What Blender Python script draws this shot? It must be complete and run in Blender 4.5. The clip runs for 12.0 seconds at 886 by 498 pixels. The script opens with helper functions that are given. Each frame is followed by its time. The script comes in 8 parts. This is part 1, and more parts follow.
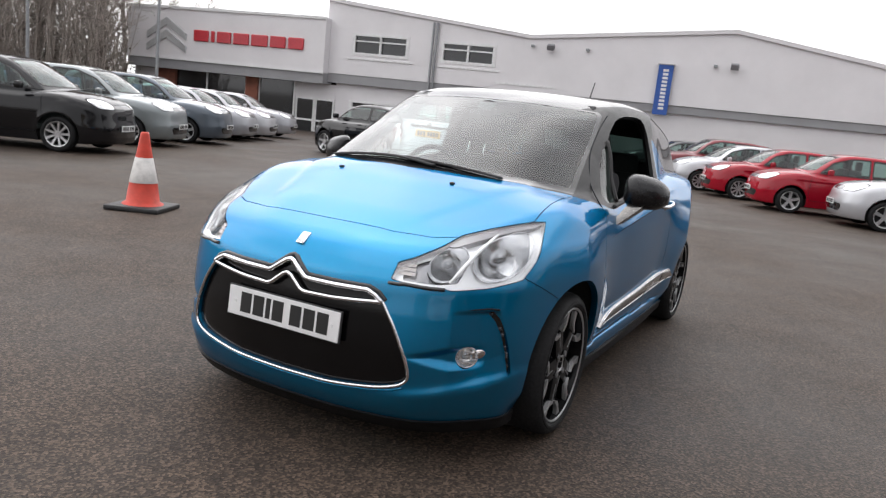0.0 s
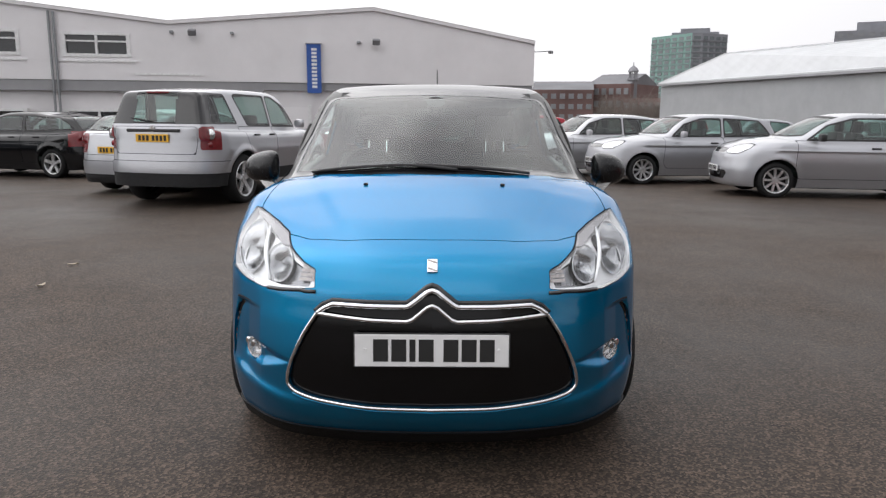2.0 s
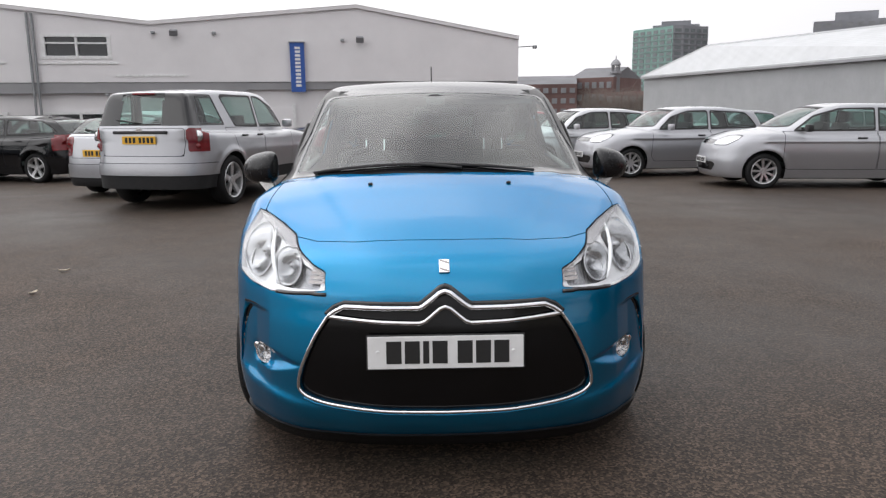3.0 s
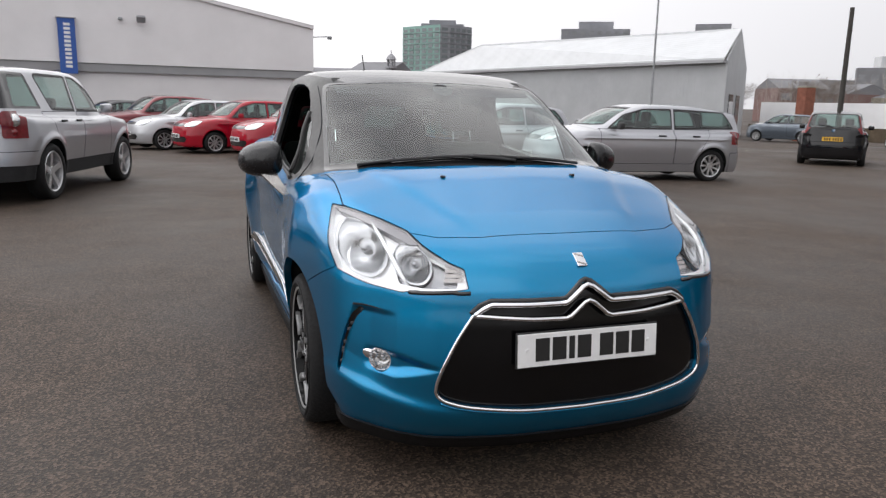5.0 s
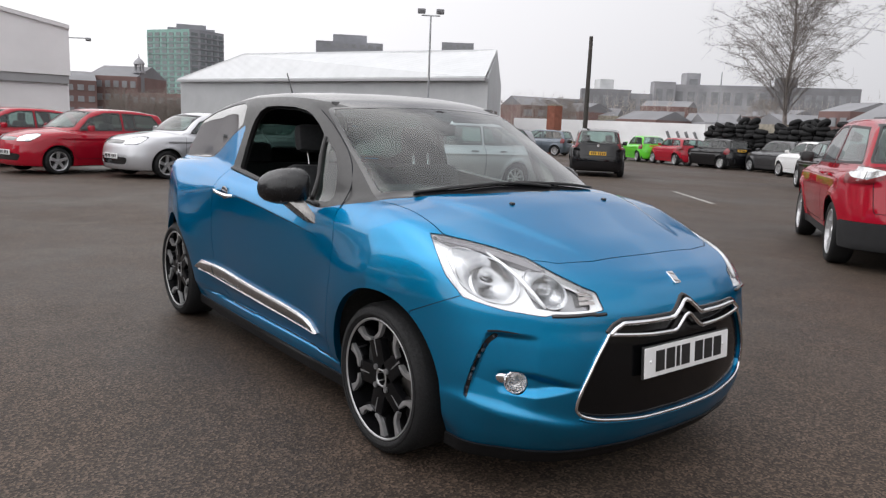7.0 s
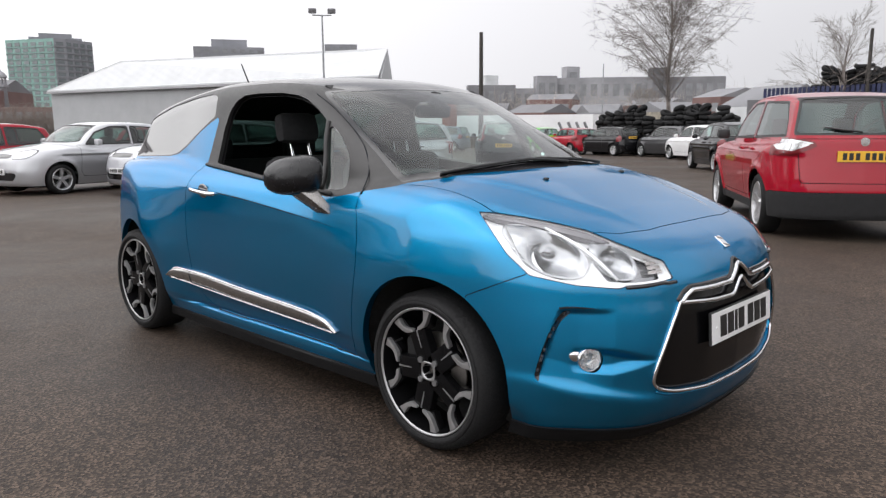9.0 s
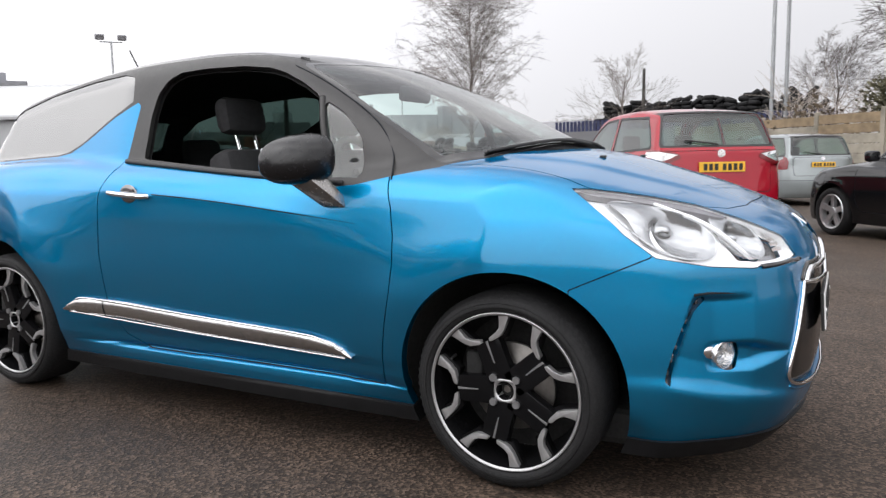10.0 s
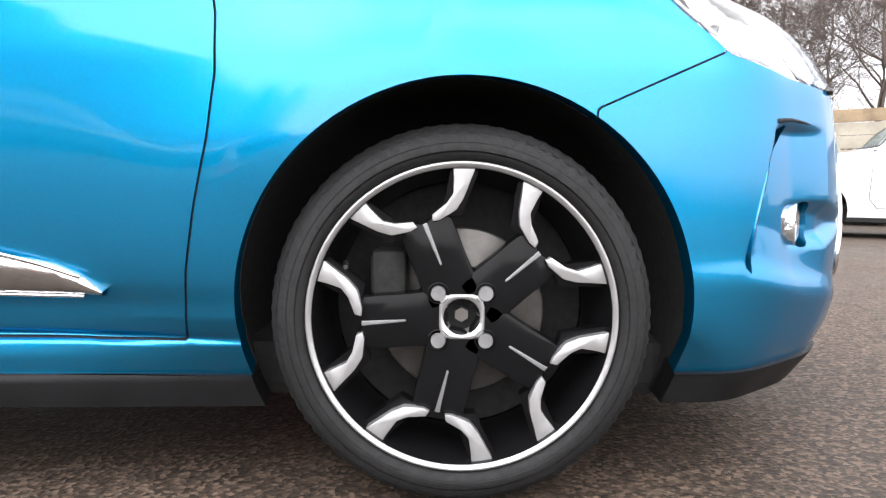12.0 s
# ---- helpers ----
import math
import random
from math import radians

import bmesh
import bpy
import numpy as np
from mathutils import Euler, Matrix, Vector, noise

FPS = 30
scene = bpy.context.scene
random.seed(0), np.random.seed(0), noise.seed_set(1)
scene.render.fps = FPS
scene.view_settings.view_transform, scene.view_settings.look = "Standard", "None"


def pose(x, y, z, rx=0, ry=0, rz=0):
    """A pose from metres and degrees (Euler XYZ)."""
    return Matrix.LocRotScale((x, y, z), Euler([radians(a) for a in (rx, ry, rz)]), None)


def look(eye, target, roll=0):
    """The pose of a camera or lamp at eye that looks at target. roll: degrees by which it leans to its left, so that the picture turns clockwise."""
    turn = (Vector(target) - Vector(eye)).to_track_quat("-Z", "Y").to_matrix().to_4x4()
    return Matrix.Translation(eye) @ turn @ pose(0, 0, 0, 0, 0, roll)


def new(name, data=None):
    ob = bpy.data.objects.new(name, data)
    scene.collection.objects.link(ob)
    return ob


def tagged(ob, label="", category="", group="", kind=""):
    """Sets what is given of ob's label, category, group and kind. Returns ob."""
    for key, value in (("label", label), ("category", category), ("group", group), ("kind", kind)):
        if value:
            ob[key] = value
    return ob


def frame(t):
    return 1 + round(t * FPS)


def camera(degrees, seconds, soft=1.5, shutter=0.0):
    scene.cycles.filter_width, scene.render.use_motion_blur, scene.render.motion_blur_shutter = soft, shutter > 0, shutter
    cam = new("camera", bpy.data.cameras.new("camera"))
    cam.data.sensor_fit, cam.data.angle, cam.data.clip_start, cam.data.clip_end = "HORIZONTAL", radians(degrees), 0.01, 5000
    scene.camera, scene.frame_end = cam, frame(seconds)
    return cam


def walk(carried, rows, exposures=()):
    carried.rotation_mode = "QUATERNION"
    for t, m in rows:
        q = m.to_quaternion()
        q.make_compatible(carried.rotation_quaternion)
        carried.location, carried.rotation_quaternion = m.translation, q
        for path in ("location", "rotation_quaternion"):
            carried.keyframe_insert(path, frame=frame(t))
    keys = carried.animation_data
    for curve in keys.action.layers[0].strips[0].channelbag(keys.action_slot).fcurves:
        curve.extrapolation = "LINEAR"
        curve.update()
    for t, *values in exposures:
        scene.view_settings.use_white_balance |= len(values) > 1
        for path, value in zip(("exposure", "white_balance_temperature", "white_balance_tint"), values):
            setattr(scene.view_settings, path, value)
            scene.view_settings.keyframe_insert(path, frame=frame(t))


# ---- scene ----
cam = camera(61.8, 12.0, 1.3, 0.1)
PATH = [
    (0, (1.699, -2.919, 1.3), (0.801, -1.17, 0.935), 6.1),
    (0.5, (1.236, -3.106, 1.32), (0.561, -1.261, 0.942), 6.4),
    (1, (0.771, -3.154, 1.284), (0.327, -1.235, 0.936), 3.9),
    (1.5, (0.395, -3.203, 1.298), (0.165, -1.249, 0.939), 3.6),
    (2, (0.023, -3.228, 1.3), (0.033, -1.261, 0.938), 0.4),
    (2.5, (-0.065, -3.206, 1.309), (-0.012, -1.242, 0.934), 0.0),
    (3, (-0.062, -3.193, 1.305), (-0.015, -1.229, 0.934), -0.6),
    (3.2, (-0.09, -3.17, 1.29), (-0.026, -1.205, 0.925), -0.2),
    (4.8, (-1.076, -2.96, 1.272), (-0.519, -1.077, 0.895), 1.5),
    (5, (-1.231, -2.904, 1.293), (-0.591, -1.05, 0.905), 1.2),
    (5.5, (-1.63, -2.783, 1.298), (-0.778, -1.013, 0.926), 1.9),
    (6, (-1.985, -2.636, 1.315), (-0.938, -0.969, 0.966), 2.4),
    (6.5, (-2.225, -2.456, 1.31), (-1.086, -0.848, 0.967), 2.2),
    (7, (-2.37, -2.385, 1.332), (-1.164, -0.826, 0.991), 2.3),
    (7.2, (-2.384, -2.364, 1.317), (-1.16, -0.817, 0.983), 2.2),
    (8.8, (-2.618, -2.074, 1.249), (-1.266, -0.636, 0.922), 0.4),
    (9, (-2.689, -1.906, 1.226), (-1.275, -0.532, 0.891), -0.3),
    (9.5, (-2.782, -1.429, 1.112), (-1.231, -0.203, 0.814), 0.1),
    (10, (-2.814, -0.884, 1.01), (-1.07, 0.065, 0.767), -1.0),
    (10.5, (-2.725, -0.404, 0.866), (-0.812, 0.138, 0.644), -2.2),
    (11, (-2.44, -0.138, 0.754), (-0.472, 0.107, 0.494), -0.9),
    (11.5, (-2.179, -0.014, 0.65), (-0.197, 0.072, 0.4), 0.5),
    (12, (-1.975, 0.046, 0.519), (0.016, 0.02, 0.338), 0.4),
]
EXPOSURES = [(0, -.27), (.5, -.36), (1, -.48), (1.5, -.53), (2.5, -.52), (5, -.46), (7, -.43), (9.5, -.23), (10, -.09), (10.5, 0.15), (11, .40), (11.5, .76), (12, 1.08)]
walk(cam, [(t, look(eye, target, roll)) for t, eye, target, roll in PATH], EXPOSURES)

# world: a bright overcast sky, whitest where the sun stands behind the cloud, greyer over the yard fence
world = bpy.data.worlds.new("overcast_sky")
scene.world = world
world.use_nodes = True
wn, wl = world.node_tree.nodes, world.node_tree.links
wn.clear()
w_out = wn.new("ShaderNodeOutputWorld")
w_bg = wn.new("ShaderNodeBackground")
w_sky = wn.new("ShaderNodeTexSky")
w_sky.sky_type = "NISHITA"
w_sky.sun_disc = False
w_sky.sun_elevation, w_sky.sun_rotation = radians(58), radians(-54)
w_sky.air_density, w_sky.dust_density = 1.0, 6.0
w_sat = wn.new("ShaderNodeHueSaturation")
w_sat.inputs["Saturation"].default_value = 0.10
w_sat.inputs["Value"].default_value = 0.10
w_co = wn.new("ShaderNodeTexCoord")
w_no = wn.new("ShaderNodeTexNoise")
w_no.inputs["Scale"].default_value = 2.2
w_no.inputs["Detail"].default_value = 5.0
w_ra = wn.new("ShaderNodeValToRGB")
w_ra.color_ramp.elements[0].position, w_ra.color_ramp.elements[0].color = 0.40, (0.55, 0.56, 0.60, 1)
w_ra.color_ramp.elements[1].position, w_ra.color_ramp.elements[1].color = 0.60, (1.30, 1.30, 1.30, 1)
w_mix = wn.new("ShaderNodeMixRGB")
w_mix.inputs["Fac"].default_value = 0.82
wl.new(w_sky.outputs[0], w_sat.inputs["Color"])
wl.new(w_co.outputs["Generated"], w_no.inputs["Vector"])
wl.new(w_no.outputs[0], w_ra.inputs[0])
wl.new(w_sat.outputs[0], w_mix.inputs[1])
w_low = wn.new("ShaderNodeMapRange")
w_low.inputs["From Min"].default_value, w_low.inputs["From Max"].default_value = 0.22, 0.50
w_veil = wn.new("ShaderNodeMixRGB")
w_veil.inputs[1].default_value = (0.95, 0.95, 0.96, 1)
wl.new(w_low.outputs[0], w_veil.inputs["Fac"])
wl.new(w_ra.outputs[0], w_veil.inputs[2])
wl.new(w_veil.outputs[0], w_mix.inputs[2])
w_sep = wn.new("ShaderNodeSeparateXYZ")
w_dot = wn.new("ShaderNodeVectorMath")
w_dot.operation = "DOT_PRODUCT"
w_dot.inputs[1].default_value = Vector((-.62, .22, .75)).normalized()
w_map = wn.new("ShaderNodeMapRange")
w_map.inputs["From Min"].default_value, w_map.inputs["From Max"].default_value = -.85, 1.0
w_dir = wn.new("ShaderNodeValToRGB")
w_dir.color_ramp.elements[0].position, w_dir.color_ramp.elements[0].color = 0.08, (0.38, 0.382, 0.40, 1)
w_dir.color_ramp.elements[1].position, w_dir.color_ramp.elements[1].color = 0.36, (0.74, 0.735, 0.755, 1)
for w_at, w_value in ((0.58, 0.98), (1.0, 1.62)):
    w_step = w_dir.color_ramp.elements.new(w_at)
    w_step.color = (w_value, w_value * .99, w_value, 1)
w_mul = wn.new("ShaderNodeMixRGB")
w_mul.blend_type = "MULTIPLY"
w_mul.inputs["Fac"].default_value = 1.0
wl.new(w_co.outputs["Generated"], w_sep.inputs[0])
wl.new(w_co.outputs["Generated"], w_dot.inputs[0])
wl.new(w_dot.outputs["Value"], w_map.inputs["Value"])
wl.new(w_map.outputs[0], w_dir.inputs[0])
wl.new(w_mix.outputs[0], w_mul.inputs[1])
wl.new(w_dir.outputs[0], w_mul.inputs[2])
w_up = wn.new("ShaderNodeValToRGB")
w_up.color_ramp.elements[0].position, w_up.color_ramp.elements[0].color = 0.0, (1.10, 1.10, 1.10, 1)
w_up.color_ramp.elements[1].position, w_up.color_ramp.elements[1].color = 1.0, (0.86, 0.862, 0.87, 1)
w_mul2 = wn.new("ShaderNodeMixRGB")
w_mul2.blend_type = "MULTIPLY"
w_mul2.inputs["Fac"].default_value = 1.0
wl.new(w_sep.outputs[2], w_up.inputs[0])
wl.new(w_sep.outputs[2], w_low.inputs["Value"])
wl.new(w_mul.outputs[0], w_mul2.inputs[1])
wl.new(w_up.outputs[0], w_mul2.inputs[2])
wl.new(w_mul2.outputs[0], w_bg.inputs[0])
w_bg.inputs[1].default_value = 1.9
wl.new(w_bg.outputs[0], w_out.inputs[0])

# the sun behind the clouds: a very wide, weak source
sun = new("sun", bpy.data.lights.new("sun", "SUN"))
sun.data.energy, sun.data.angle, sun.data.color = 0.6, radians(160), (1.0, 0.97, 0.93)
sun.matrix_world = look((-7, 5, 14), (0, 0, 0))

# ---------------------------------------------------------------- materials
def mat(name):
    m = bpy.data.materials.new(name)
    m.use_nodes = True
    return m, m.node_tree.nodes, m.node_tree.links, m.node_tree.nodes["Principled BSDF"]


def noise_tex(n, l, scale, detail=4.0, rough=0.55, coord="Object"):
    co = n.new("ShaderNodeTexCoord")
    t = n.new("ShaderNodeTexNoise")
    t.inputs["Scale"].default_value, t.inputs["Detail"].default_value, t.inputs["Roughness"].default_value = scale, detail, rough
    l.new(co.outputs[coord], t.inputs["Vector"])
    return t


def ramp(n, l, src, stops):
    r = n.new("ShaderNodeValToRGB")
    e = r.color_ramp.elements
    while len(e) < len(stops):
        e.new(0.5)
    for i, (p, c) in enumerate(stops):
        e[i].position = p
        e[i].color = (*c, 1) if len(c) == 3 else c
    l.new(src, r.inputs[0])
    return r


def bump(n, l, b, src, strength, distance=0.01):
    k = n.new("ShaderNodeBump")
    k.inputs["Strength"].default_value, k.inputs["Distance"].default_value = strength, distance
    l.new(src, k.inputs["Height"])
    l.new(k.outputs[0], b.inputs["Normal"])
    return k


def plain(name, color, rough=0.5, metal=0.0, coat=0.0, scale=8.0, vary=0.12, bumps=0.0, fine=60.0, coord="Object"):
    """A surface with coarse and fine variation of its colour and gloss."""
    m, n, l, b = mat(name)
    t = noise_tex(n, l, scale, 5, 0.6, coord)
    lo = [max(0, c * (1 - vary)) for c in color]
    hi = [min(1, c * (1 + vary)) for c in color]
    r = ramp(n, l, t.outputs[0], [(0.3, lo), (0.7, hi)])
    l.new(r.outputs[0], b.inputs["Base Color"])
    f = noise_tex(n, l, fine, 3, 0.6, coord)
    rr = ramp(n, l, f.outputs[0], [(0.3, [max(0.02, rough * 0.85)] * 3), (0.7, [min(1, rough * 1.15)] * 3)])
    l.new(rr.outputs[0], b.inputs["Roughness"])
    b.inputs["Metallic"].default_value = metal
    b.inputs["Coat Weight"].default_value = coat
    b.inputs["Coat Roughness"].default_value = 0.04
    if bumps:
        bump(n, l, b, f.outputs[0], bumps)
    return m


def paint(name, color, metal=0.0, rough=0.35, coat=1.0, ior=1.5):
    """Car paint under a clear coat, with fine flakes and a trace of road film."""
    m, n, l, b = mat(name)
    t = noise_tex(n, l, 900.0, 1, 0.5)
    r = ramp(n, l, t.outputs[0], [(0.25, [c * 0.8 for c in color]), (0.75, [min(1, c * 1.2) for c in color])])
    l.new(r.outputs[0], b.inputs["Base Color"])
    b.inputs["Metallic"].default_value, b.inputs["Roughness"].default_value = metal, rough
    b.inputs["Coat Weight"].default_value = coat
    b.inputs["Coat IOR"].default_value = ior
    if metal < .15:
        b.inputs["Specular IOR Level"].default_value = 0.0
    d = noise_tex(n, l, 5.0, 6, 0.65)
    dr = ramp(n, l, d.outputs[0], [(0.3, (0.03, 0.03, 0.03)), (0.8, (0.10, 0.10, 0.10))])
    l.new(dr.outputs[0], b.inputs["Coat Roughness"])
    return m


def glass(name, tint, gloss=1.5, extra=0.0):
    """Thin sheet glass: clear through, mirror-like at a slant. extra: dirt and film that always mirror a little."""
    m, n, l, b = mat(name)
    n.remove(b)
    out = n["Material Output"]
    tr = n.new("ShaderNodeBsdfTransparent")
    tr.inputs[0].default_value = (*tint, 1)
    gl = n.new("ShaderNodeBsdfGlossy")
    gl.inputs["Roughness"].default_value = 0.02
    lw = n.new("ShaderNodeLayerWeight")
    lw.inputs["Blend"].default_value = 0.5
    fr = n.new("ShaderNodeMath")
    fr.operation = "POWER"
    fr.inputs[1].default_value = 5.0 - 2.0 * (gloss - 1.45) / .25
    l.new(lw.outputs["Facing"], fr.inputs[0])
    mx = n.new("ShaderNodeMixShader")
    ad = n.new("ShaderNodeMath")
    ad.operation, ad.use_clamp = "ADD", True
    ad.inputs[1].default_value = extra + .04
    l.new(fr.outputs[0], ad.inputs[0])
    l.new(ad.outputs[0], mx.inputs[0])
    l.new(tr.outputs[0], mx.inputs[1])
    l.new(gl.outputs[0], mx.inputs[2])
    l.new(mx.outputs[0], out.inputs[0])
    return m


def asphalt_material():
    m, n, l, b = mat("asphalt")
    co = n.new("ShaderNodeTexCoord")
    chips = n.new("ShaderNodeTexVoronoi")
    chips.inputs["Scale"].default_value = 110.0
    l.new(co.outputs["Object"], chips.inputs["Vector"])
    chip_col = ramp(n, l, chips.outputs["Color"], [(0.15, (0.0153, 0.0111, 0.0084)), (0.55, (0.0444, 0.0321, 0.0245)), (0.88, (0.1185, 0.0860, 0.0656))])
    big = noise_tex(n, l, 0.22, 6, 0.62)
    stain = ramp(n, l, big.outputs[0], [(0.32, (0.62, 0.60, 0.58)), (0.52, (1.0, 0.98, 0.95)), (0.72, (1.22, 1.18, 1.12))])
    mul = n.new("ShaderNodeMixRGB")
    mul.blend_type = "MULTIPLY"
    mul.inputs[0].default_value = 1.0
    l.new(chip_col.outputs[0], mul.inputs[1])
    l.new(stain.outputs[0], mul.inputs[2])
    mid = noise_tex(n, l, 2.6, 5, 0.6)
    patch = ramp(n, l, mid.outputs[0], [(0.34, (0.80, 0.80, 0.80)), (0.66, (1.12, 1.11, 1.10))])
    mul2 = n.new("ShaderNodeMixRGB")
    mul2.blend_type = "MULTIPLY"
    mul2.inputs[0].default_value = 1.0
    l.new(mul.outputs[0], mul2.inputs[1])
    l.new(patch.outputs[0], mul2.inputs[2])
    l.new(mul2.outputs[0], b.inputs["Base Color"])
    damp = ramp(n, l, big.outputs[0], [(0.35, (0.50, 0.50, 0.50)), (0.6, (0.74, 0.74, 0.74))])
    l.new(damp.outputs[0], b.inputs["Roughness"])
    b.inputs["Specular IOR Level"].default_value = 0.30
    bump(n, l, b, chips.outputs["Distance"], 0.45, 0.004)
    return m


M_ASPHALT = asphalt_material()
M_BLUE = paint("blue_metallic_paint", (0.001, 0.208, 0.414), 1.0, 0.42, 1.0, 1.47)
M_BLUE.node_tree.nodes["Principled BSDF"].inputs["Specular Tint"].default_value = (0.17, 0.47, 0.74, 1)
M_ROOF = paint("black_gloss_paint", (0.016, 0.016, 0.018), 0.0, 0.3, 1.0, 2.6)
M_PILLAR = plain("satin_black_trim", (0.013, 0.012, 0.012), 0.38, 0, 0.0, 12, 0.25)
M_CAP = plain("gloss_black_mirror_cap", (0.006, 0.006, 0.007), 0.25, 0, 0.0, 9, 0.2)
M_PLASTIC = plain("black_grained_plastic", (0.020, 0.020, 0.021), 0.55, 0, 0, 20, 0.2, 0.15, 400)
M_CLADDING = plain("dull_black_cladding", (0.009, 0.009, 0.010), 0.8, 0, 0, 20, 0.25, 0.15, 400)
M_PIANO = plain("gloss_black_plastic", (0.006, 0.006, 0.007), 0.10, 0, 0.5, 9, 0.2)
M_SKIRT = plain("black_skirt_plastic", (0.006, 0.006, 0.0065), 0.5, 0, 0, 20, 0.2, 0.1, 300)
M_SKIRT.node_tree.nodes["Principled BSDF"].inputs["Specular IOR Level"].default_value = 0.15
M_GRILLE = plain("black_grille", (0.003, 0.003, 0.0035), 0.16, 0, 0.0, 9, 0.2)
M_GRILLE.node_tree.nodes["Principled BSDF"].inputs["Specular IOR Level"].default_value = 0.35
M_GAP = plain("shut_line_shadow", (0.004, 0.006, 0.010), 0.9)
M_CHROME = plain("chrome", (0.78, 0.78, 0.79), 0.07, 1.0, 0, 6, 0.04)
M_SATIN = plain("satin_silver", (0.62, 0.62, 0.63), 0.25, 1.0, 0, 10, 0.06)
M_REFLECTOR = plain("lamp_reflector", (0.42, 0.425, 0.435), 0.12, 0.95, 0.0, 12, 0.06, 0.2, 40)
M_LAMPWHITE = plain("lamp_housing_silver", (0.93, 0.935, 0.94), 0.20, 0.22, 0.4, 9, 0.04, 0.10, 16)
M_LAMPDARK = plain("dark_lamp_brow", (0.22, 0.21, 0.22), 0.22, 0.3, 0.5, 14, 0.2)
M_LAMPGREY = plain("grey_lamp_bowl", (0.34, 0.34, 0.35), 0.20, 0.8, 0.2, 18, 0.25, 0.3, 40)
M_BOWL = plain("fog_lamp_bowl", (0.72, 0.73, 0.74), 0.14, 0.95, 0, 12, 0.05, 0.5, 60)
M_BOLT = plain("grey_bolt_steel", (0.22, 0.22, 0.225), 0.4, 0.6, 0, 25, 0.25)
M_AMBER = plain("amber_lamp_insert", (0.46, 0.42, 0.40), 0.25, 0.3, 0.5, 60, 0.3)
M_TYRE = plain("tyre_rubber", (0.009, 0.009, 0.0095), 0.75, 0, 0, 14, 0.25, 0.25, 90)
M_TYRE.node_tree.nodes["Principled BSDF"].inputs["Specular IOR Level"].default_value = 0.3
M_ALLOY = plain("machined_alloy", (0.40, 0.40, 0.405), 0.34, 0.75, 0.0, 30, 0.10)
M_WHEELBLACK = plain("gloss_black_wheel", (0.005, 0.005, 0.0055), 0.13, 0, 0.0, 12, 0.2)
M_WHEELBLACK.node_tree.nodes["Principled BSDF"].inputs["Specular IOR Level"].default_value = 0.12
M_LED = plain("unlit_led_lens", (0.07, 0.07, 0.075), 0.2, 0.2, 0.2, 30, 0.2)
M_FOOT = plain("dark_brushed_chrome", (0.30, 0.29, 0.28), 0.25, 0.9, 0, 10, 0.15)
M_STRIP = plain("brushed_door_strip", (0.50, 0.49, 0.48), 0.18, 1.0, 0, 40, 0.15, 0.12, 120)
M_DISC = plain("brake_disc_steel", (0.16, 0.15, 0.14), 0.42, 0.8, 0, 25, 0.25)
M_DARK = plain("wheel_well_dark", (0.008, 0.008, 0.008), 0.9)
M_CABIN = plain("cabin_dark_trim", (0.012, 0.012, 0.013), 0.75, 0, 0, 10, 0.2, 0.1, 200)
M_SEAT = plain("dark_seat_cloth", (0.018, 0.018, 0.020), 0.9, 0, 0, 40, 0.25, 0.2, 300)
M_PLATE = plain("white_number_plate", (0.74, 0.74, 0.74), 0.35, 0, 0.3, 14, 0.05)
M_PLATEY = plain("yellow_number_plate", (0.75, 0.42, 0.03), 0.35, 0, 0.3, 14, 0.05)
M_INK = plain("black_plate_print", (0.012, 0.012, 0.012), 0.5)
M_SCREEN = glass("windscreen_glass", (0.66, 0.82, 0.78), 1.57, 0.03)
M_FOGLENS = glass("fog_lamp_glass", (0.9, 0.9, 0.9), 1.5, 0.12)
M_QUARTER = glass("light_tinted_glass", (0.62, 0.76, 0.72), 1.5, 0.05)
M_PRIVACY = glass("dark_tinted_glass", (0.05, 0.085, 0.075), 1.58, 0.20)
M_LENS = glass("clear_lamp_lens", (0.95, 0.96, 0.97), 1.45, 0.02)
M_CARGLASS = glass("car_window_glass", (0.50, 0.66, 0.62), 1.5, 0.05)
M_RED_LENS = plain("red_lamp_lens", (0.15, 0.007, 0.011), 0.15, 0, 0.3, 30, 0.25)
M_CLEAR_LAMP = plain("far_lamp_glass", (0.60, 0.61, 0.62), 0.10, 0.8, 0.8, 12, 0.22, 0.12, 14)
M_YARDALLOY = plain("bright_wheel_alloy", (0.60, 0.60, 0.61), 0.30, 0.8, 0, 12, 0.12)

# ---------------------------------------------------------------- building tools
def obj(name, verts, faces, material, parent=None, label="", smooth=True, normals=None):
    me = bpy.data.meshes.new(name)
    me.from_pydata([tuple(v) for v in verts], [], [tuple(f) for f in faces], shade_flat=not smooth)
    if material:
        me.materials.append(material)
    if normals is not None and smooth:
        me.normals_split_custom_set_from_vertices([tuple(n) for n in normals])
    ob = new(name, me)
    if parent:
        ob.parent = parent
    if label:
        tagged(ob, label)
    return ob


def part(name, bm, material, parent=None, label="", smooth=False):
    """Links a bmesh as one mesh object under a thing or a part."""
    me = bpy.data.meshes.new(name)
    bmesh.ops.recalc_face_normals(bm, faces=bm.faces)
    bm.to_mesh(me)
    bm.free()
    if smooth:
        for p in me.polygons:
            p.use_smooth = True
        me.set_sharp_from_angle(angle=radians(40))
    if material:
        me.materials.append(material)
    ob = new(name, me)
    if parent:
        ob.parent = parent
    if label:
        tagged(ob, label)
    return ob


def empty(name, label, category, group="", kind=""):
    return tagged(new(name), label, category, group, kind)


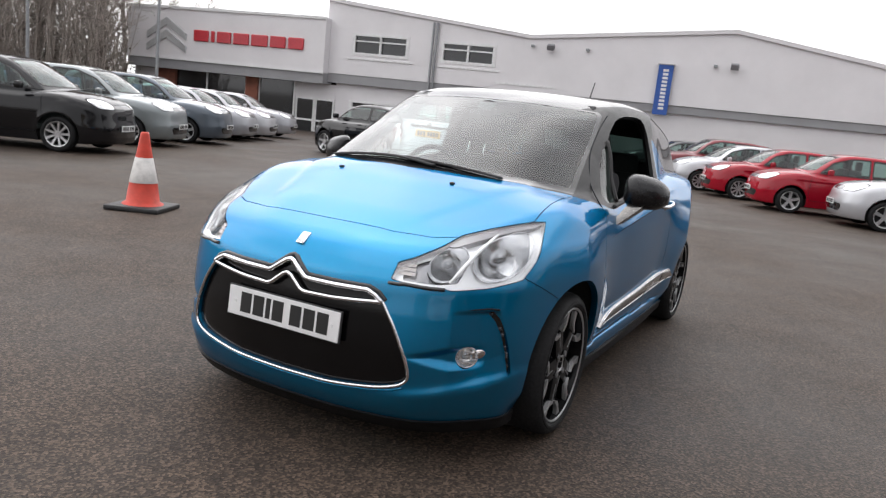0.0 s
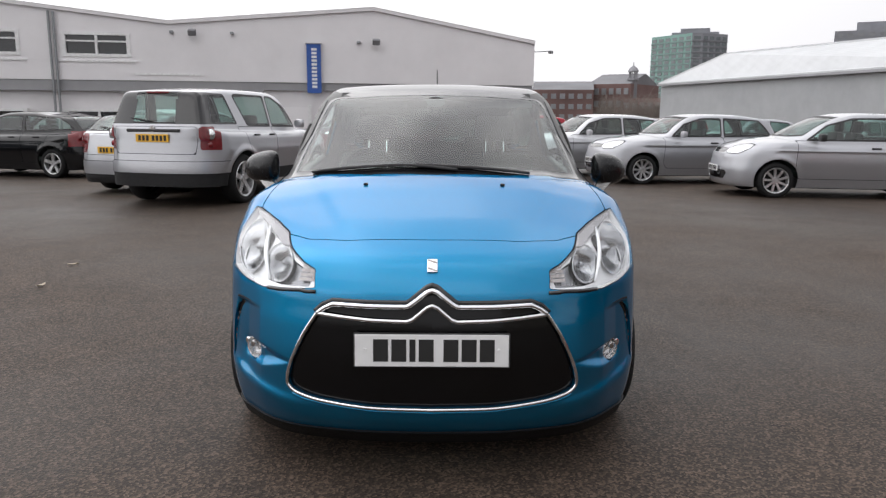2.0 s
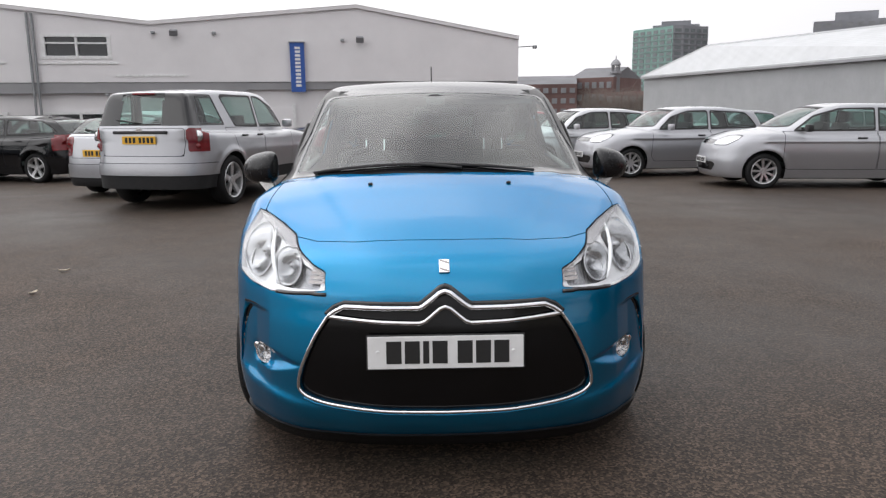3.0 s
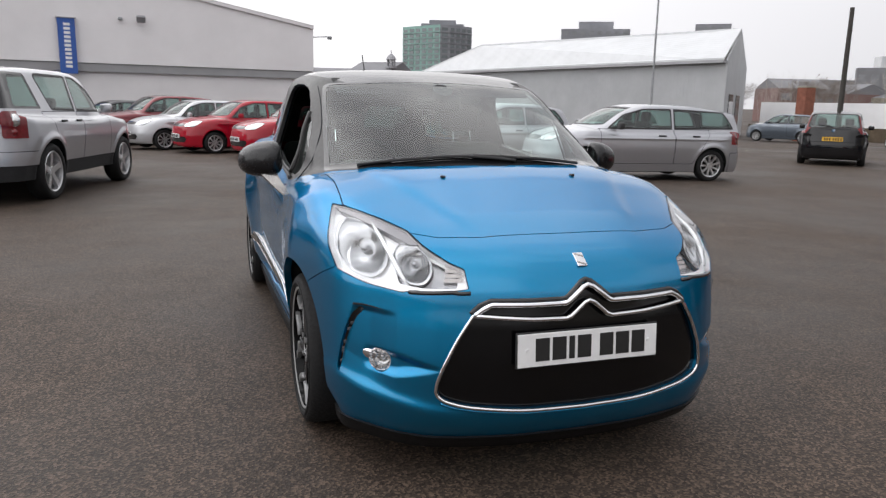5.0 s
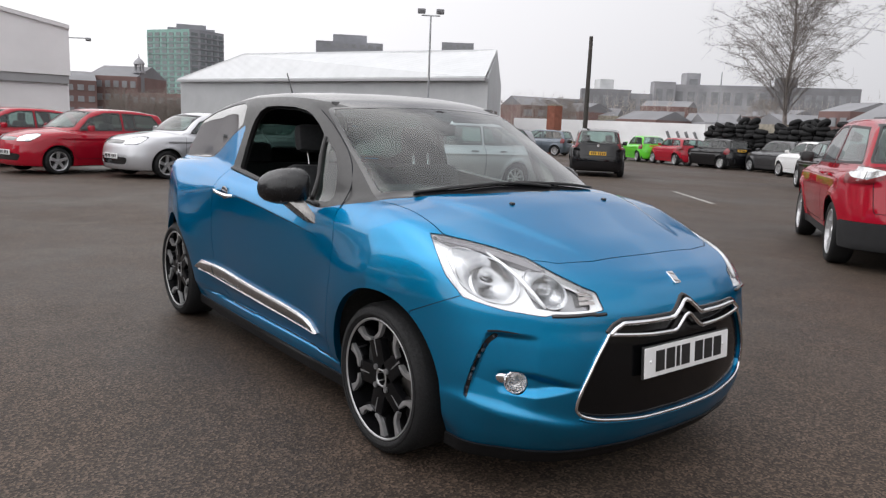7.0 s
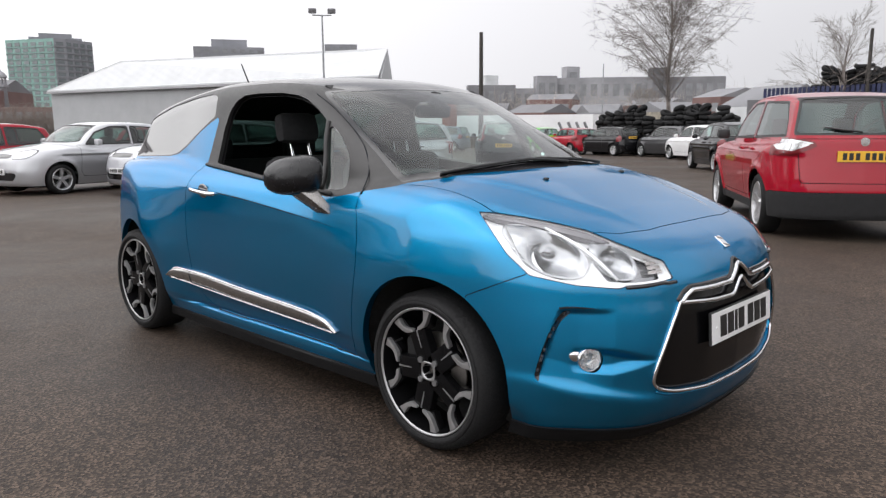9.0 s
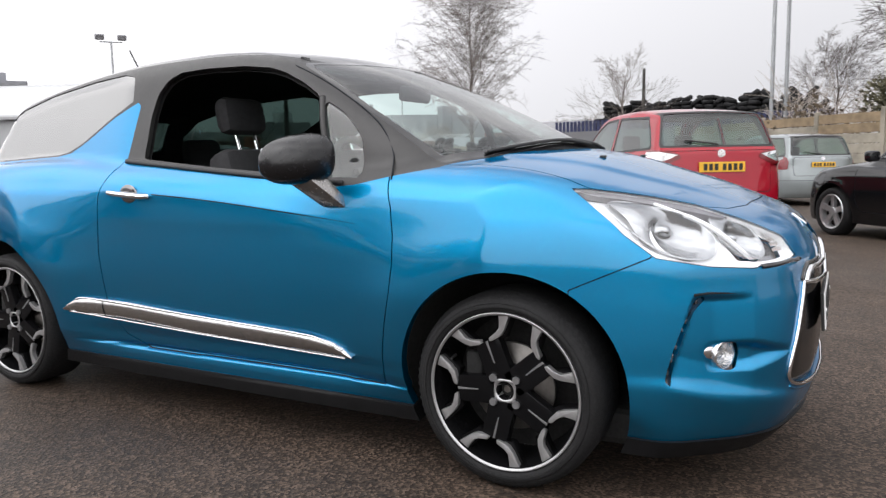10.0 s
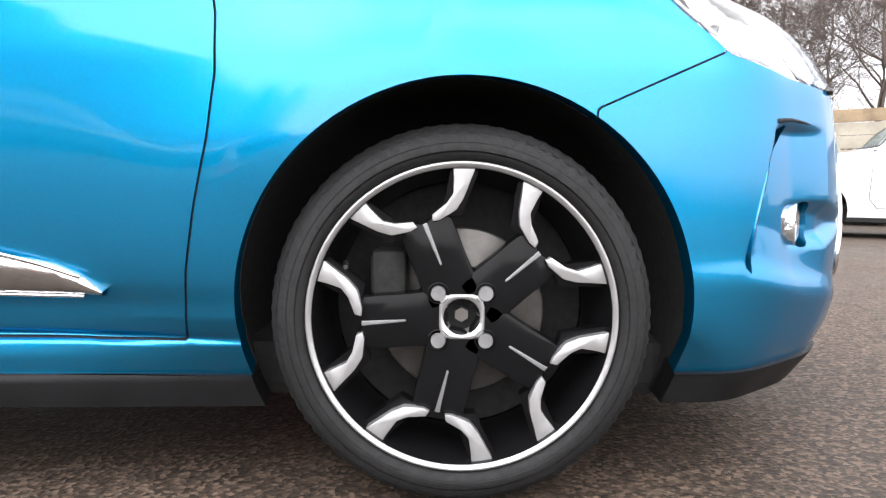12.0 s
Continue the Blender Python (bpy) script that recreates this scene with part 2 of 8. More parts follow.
def box(bm, c, s, bevel=0.0, m=None):
    """A box with centre c and size s added to bm, its edges rounded by bevel."""
    r = bmesh.ops.create_cube(bm, size=1.0)
    vs = r["verts"]
    bmesh.ops.scale(bm, vec=s, verts=vs)
    if bevel > 0:
        es = list({e for v in vs for e in v.link_edges})
        out = bmesh.ops.bevel(bm, geom=es, offset=bevel, segments=2, affect="EDGES", profile=0.5)
        vs = list({v for f in out["faces"] for v in f.verts} | {v for v in vs if v.is_valid})
    if m is not None:
        bmesh.ops.transform(bm, matrix=m, verts=vs)
    bmesh.ops.translate(bm, vec=c, verts=vs)
    return vs


def cyl(bm, a, b, r1, r2=None, seg=12, caps=True):
    """A tapered round bar from a to b."""
    a, b = Vector(a), Vector(b)
    d = b - a
    q = d.to_track_quat("Z", "Y").to_matrix().to_4x4()
    r = bmesh.ops.create_cone(bm, cap_ends=caps, segments=seg, radius1=r1, radius2=r1 if r2 is None else r2, depth=d.length)
    bmesh.ops.transform(bm, matrix=Matrix.Translation((a + b) / 2) @ q, verts=r["verts"])
    return r["verts"]


def tube(pts, r, seg=8, closed=False, flat=1.0, up=None):
    """Vertices and faces of a tube along a line of points; r a number or one per point."""
    pts = [Vector(p) for p in pts]
    n = len(pts)
    rs = r if isinstance(r, (list, tuple)) else [r] * n
    verts, faces = [], []
    ref = Vector(up) if up else Vector((0, 0, 1))
    for i, p in enumerate(pts):
        a = pts[i - 1] if (i > 0 or closed) else pts[0]
        b = pts[(i + 1) % n] if (i < n - 1 or closed) else pts[-1]
        t = (b - a).normalized()
        side = t.cross(ref)
        if side.length < 1e-4:
            side = t.cross(Vector((1, 0, 0)))
        side.normalize()
        v = side.cross(t)
        for k in range(seg):
            w = 2 * math.pi * k / seg
            verts.append(p + side * math.cos(w) * rs[i] + v * math.sin(w) * rs[i] * flat)
    m = n if closed else n - 1
    for i in range(m):
        for k in range(seg):
            j = (i + 1) % n
            faces.append((i * seg + k, i * seg + (k + 1) % seg, j * seg + (k + 1) % seg, j * seg + k))
    if not closed:
        faces.append(tuple(range(seg))[::-1])
        faces.append(tuple((n - 1) * seg + k for k in range(seg)))
    return verts, faces


def lathe(profile, seg=48, axis="x"):
    """A ring surface from (radius, offset along the axis) pairs."""
    verts, faces = [], []
    for i in range(seg):
        w = 2 * math.pi * i / seg
        for r, o in profile:
            verts.append((o, r * math.cos(w), r * math.sin(w)) if axis == "x" else (r * math.cos(w), r * math.sin(w), o))
    k = len(profile)
    for i in range(seg):
        j = (i + 1) % seg
        for a in range(k - 1):
            faces.append((i * k + a, j * k + a, j * k + a + 1, i * k + a + 1))
    return verts, faces


def pchip(pts):
    """A smooth curve through (x, y) points that never overshoots; works on arrays."""
    xs, ys = np.array([p[0] for p in pts], float), np.array([p[1] for p in pts], float)
    h, d = np.diff(xs), np.diff(ys) / np.diff(xs)
    m = np.zeros(len(xs))
    m[0], m[-1] = d[0], d[-1]
    for i in range(1, len(xs) - 1):
        if d[i - 1] * d[i] > 0:
            w1, w2 = 2 * h[i] + h[i - 1], h[i] + 2 * h[i - 1]
            m[i] = (w1 + w2) / (w1 / d[i - 1] + w2 / d[i])

    def f(x):
        x = np.clip(x, xs[0], xs[-1])
        i = np.clip(np.searchsorted(xs, x, side="right") - 1, 0, len(xs) - 2)
        t = (x - xs[i]) / h[i]
        return ((1 + 2 * t) * (1 - t) ** 2 * ys[i] + t * (1 - t) ** 2 * h[i] * m[i] + t * t * (3 - 2 * t) * ys[i + 1] + t * t * (t - 1) * h[i] * m[i + 1])
    return f


def smax(a, b, k):
    h = np.clip(0.5 + 0.5 * (a - b) / k, 0, 1)
    return b + (a - b) * h + k * h * (1 - h)


def smin(a, b, k):
    return -smax(-a, -b, k)


def sd_poly(u, v, poly):
    """Signed distance (inside negative) of points to a closed outline in the plane."""
    p = np.array(poly, float)
    best = np.full(u.shape, 1e9)
    odd = np.zeros(u.shape, bool)
    for i in range(len(p)):
        (ax, ay), (bx, by) = p[i - 1], p[i]
        ex, ey = bx - ax, by - ay
        t = np.clip(((u - ax) * ex + (v - ay) * ey) / (ex * ex + ey * ey + 1e-12), 0, 1)
        best = np.minimum(best, (u - ax - t * ex) ** 2 + (v - ay - t * ey) ** 2)
        cond = ((ay > v) != (by > v))
        with np.errstate(divide="ignore", invalid="ignore"):
            cross = (bx - ax) * (v - ay) / (by - ay + 1e-15) + ax
        odd ^= cond & (u < cross)
    return np.where(odd, -1, 1) * np.sqrt(best)


def spline(pts, n=8):
    """A rounded line through points (Catmull-Rom)."""
    p = [Vector(q) for q in pts]
    out = []
    for i in range(len(p) - 1):
        a, b, c, d = p[max(i - 1, 0)], p[i], p[i + 1], p[min(i + 2, len(p) - 1)]
        for k in range(n):
            t = k / n
            out.append(0.5 * ((2 * b) + (c - a) * t + (2 * a - 5 * b + 4 * c - d) * t * t + (3 * b - a - 3 * c + d) * t ** 3))
    out.append(p[-1])
    return out


class Shell:
    """Half a body (x from 0 up) as a fine net on the surface g = 0, which outlines can cut into named parts."""

    def __init__(self, g, y0, y1, zc, n_front, n_mid, n_rear, n_up, low=-58.0):
        dirs, orig = [], []
        if n_up > 200:
            k = n_up // 5
            ups = np.radians(np.concatenate([np.linspace(low, -28, k, endpoint=False), np.linspace(-28, 26, n_up - 2 * k, endpoint=False), np.linspace(26, 90, k)]))
        else:
            ups = np.radians(np.linspace(low, 90, n_up))
        cols = []
        for a in np.linspace(0, 90, n_front, endpoint=False):
            cols.append((y0, math.sin(radians(a)), -math.cos(radians(a))))
        for y in np.linspace(y0, y1, n_mid, endpoint=False):
            cols.append((y, 1.0, 0.0))
        for a in np.linspace(0, 90, n_rear):
            cols.append((y1, math.cos(radians(a)), math.sin(radians(a))))
        for y, sx, sy in cols:
            for u in ups:
                orig.append((0, y, zc))
                dirs.append((sx * math.cos(u), sy * math.cos(u), math.sin(u)))
        o, d = np.array(orig), np.array(dirs)
        lo, hi = np.zeros(len(o)), np.full(len(o), 2.2)
        for _ in range(36):
            mid = (lo + hi) / 2
            inside = g(o + d * mid[:, None]) < 0
            lo, hi = np.where(inside, mid, lo), np.where(inside, hi, mid)
        v = o + d * lo[:, None]
        v[:, 0] = np.maximum(v[:, 0], 0)
        self.g = g
        self.v = [tuple(p) for p in v]
        self.f, self.lab = [], []
        for i in range(len(cols) - 1):
            for k in range(n_up - 1):
                self.f.append((i * n_up + k, (i + 1) * n_up + k, (i + 1) * n_up + k + 1, i * n_up + k + 1))
                self.lab.append("body")

    def arr(self):
        return np.array(self.v)

    def normals(self, v):
        e = 0.004
        n = np.stack([self.g(v + np.eye(3)[i] * e) - self.g(v - np.eye(3)[i] * e) for i in range(3)], 1)
        n[v[:, 0] < 1e-5, 0] = 0
        return n / (np.linalg.norm(n, axis=1)[:, None] + 1e-9)

    def cut(self, field, label, only=("body",), where=None):
        """Faces with field < 0 become label; faces across its edge are split along it. where: a test on a face's middle."""
        v = self.arr()
        f = field(v)
        ok = where(v) if where is not None else np.ones(len(v), bool)
        nf, nl, seen = [], [], {}
        for face, lab in zip(self.f, self.lab):
            if lab not in only or not all(ok[i] for i in face):
                nf.append(face), nl.append(lab)
                continue
            s = [f[i] < 0 for i in face]
            if all(s):
                nf.append(face), nl.append(label)
            elif not any(s):
                nf.append(face), nl.append(lab)
            else:
                a, b = [], []
                for k, i in enumerate(face):
                    j = face[(k + 1) % len(face)]
                    (a if f[i] < 0 else b).append(i)
                    if (f[i] < 0) != (f[j] < 0):
                        key = (min(i, j), max(i, j))
                        if key not in seen:
                            t = f[key[0]] / (f[key[0]] - f[key[1]])
                            p, q = self.v[key[0]], self.v[key[1]]
                            seen[key] = len(self.v)
                            self.v.append(tuple(p[c] + (q[c] - p[c]) * t for c in range(3)))
                        a.append(seen[key]), b.append(seen[key])
                if len(a) > 2:
                    nf.append(tuple(a)), nl.append(label)
                if len(b) > 2:
                    nf.append(tuple(b)), nl.append(lab)
        self.f, self.lab = nf, nl

    def panel(self, field, label, joint, gap, where, only=("body",)):
        """Cuts out a panel and leaves a narrow joint round it."""
        self.cut(lambda v: field(v) - gap, joint, only, where)
        self.cut(lambda v: field(v) + gap, label, (joint,))

    def take(self, labels, side=0, push=0.0, flip=False, skirt=0.0):
        """Vertices, faces and normals of the named parts: side 1 (x > 0), -1 (mirrored) or 0 (both). push: moved along the normal; skirt: an edge turned inwards."""
        labels = (labels,) if isinstance(labels, str) else labels
        faces = [f for f, l in zip(self.f, self.lab) if l in labels]
        used = sorted({i for f in faces for i in f})
        at = {i: k for k, i in enumerate(used)}
        v = self.arr()[used] if used else np.zeros((0, 3))
        n = self.normals(v) if len(used) else v
        v = v + n * push
        fs = [tuple(at[i] for i in f) for f in faces]
        if skirt:
            count = set()
            for f in fs:
                for k, i in enumerate(f):
                    count.add((i, f[(k + 1) % len(f)]))
            rim = [(i, j) for (i, j) in count if (j, i) not in count and not (v[i, 0] < 1e-4 and v[j, 0] < 1e-4)]
            ev, en, ef = [], [], []
            for i, j in sorted(rim):
                e = v[j] - v[i]
                side_n = np.cross(e, n[i] + n[j])
                side_n = side_n / (np.linalg.norm(side_n) + 1e-9)
                k = len(v) + len(ev)
                ev += [v[j], v[i], v[i] - n[i] * skirt, v[j] - n[j] * skirt]
                en += [side_n] * 4
                ef.append((k, k + 1, k + 2, k + 3))
            if ev:
                v, n, fs = np.vstack([v, np.array(ev)]), np.vstack([n, np.array(en)]), fs + ef
        if flip:
            fs, n = [f[::-1] for f in fs], -n
        mv, mn, mf = v * [-1, 1, 1], n * [-1, 1, 1], [f[::-1] for f in fs]
        if side == 1:
            return v, fs, n
        if side == -1:
            return mv, mf, mn
        k = len(v)
        mid = np.abs(v[:, 0]) < 1e-4                      # both halves share the middle line
        other = np.where(mid, np.arange(k), k + np.cumsum(~mid) - 1)
        return np.vstack([v, mv[~mid]]), fs + [tuple(int(other[i]) for i in f) for f in mf], np.vstack([n, mn[~mid]])

    def part(self, labels, name, material, parent, label="", side=0, push=0.0, flip=False, skirt=0.0):
        v, f, n = self.take(labels, side, push, flip, skirt)
        return obj(name, v, f, material, parent, label, True, n) if len(f) else None


def ground_z(x, y):
    """The yard falls away gently on all sides of the blue car."""
    r = math.hypot(x, y - 1.0)
    return -0.0135 * max(0.0, min(r, 60.0) - 3.2) * min(1.0, max(0.0, r - 3.2) / 3.0)


def torus_verts(R, r, nu=16, nv=8):
    v, f = [], []
    for i in range(nu):
        a = 2 * math.pi * i / nu
        for k in range(nv):
            b = 2 * math.pi * k / nv
            v.append(((R + r * math.cos(b)) * math.cos(a), (R + r * math.cos(b)) * math.sin(a), r * math.sin(b) * 1.3))
    for i in range(nu):
        for k in range(nv):
            f.append((i * nv + k, ((i + 1) % nu) * nv + k, ((i + 1) % nu) * nv + (k + 1) % nv, i * nv + (k + 1) % nv))
    return v, f

# ---------------------------------------------------------------- the ground, one sheet to the horizon
def build_ground():
    verts, faces = [(0, 1.0, 0.0)], []
    radii = [0.8, 1.6, 2.4, 3.2, 4, 5, 6.2, 7.5, 9, 11, 13, 16, 20, 25, 30, 36, 44, 52, 60, 75, 100, 150, 250, 450, 900, 2000, 4500]
    seg = 72
    for r in radii:
        for k in range(seg):
            a = 2 * math.pi * k / seg
            x, y = r * math.cos(a), 1.0 + r * math.sin(a)
            verts.append((x, y, ground_z(x, y)))
    for k in range(seg):
        faces.append((0, 1 + k, 1 + (k + 1) % seg))
    for i in range(len(radii) - 1):
        for k in range(seg):
            a, b = 1 + i * seg, 1 + (i + 1) * seg
            faces.append((a + k, b + k, b + (k + 1) % seg, a + (k + 1) % seg))
    return tagged(obj("ground", verts, faces, M_ASPHALT), "worn dark grey asphalt of an open car yard", "ground", kind="structure")


build_ground()

# ---------------------------------------------------------------- the blue hatchback
B_TOP = pchip([(-.95, .80), (-.8, .802), (-.7, .828), (-.62, .856), (-.45, .908), (-.3, .953), (-.144, 1.0), (0, 1.028), (.15, 1.04), (.4, 1.03), (.7, 1.005), (1.0, 1.0), (1.7, 1.03), (2.2, 1.055), (2.7, 1.035), (3.2, 1.0)])
B_WIDE = pchip([(-0.95, 0.788), (-0.6, 0.811), (-0.474, 0.82), (-0.3, 0.826), (-0.2, 0.832), (0, 0.851), (0.3, 0.848), (0.7, 0.85), (1.4, 0.858), (2, 0.86), (2.464, 0.865), (2.8, 0.845), (3, 0.808), (3.2, 0.758)])
B_DOOR = pchip([(.1, .075), (.15, .066), (.195, .062), (.2, .070), (.235, .066), (.255, .068), (.264, .088), (.276, .080), (.32, .070), (.36, .054), (.45, .041), (.6, .030), (.75, .025), (.8, .023), (1.2, .023)])
B_WING = pchip([(.1, .09), (.2, .07), (.3, .045), (.45, .02), (.6, .004), (.7, .004), (.8, .012), (.88, .024), (.95, .055), (1.2, .15)])
B_CREASE = pchip([(0, .76), (.365, .79), (1.36, .887), (1.75, .905), (2.5, .90)])
B_NOSE = pchip([(.08, -.69), (.15, -.742), (.2, -.784), (.26, -.811), (.35, -.825), (.456, -.831), (.57, -.823), (.64, -.812), (.69, -.803), (.73, -.782), (.785, -.737), (.82, -.69), (.86, -.60), (.95, -.40), (1.1, 0)])
B_CORNER = pchip([(0, 0), (.2, .008), (.385, .04), (.5, .077), (.6, .145), (.68, .235), (.73, .30), (.77, .375), (.80, .47), (.83, .62), (.9, 1.0)])
B_TAIL = pchip([(.1, 2.98), (.3, 3.08), (.5, 3.115), (.7, 3.10), (.85, 3.06), (1.0, 3.0), (1.1, 2.96)])
B_TCORNER = pchip([(0, 0), (.4, .03), (.6, .10), (.7, .18), (.78, .32), (.83, .55), (.9, .9)])
G_TOP = pchip([(-.5, .76), (0, 1.03), (.2, 1.133), (.4, 1.228), (.6, 1.316), (.8, 1.392), (.95, 1.434), (1.15, 1.461), (1.4, 1.469), (1.7, 1.463), (2.0, 1.44), (2.3, 1.405), (2.6, 1.352), (2.75, 1.315), (3.2, 1.18)])
G_WIDE = pchip([(0, 0.652), (0.26, 0.697), (0.6, 0.732), (1, 0.752), (1.7, 0.745), (2.2, 0.696), (2.7, 0.651), (3.2, 0.596)])


def hero_g(p):
    x, y, z = np.abs(p[:, 0]), p[:, 1], p[:, 2]
    top = B_TOP(y) - (0.13 - 0.08 * np.clip((y - .2) / .5, 0, 1)) * x ** 2.5
    line = .30 + .24 * np.clip((y + .62) / .64, 0, 1)
    top = top + .009 * np.clip((y + .72) / .25, 0, 1) / (1 + np.exp((x - line) / .012)) * np.clip((.25 - y) / .1, 0, 1)
    door = np.clip((y - .10) / .70, 0, 1)
    door = door * door * (3 - 2 * door)
    hind = np.clip((2.10 - y) / .50, 0, 1)
    door = door * hind * hind * (3 - 2 * hind)
    sharp = np.clip((y - .50) / .45, 0, 1)
    sharp = sharp * sharp * (3 - 2 * sharp)
    over = np.maximum(z - B_CREASE(y), 0)
    inset = door * (B_DOOR(z) + sharp * over * .40 + (1 - sharp) * .85 * np.maximum(B_WING(z) - .004, 0) * (z > .7)) + (1 - door) * B_WING(z)
    rf, rr = np.hypot(y + .005, z - .31), np.hypot(y - 2.464, z - .31)
    flare = .023 * np.exp(-(np.maximum(rf - .375, 0) / .17) ** 2) + .020 * np.exp(-(np.maximum(rr - .375, 0) / .17) ** 2)
    side = B_WIDE(y) - inset + flare * np.clip((z - .2) / .1, 0, 1)
    ridge = .305 + .075 * np.clip((x - .4) / .37, 0, 1) ** 1.5
    front = B_NOSE(z) + B_CORNER(x) - .012
    pocket = np.clip((.046 * np.clip((x - .46) / .16, 0, 1) - np.abs(z - .447)) / .030, 0, 1)
    pocket = pocket * pocket * (3 - 2 * pocket)
    front = front + .030 * pocket * np.clip((x - .46) / .13, 0, 1) * np.clip((.70 - x) / .05, 0, 1)
    q = x + y
    edge = .19 + .108 * (.62 - z) / .234
    panel = np.clip((edge + .012 - q) / .030, 0, 1) * np.clip((.622 - z) / .014, 0, 1) * np.clip((z - .360 + .05 * np.clip((.298 - q) / .3, 0, 1)) / .10, 0, 1) * np.clip((q + .06) / .16, 0, 1)
    low = ridge - z
    front = front + .026 * panel - .019 * np.clip((x - .36) / .28, 0, 1) * (.5 + .5 * np.tanh(low / .016)) * np.exp(-(np.maximum(low, 0) / .075) ** 2)
    tub = smax(z - top, (x - side), .085)
    tub = smax(tub, front - y, .032)
    tub = smax(tub, y - B_TAIL(z) + B_TCORNER(x), .06)
    bow = .24 * (x / .67) ** 2.2 * np.clip((1.5 - y) / .9, 0, 1)
    roof = G_TOP(y - bow) - .085 * x ** 2.2
    green = smax(z - roof, x - (G_WIDE(y) - .30 * (z - 1.0)), .09)
    green = smax(green, y - (3.0 - .72 * np.maximum(z - 1.0, 0) - .25 * x * x), .07)
    green = smax(green, .86 - z, .02)
    return smin(tub, green, .03)


def edge_of(g, start, step, lo, hi):
    """Where the line start + step * t leaves the outside of g, t from lo to hi (hi where it never does)."""
    start, step = np.array(start, float), np.array(step, float)
    for _ in range(3):
        t = np.linspace(lo, hi, 49)
        inside = np.nonzero(g(start + t[:, None] * step) < 0)[0]
        k = int(inside[0]) if len(inside) else 48
        lo, hi = t[max(k - 1, 0)], t[k]
    return (lo + hi) / 2


def face_y(x, z, off=0.0, g=hero_g):
    """The y at which the nose stands, for a point of the front view."""
    return edge_of(g, (x, 0, z), (0, 1, 0), -1.2, .6) - off


def face_ys(xs, zs, g=hero_g):
    """face_y for many points at once."""
    xs, zs = np.array(xs, float), np.array(zs, float)
    lo, hi = np.full(len(xs), -1.2), np.full(len(xs), .6)
    for _ in range(30):
        mid = (lo + hi) / 2
        out = g(np.c_[xs, mid, zs]) > 0
        lo, hi = np.where(out, mid, lo), np.where(out, hi, mid)
    return lo


def side_x(y, z, off=0.0, g=hero_g):
    return -edge_of(g, (0, y, z), (-1, 0, 0), -1.2, -.2) + off


def top_z(x, y, off=0.0, g=hero_g):
    return -edge_of(g, (x, y, 0), (0, 0, -1), -1.9, -.4) + off


SIDE_BLACK = [(.25, .985), (.42, .955), (.55, .928), (.63, .922), (1.0, .952), (1.58, 1.0), (1.715, 1.015), (1.69, 1.262), (1.712, 1.262), (1.85, 1.205), (2.05, 1.10), (2.15, 1.06), (2.24, 1.047), (2.72, 1.03), (3.3, 1.02), (3.3, 1.7), (.25, 1.7)]
COWL = [(-.1, -.02), (0, -.02), (.3, .012), (.5, .10), (.6, .172), (.694, .252), (.60, .5), (-.1, .5)]
FRIT = [(-.1, .0), (0, .0), (.3, .035), (.5, .12), (.60, .19), (.683, .262), (.664, .38), (.634, .57), (.608, .74), (.582, .88), (.562, .925), (.4, .868), (.2, .828), (0, .815), (-.1, .815)]
SCREEN = [(-.1, .055), (0, .055), (.3, .088), (.48, .158), (.58, .224), (.655, .285), (.642, .39), (.614, .57), (.588, .74), (.564, .862), (.54, .895), (.4, .846), (.2, .806), (0, .793), (-.1, .793)]
WINDOW = [(.775, 1.240), (.855, 1.292), (.95, 1.337), (1.02, 1.358), (1.15, 1.373), (1.35, 1.377), (1.48, 1.371), (1.548, 1.345), (1.597, 1.29), (1.614, 1.2), (1.612, 1.028), (1.2, .99), (.705, .955), (.725, 1.06)]
QUARTER = [(.750, 1.226), (.665, 1.178), (.604, 1.122), (.564, 1.07), (.545, .99), (.538, .952), (.672, .952), (.695, 1.05)]
REARGLASS = [(1.745, 1.268), (1.765, 1.372), (1.85, 1.388), (2.1, 1.374), (2.4, 1.334), (2.66, 1.272), (2.79, 1.19), (2.86, 1.04), (2.7, 1.036), (2.25, 1.053), (2.165, 1.066), (2.06, 1.106), (1.86, 1.211)]
LAMP = [(.549, .916), (.47, .914), (.34, .902), (.20, .886), (.034, .861), (-.193, .80), (-.249, .783), (-.32, .765), (-.362, .709), (-.24, .699), (-.13, .699), (-.077, .690), (.12, .70), (.331, .727), (.43, .79), (.50, .865)]
GRILLE = [(-.1, .70), (0, .722), (.035, .708), (.085, .674), (.30, .670), (.345, .663), (.39, .628), (.44, .55), (.487, .45), (.503, .385), (.493, .352), (.45, .333), (.37, .318), (.2, .303), (0, .30), (-.1, .30)]
BONNET = [(-.1, -.62), (0, -.62), (.3, -.612), (.45, -.578), (.545, -.511), (.62, -.40), (.70, -.22), (.69, 0), (.692, .252), (.6, .170), (.5, .1), (.3, .01), (0, -.02), (-.1, -.02)]
DOOR = [(.425, .965), (.388, .86), (.374, .77), (.374, .68), (.388, .58), (.412, .48), (.430, .38), (.442, .262), (1.60, .262), (1.72, .31), (1.785, .45), (1.80, .65), (1.785, .88), (1.722, 1.03), (1.58, 1.03), (.63, .94)]
BUMPER = [(-.205, 0), (-.205, .632), (-.422, .729), (-.45, .80), (-.62, .95), (-1.1, .95), (-1.1, 0)]
SLIT_LINE = [(.150, .614), (.196, .584), (.238, .527), (.268, .466), (.290, .405), (.297, .374)]
SLIT = [(q + .008, z + .008) for q, z in SLIT_LINE] + [(q - .012, z - .005) for q, z in SLIT_LINE[::-1]]
INNER = [(.045, .829), (0, .838), (-.2, .790), (-.30, .758), (-.315, .718), (-.15, .713), (-.03, .720), (.01, .765)]
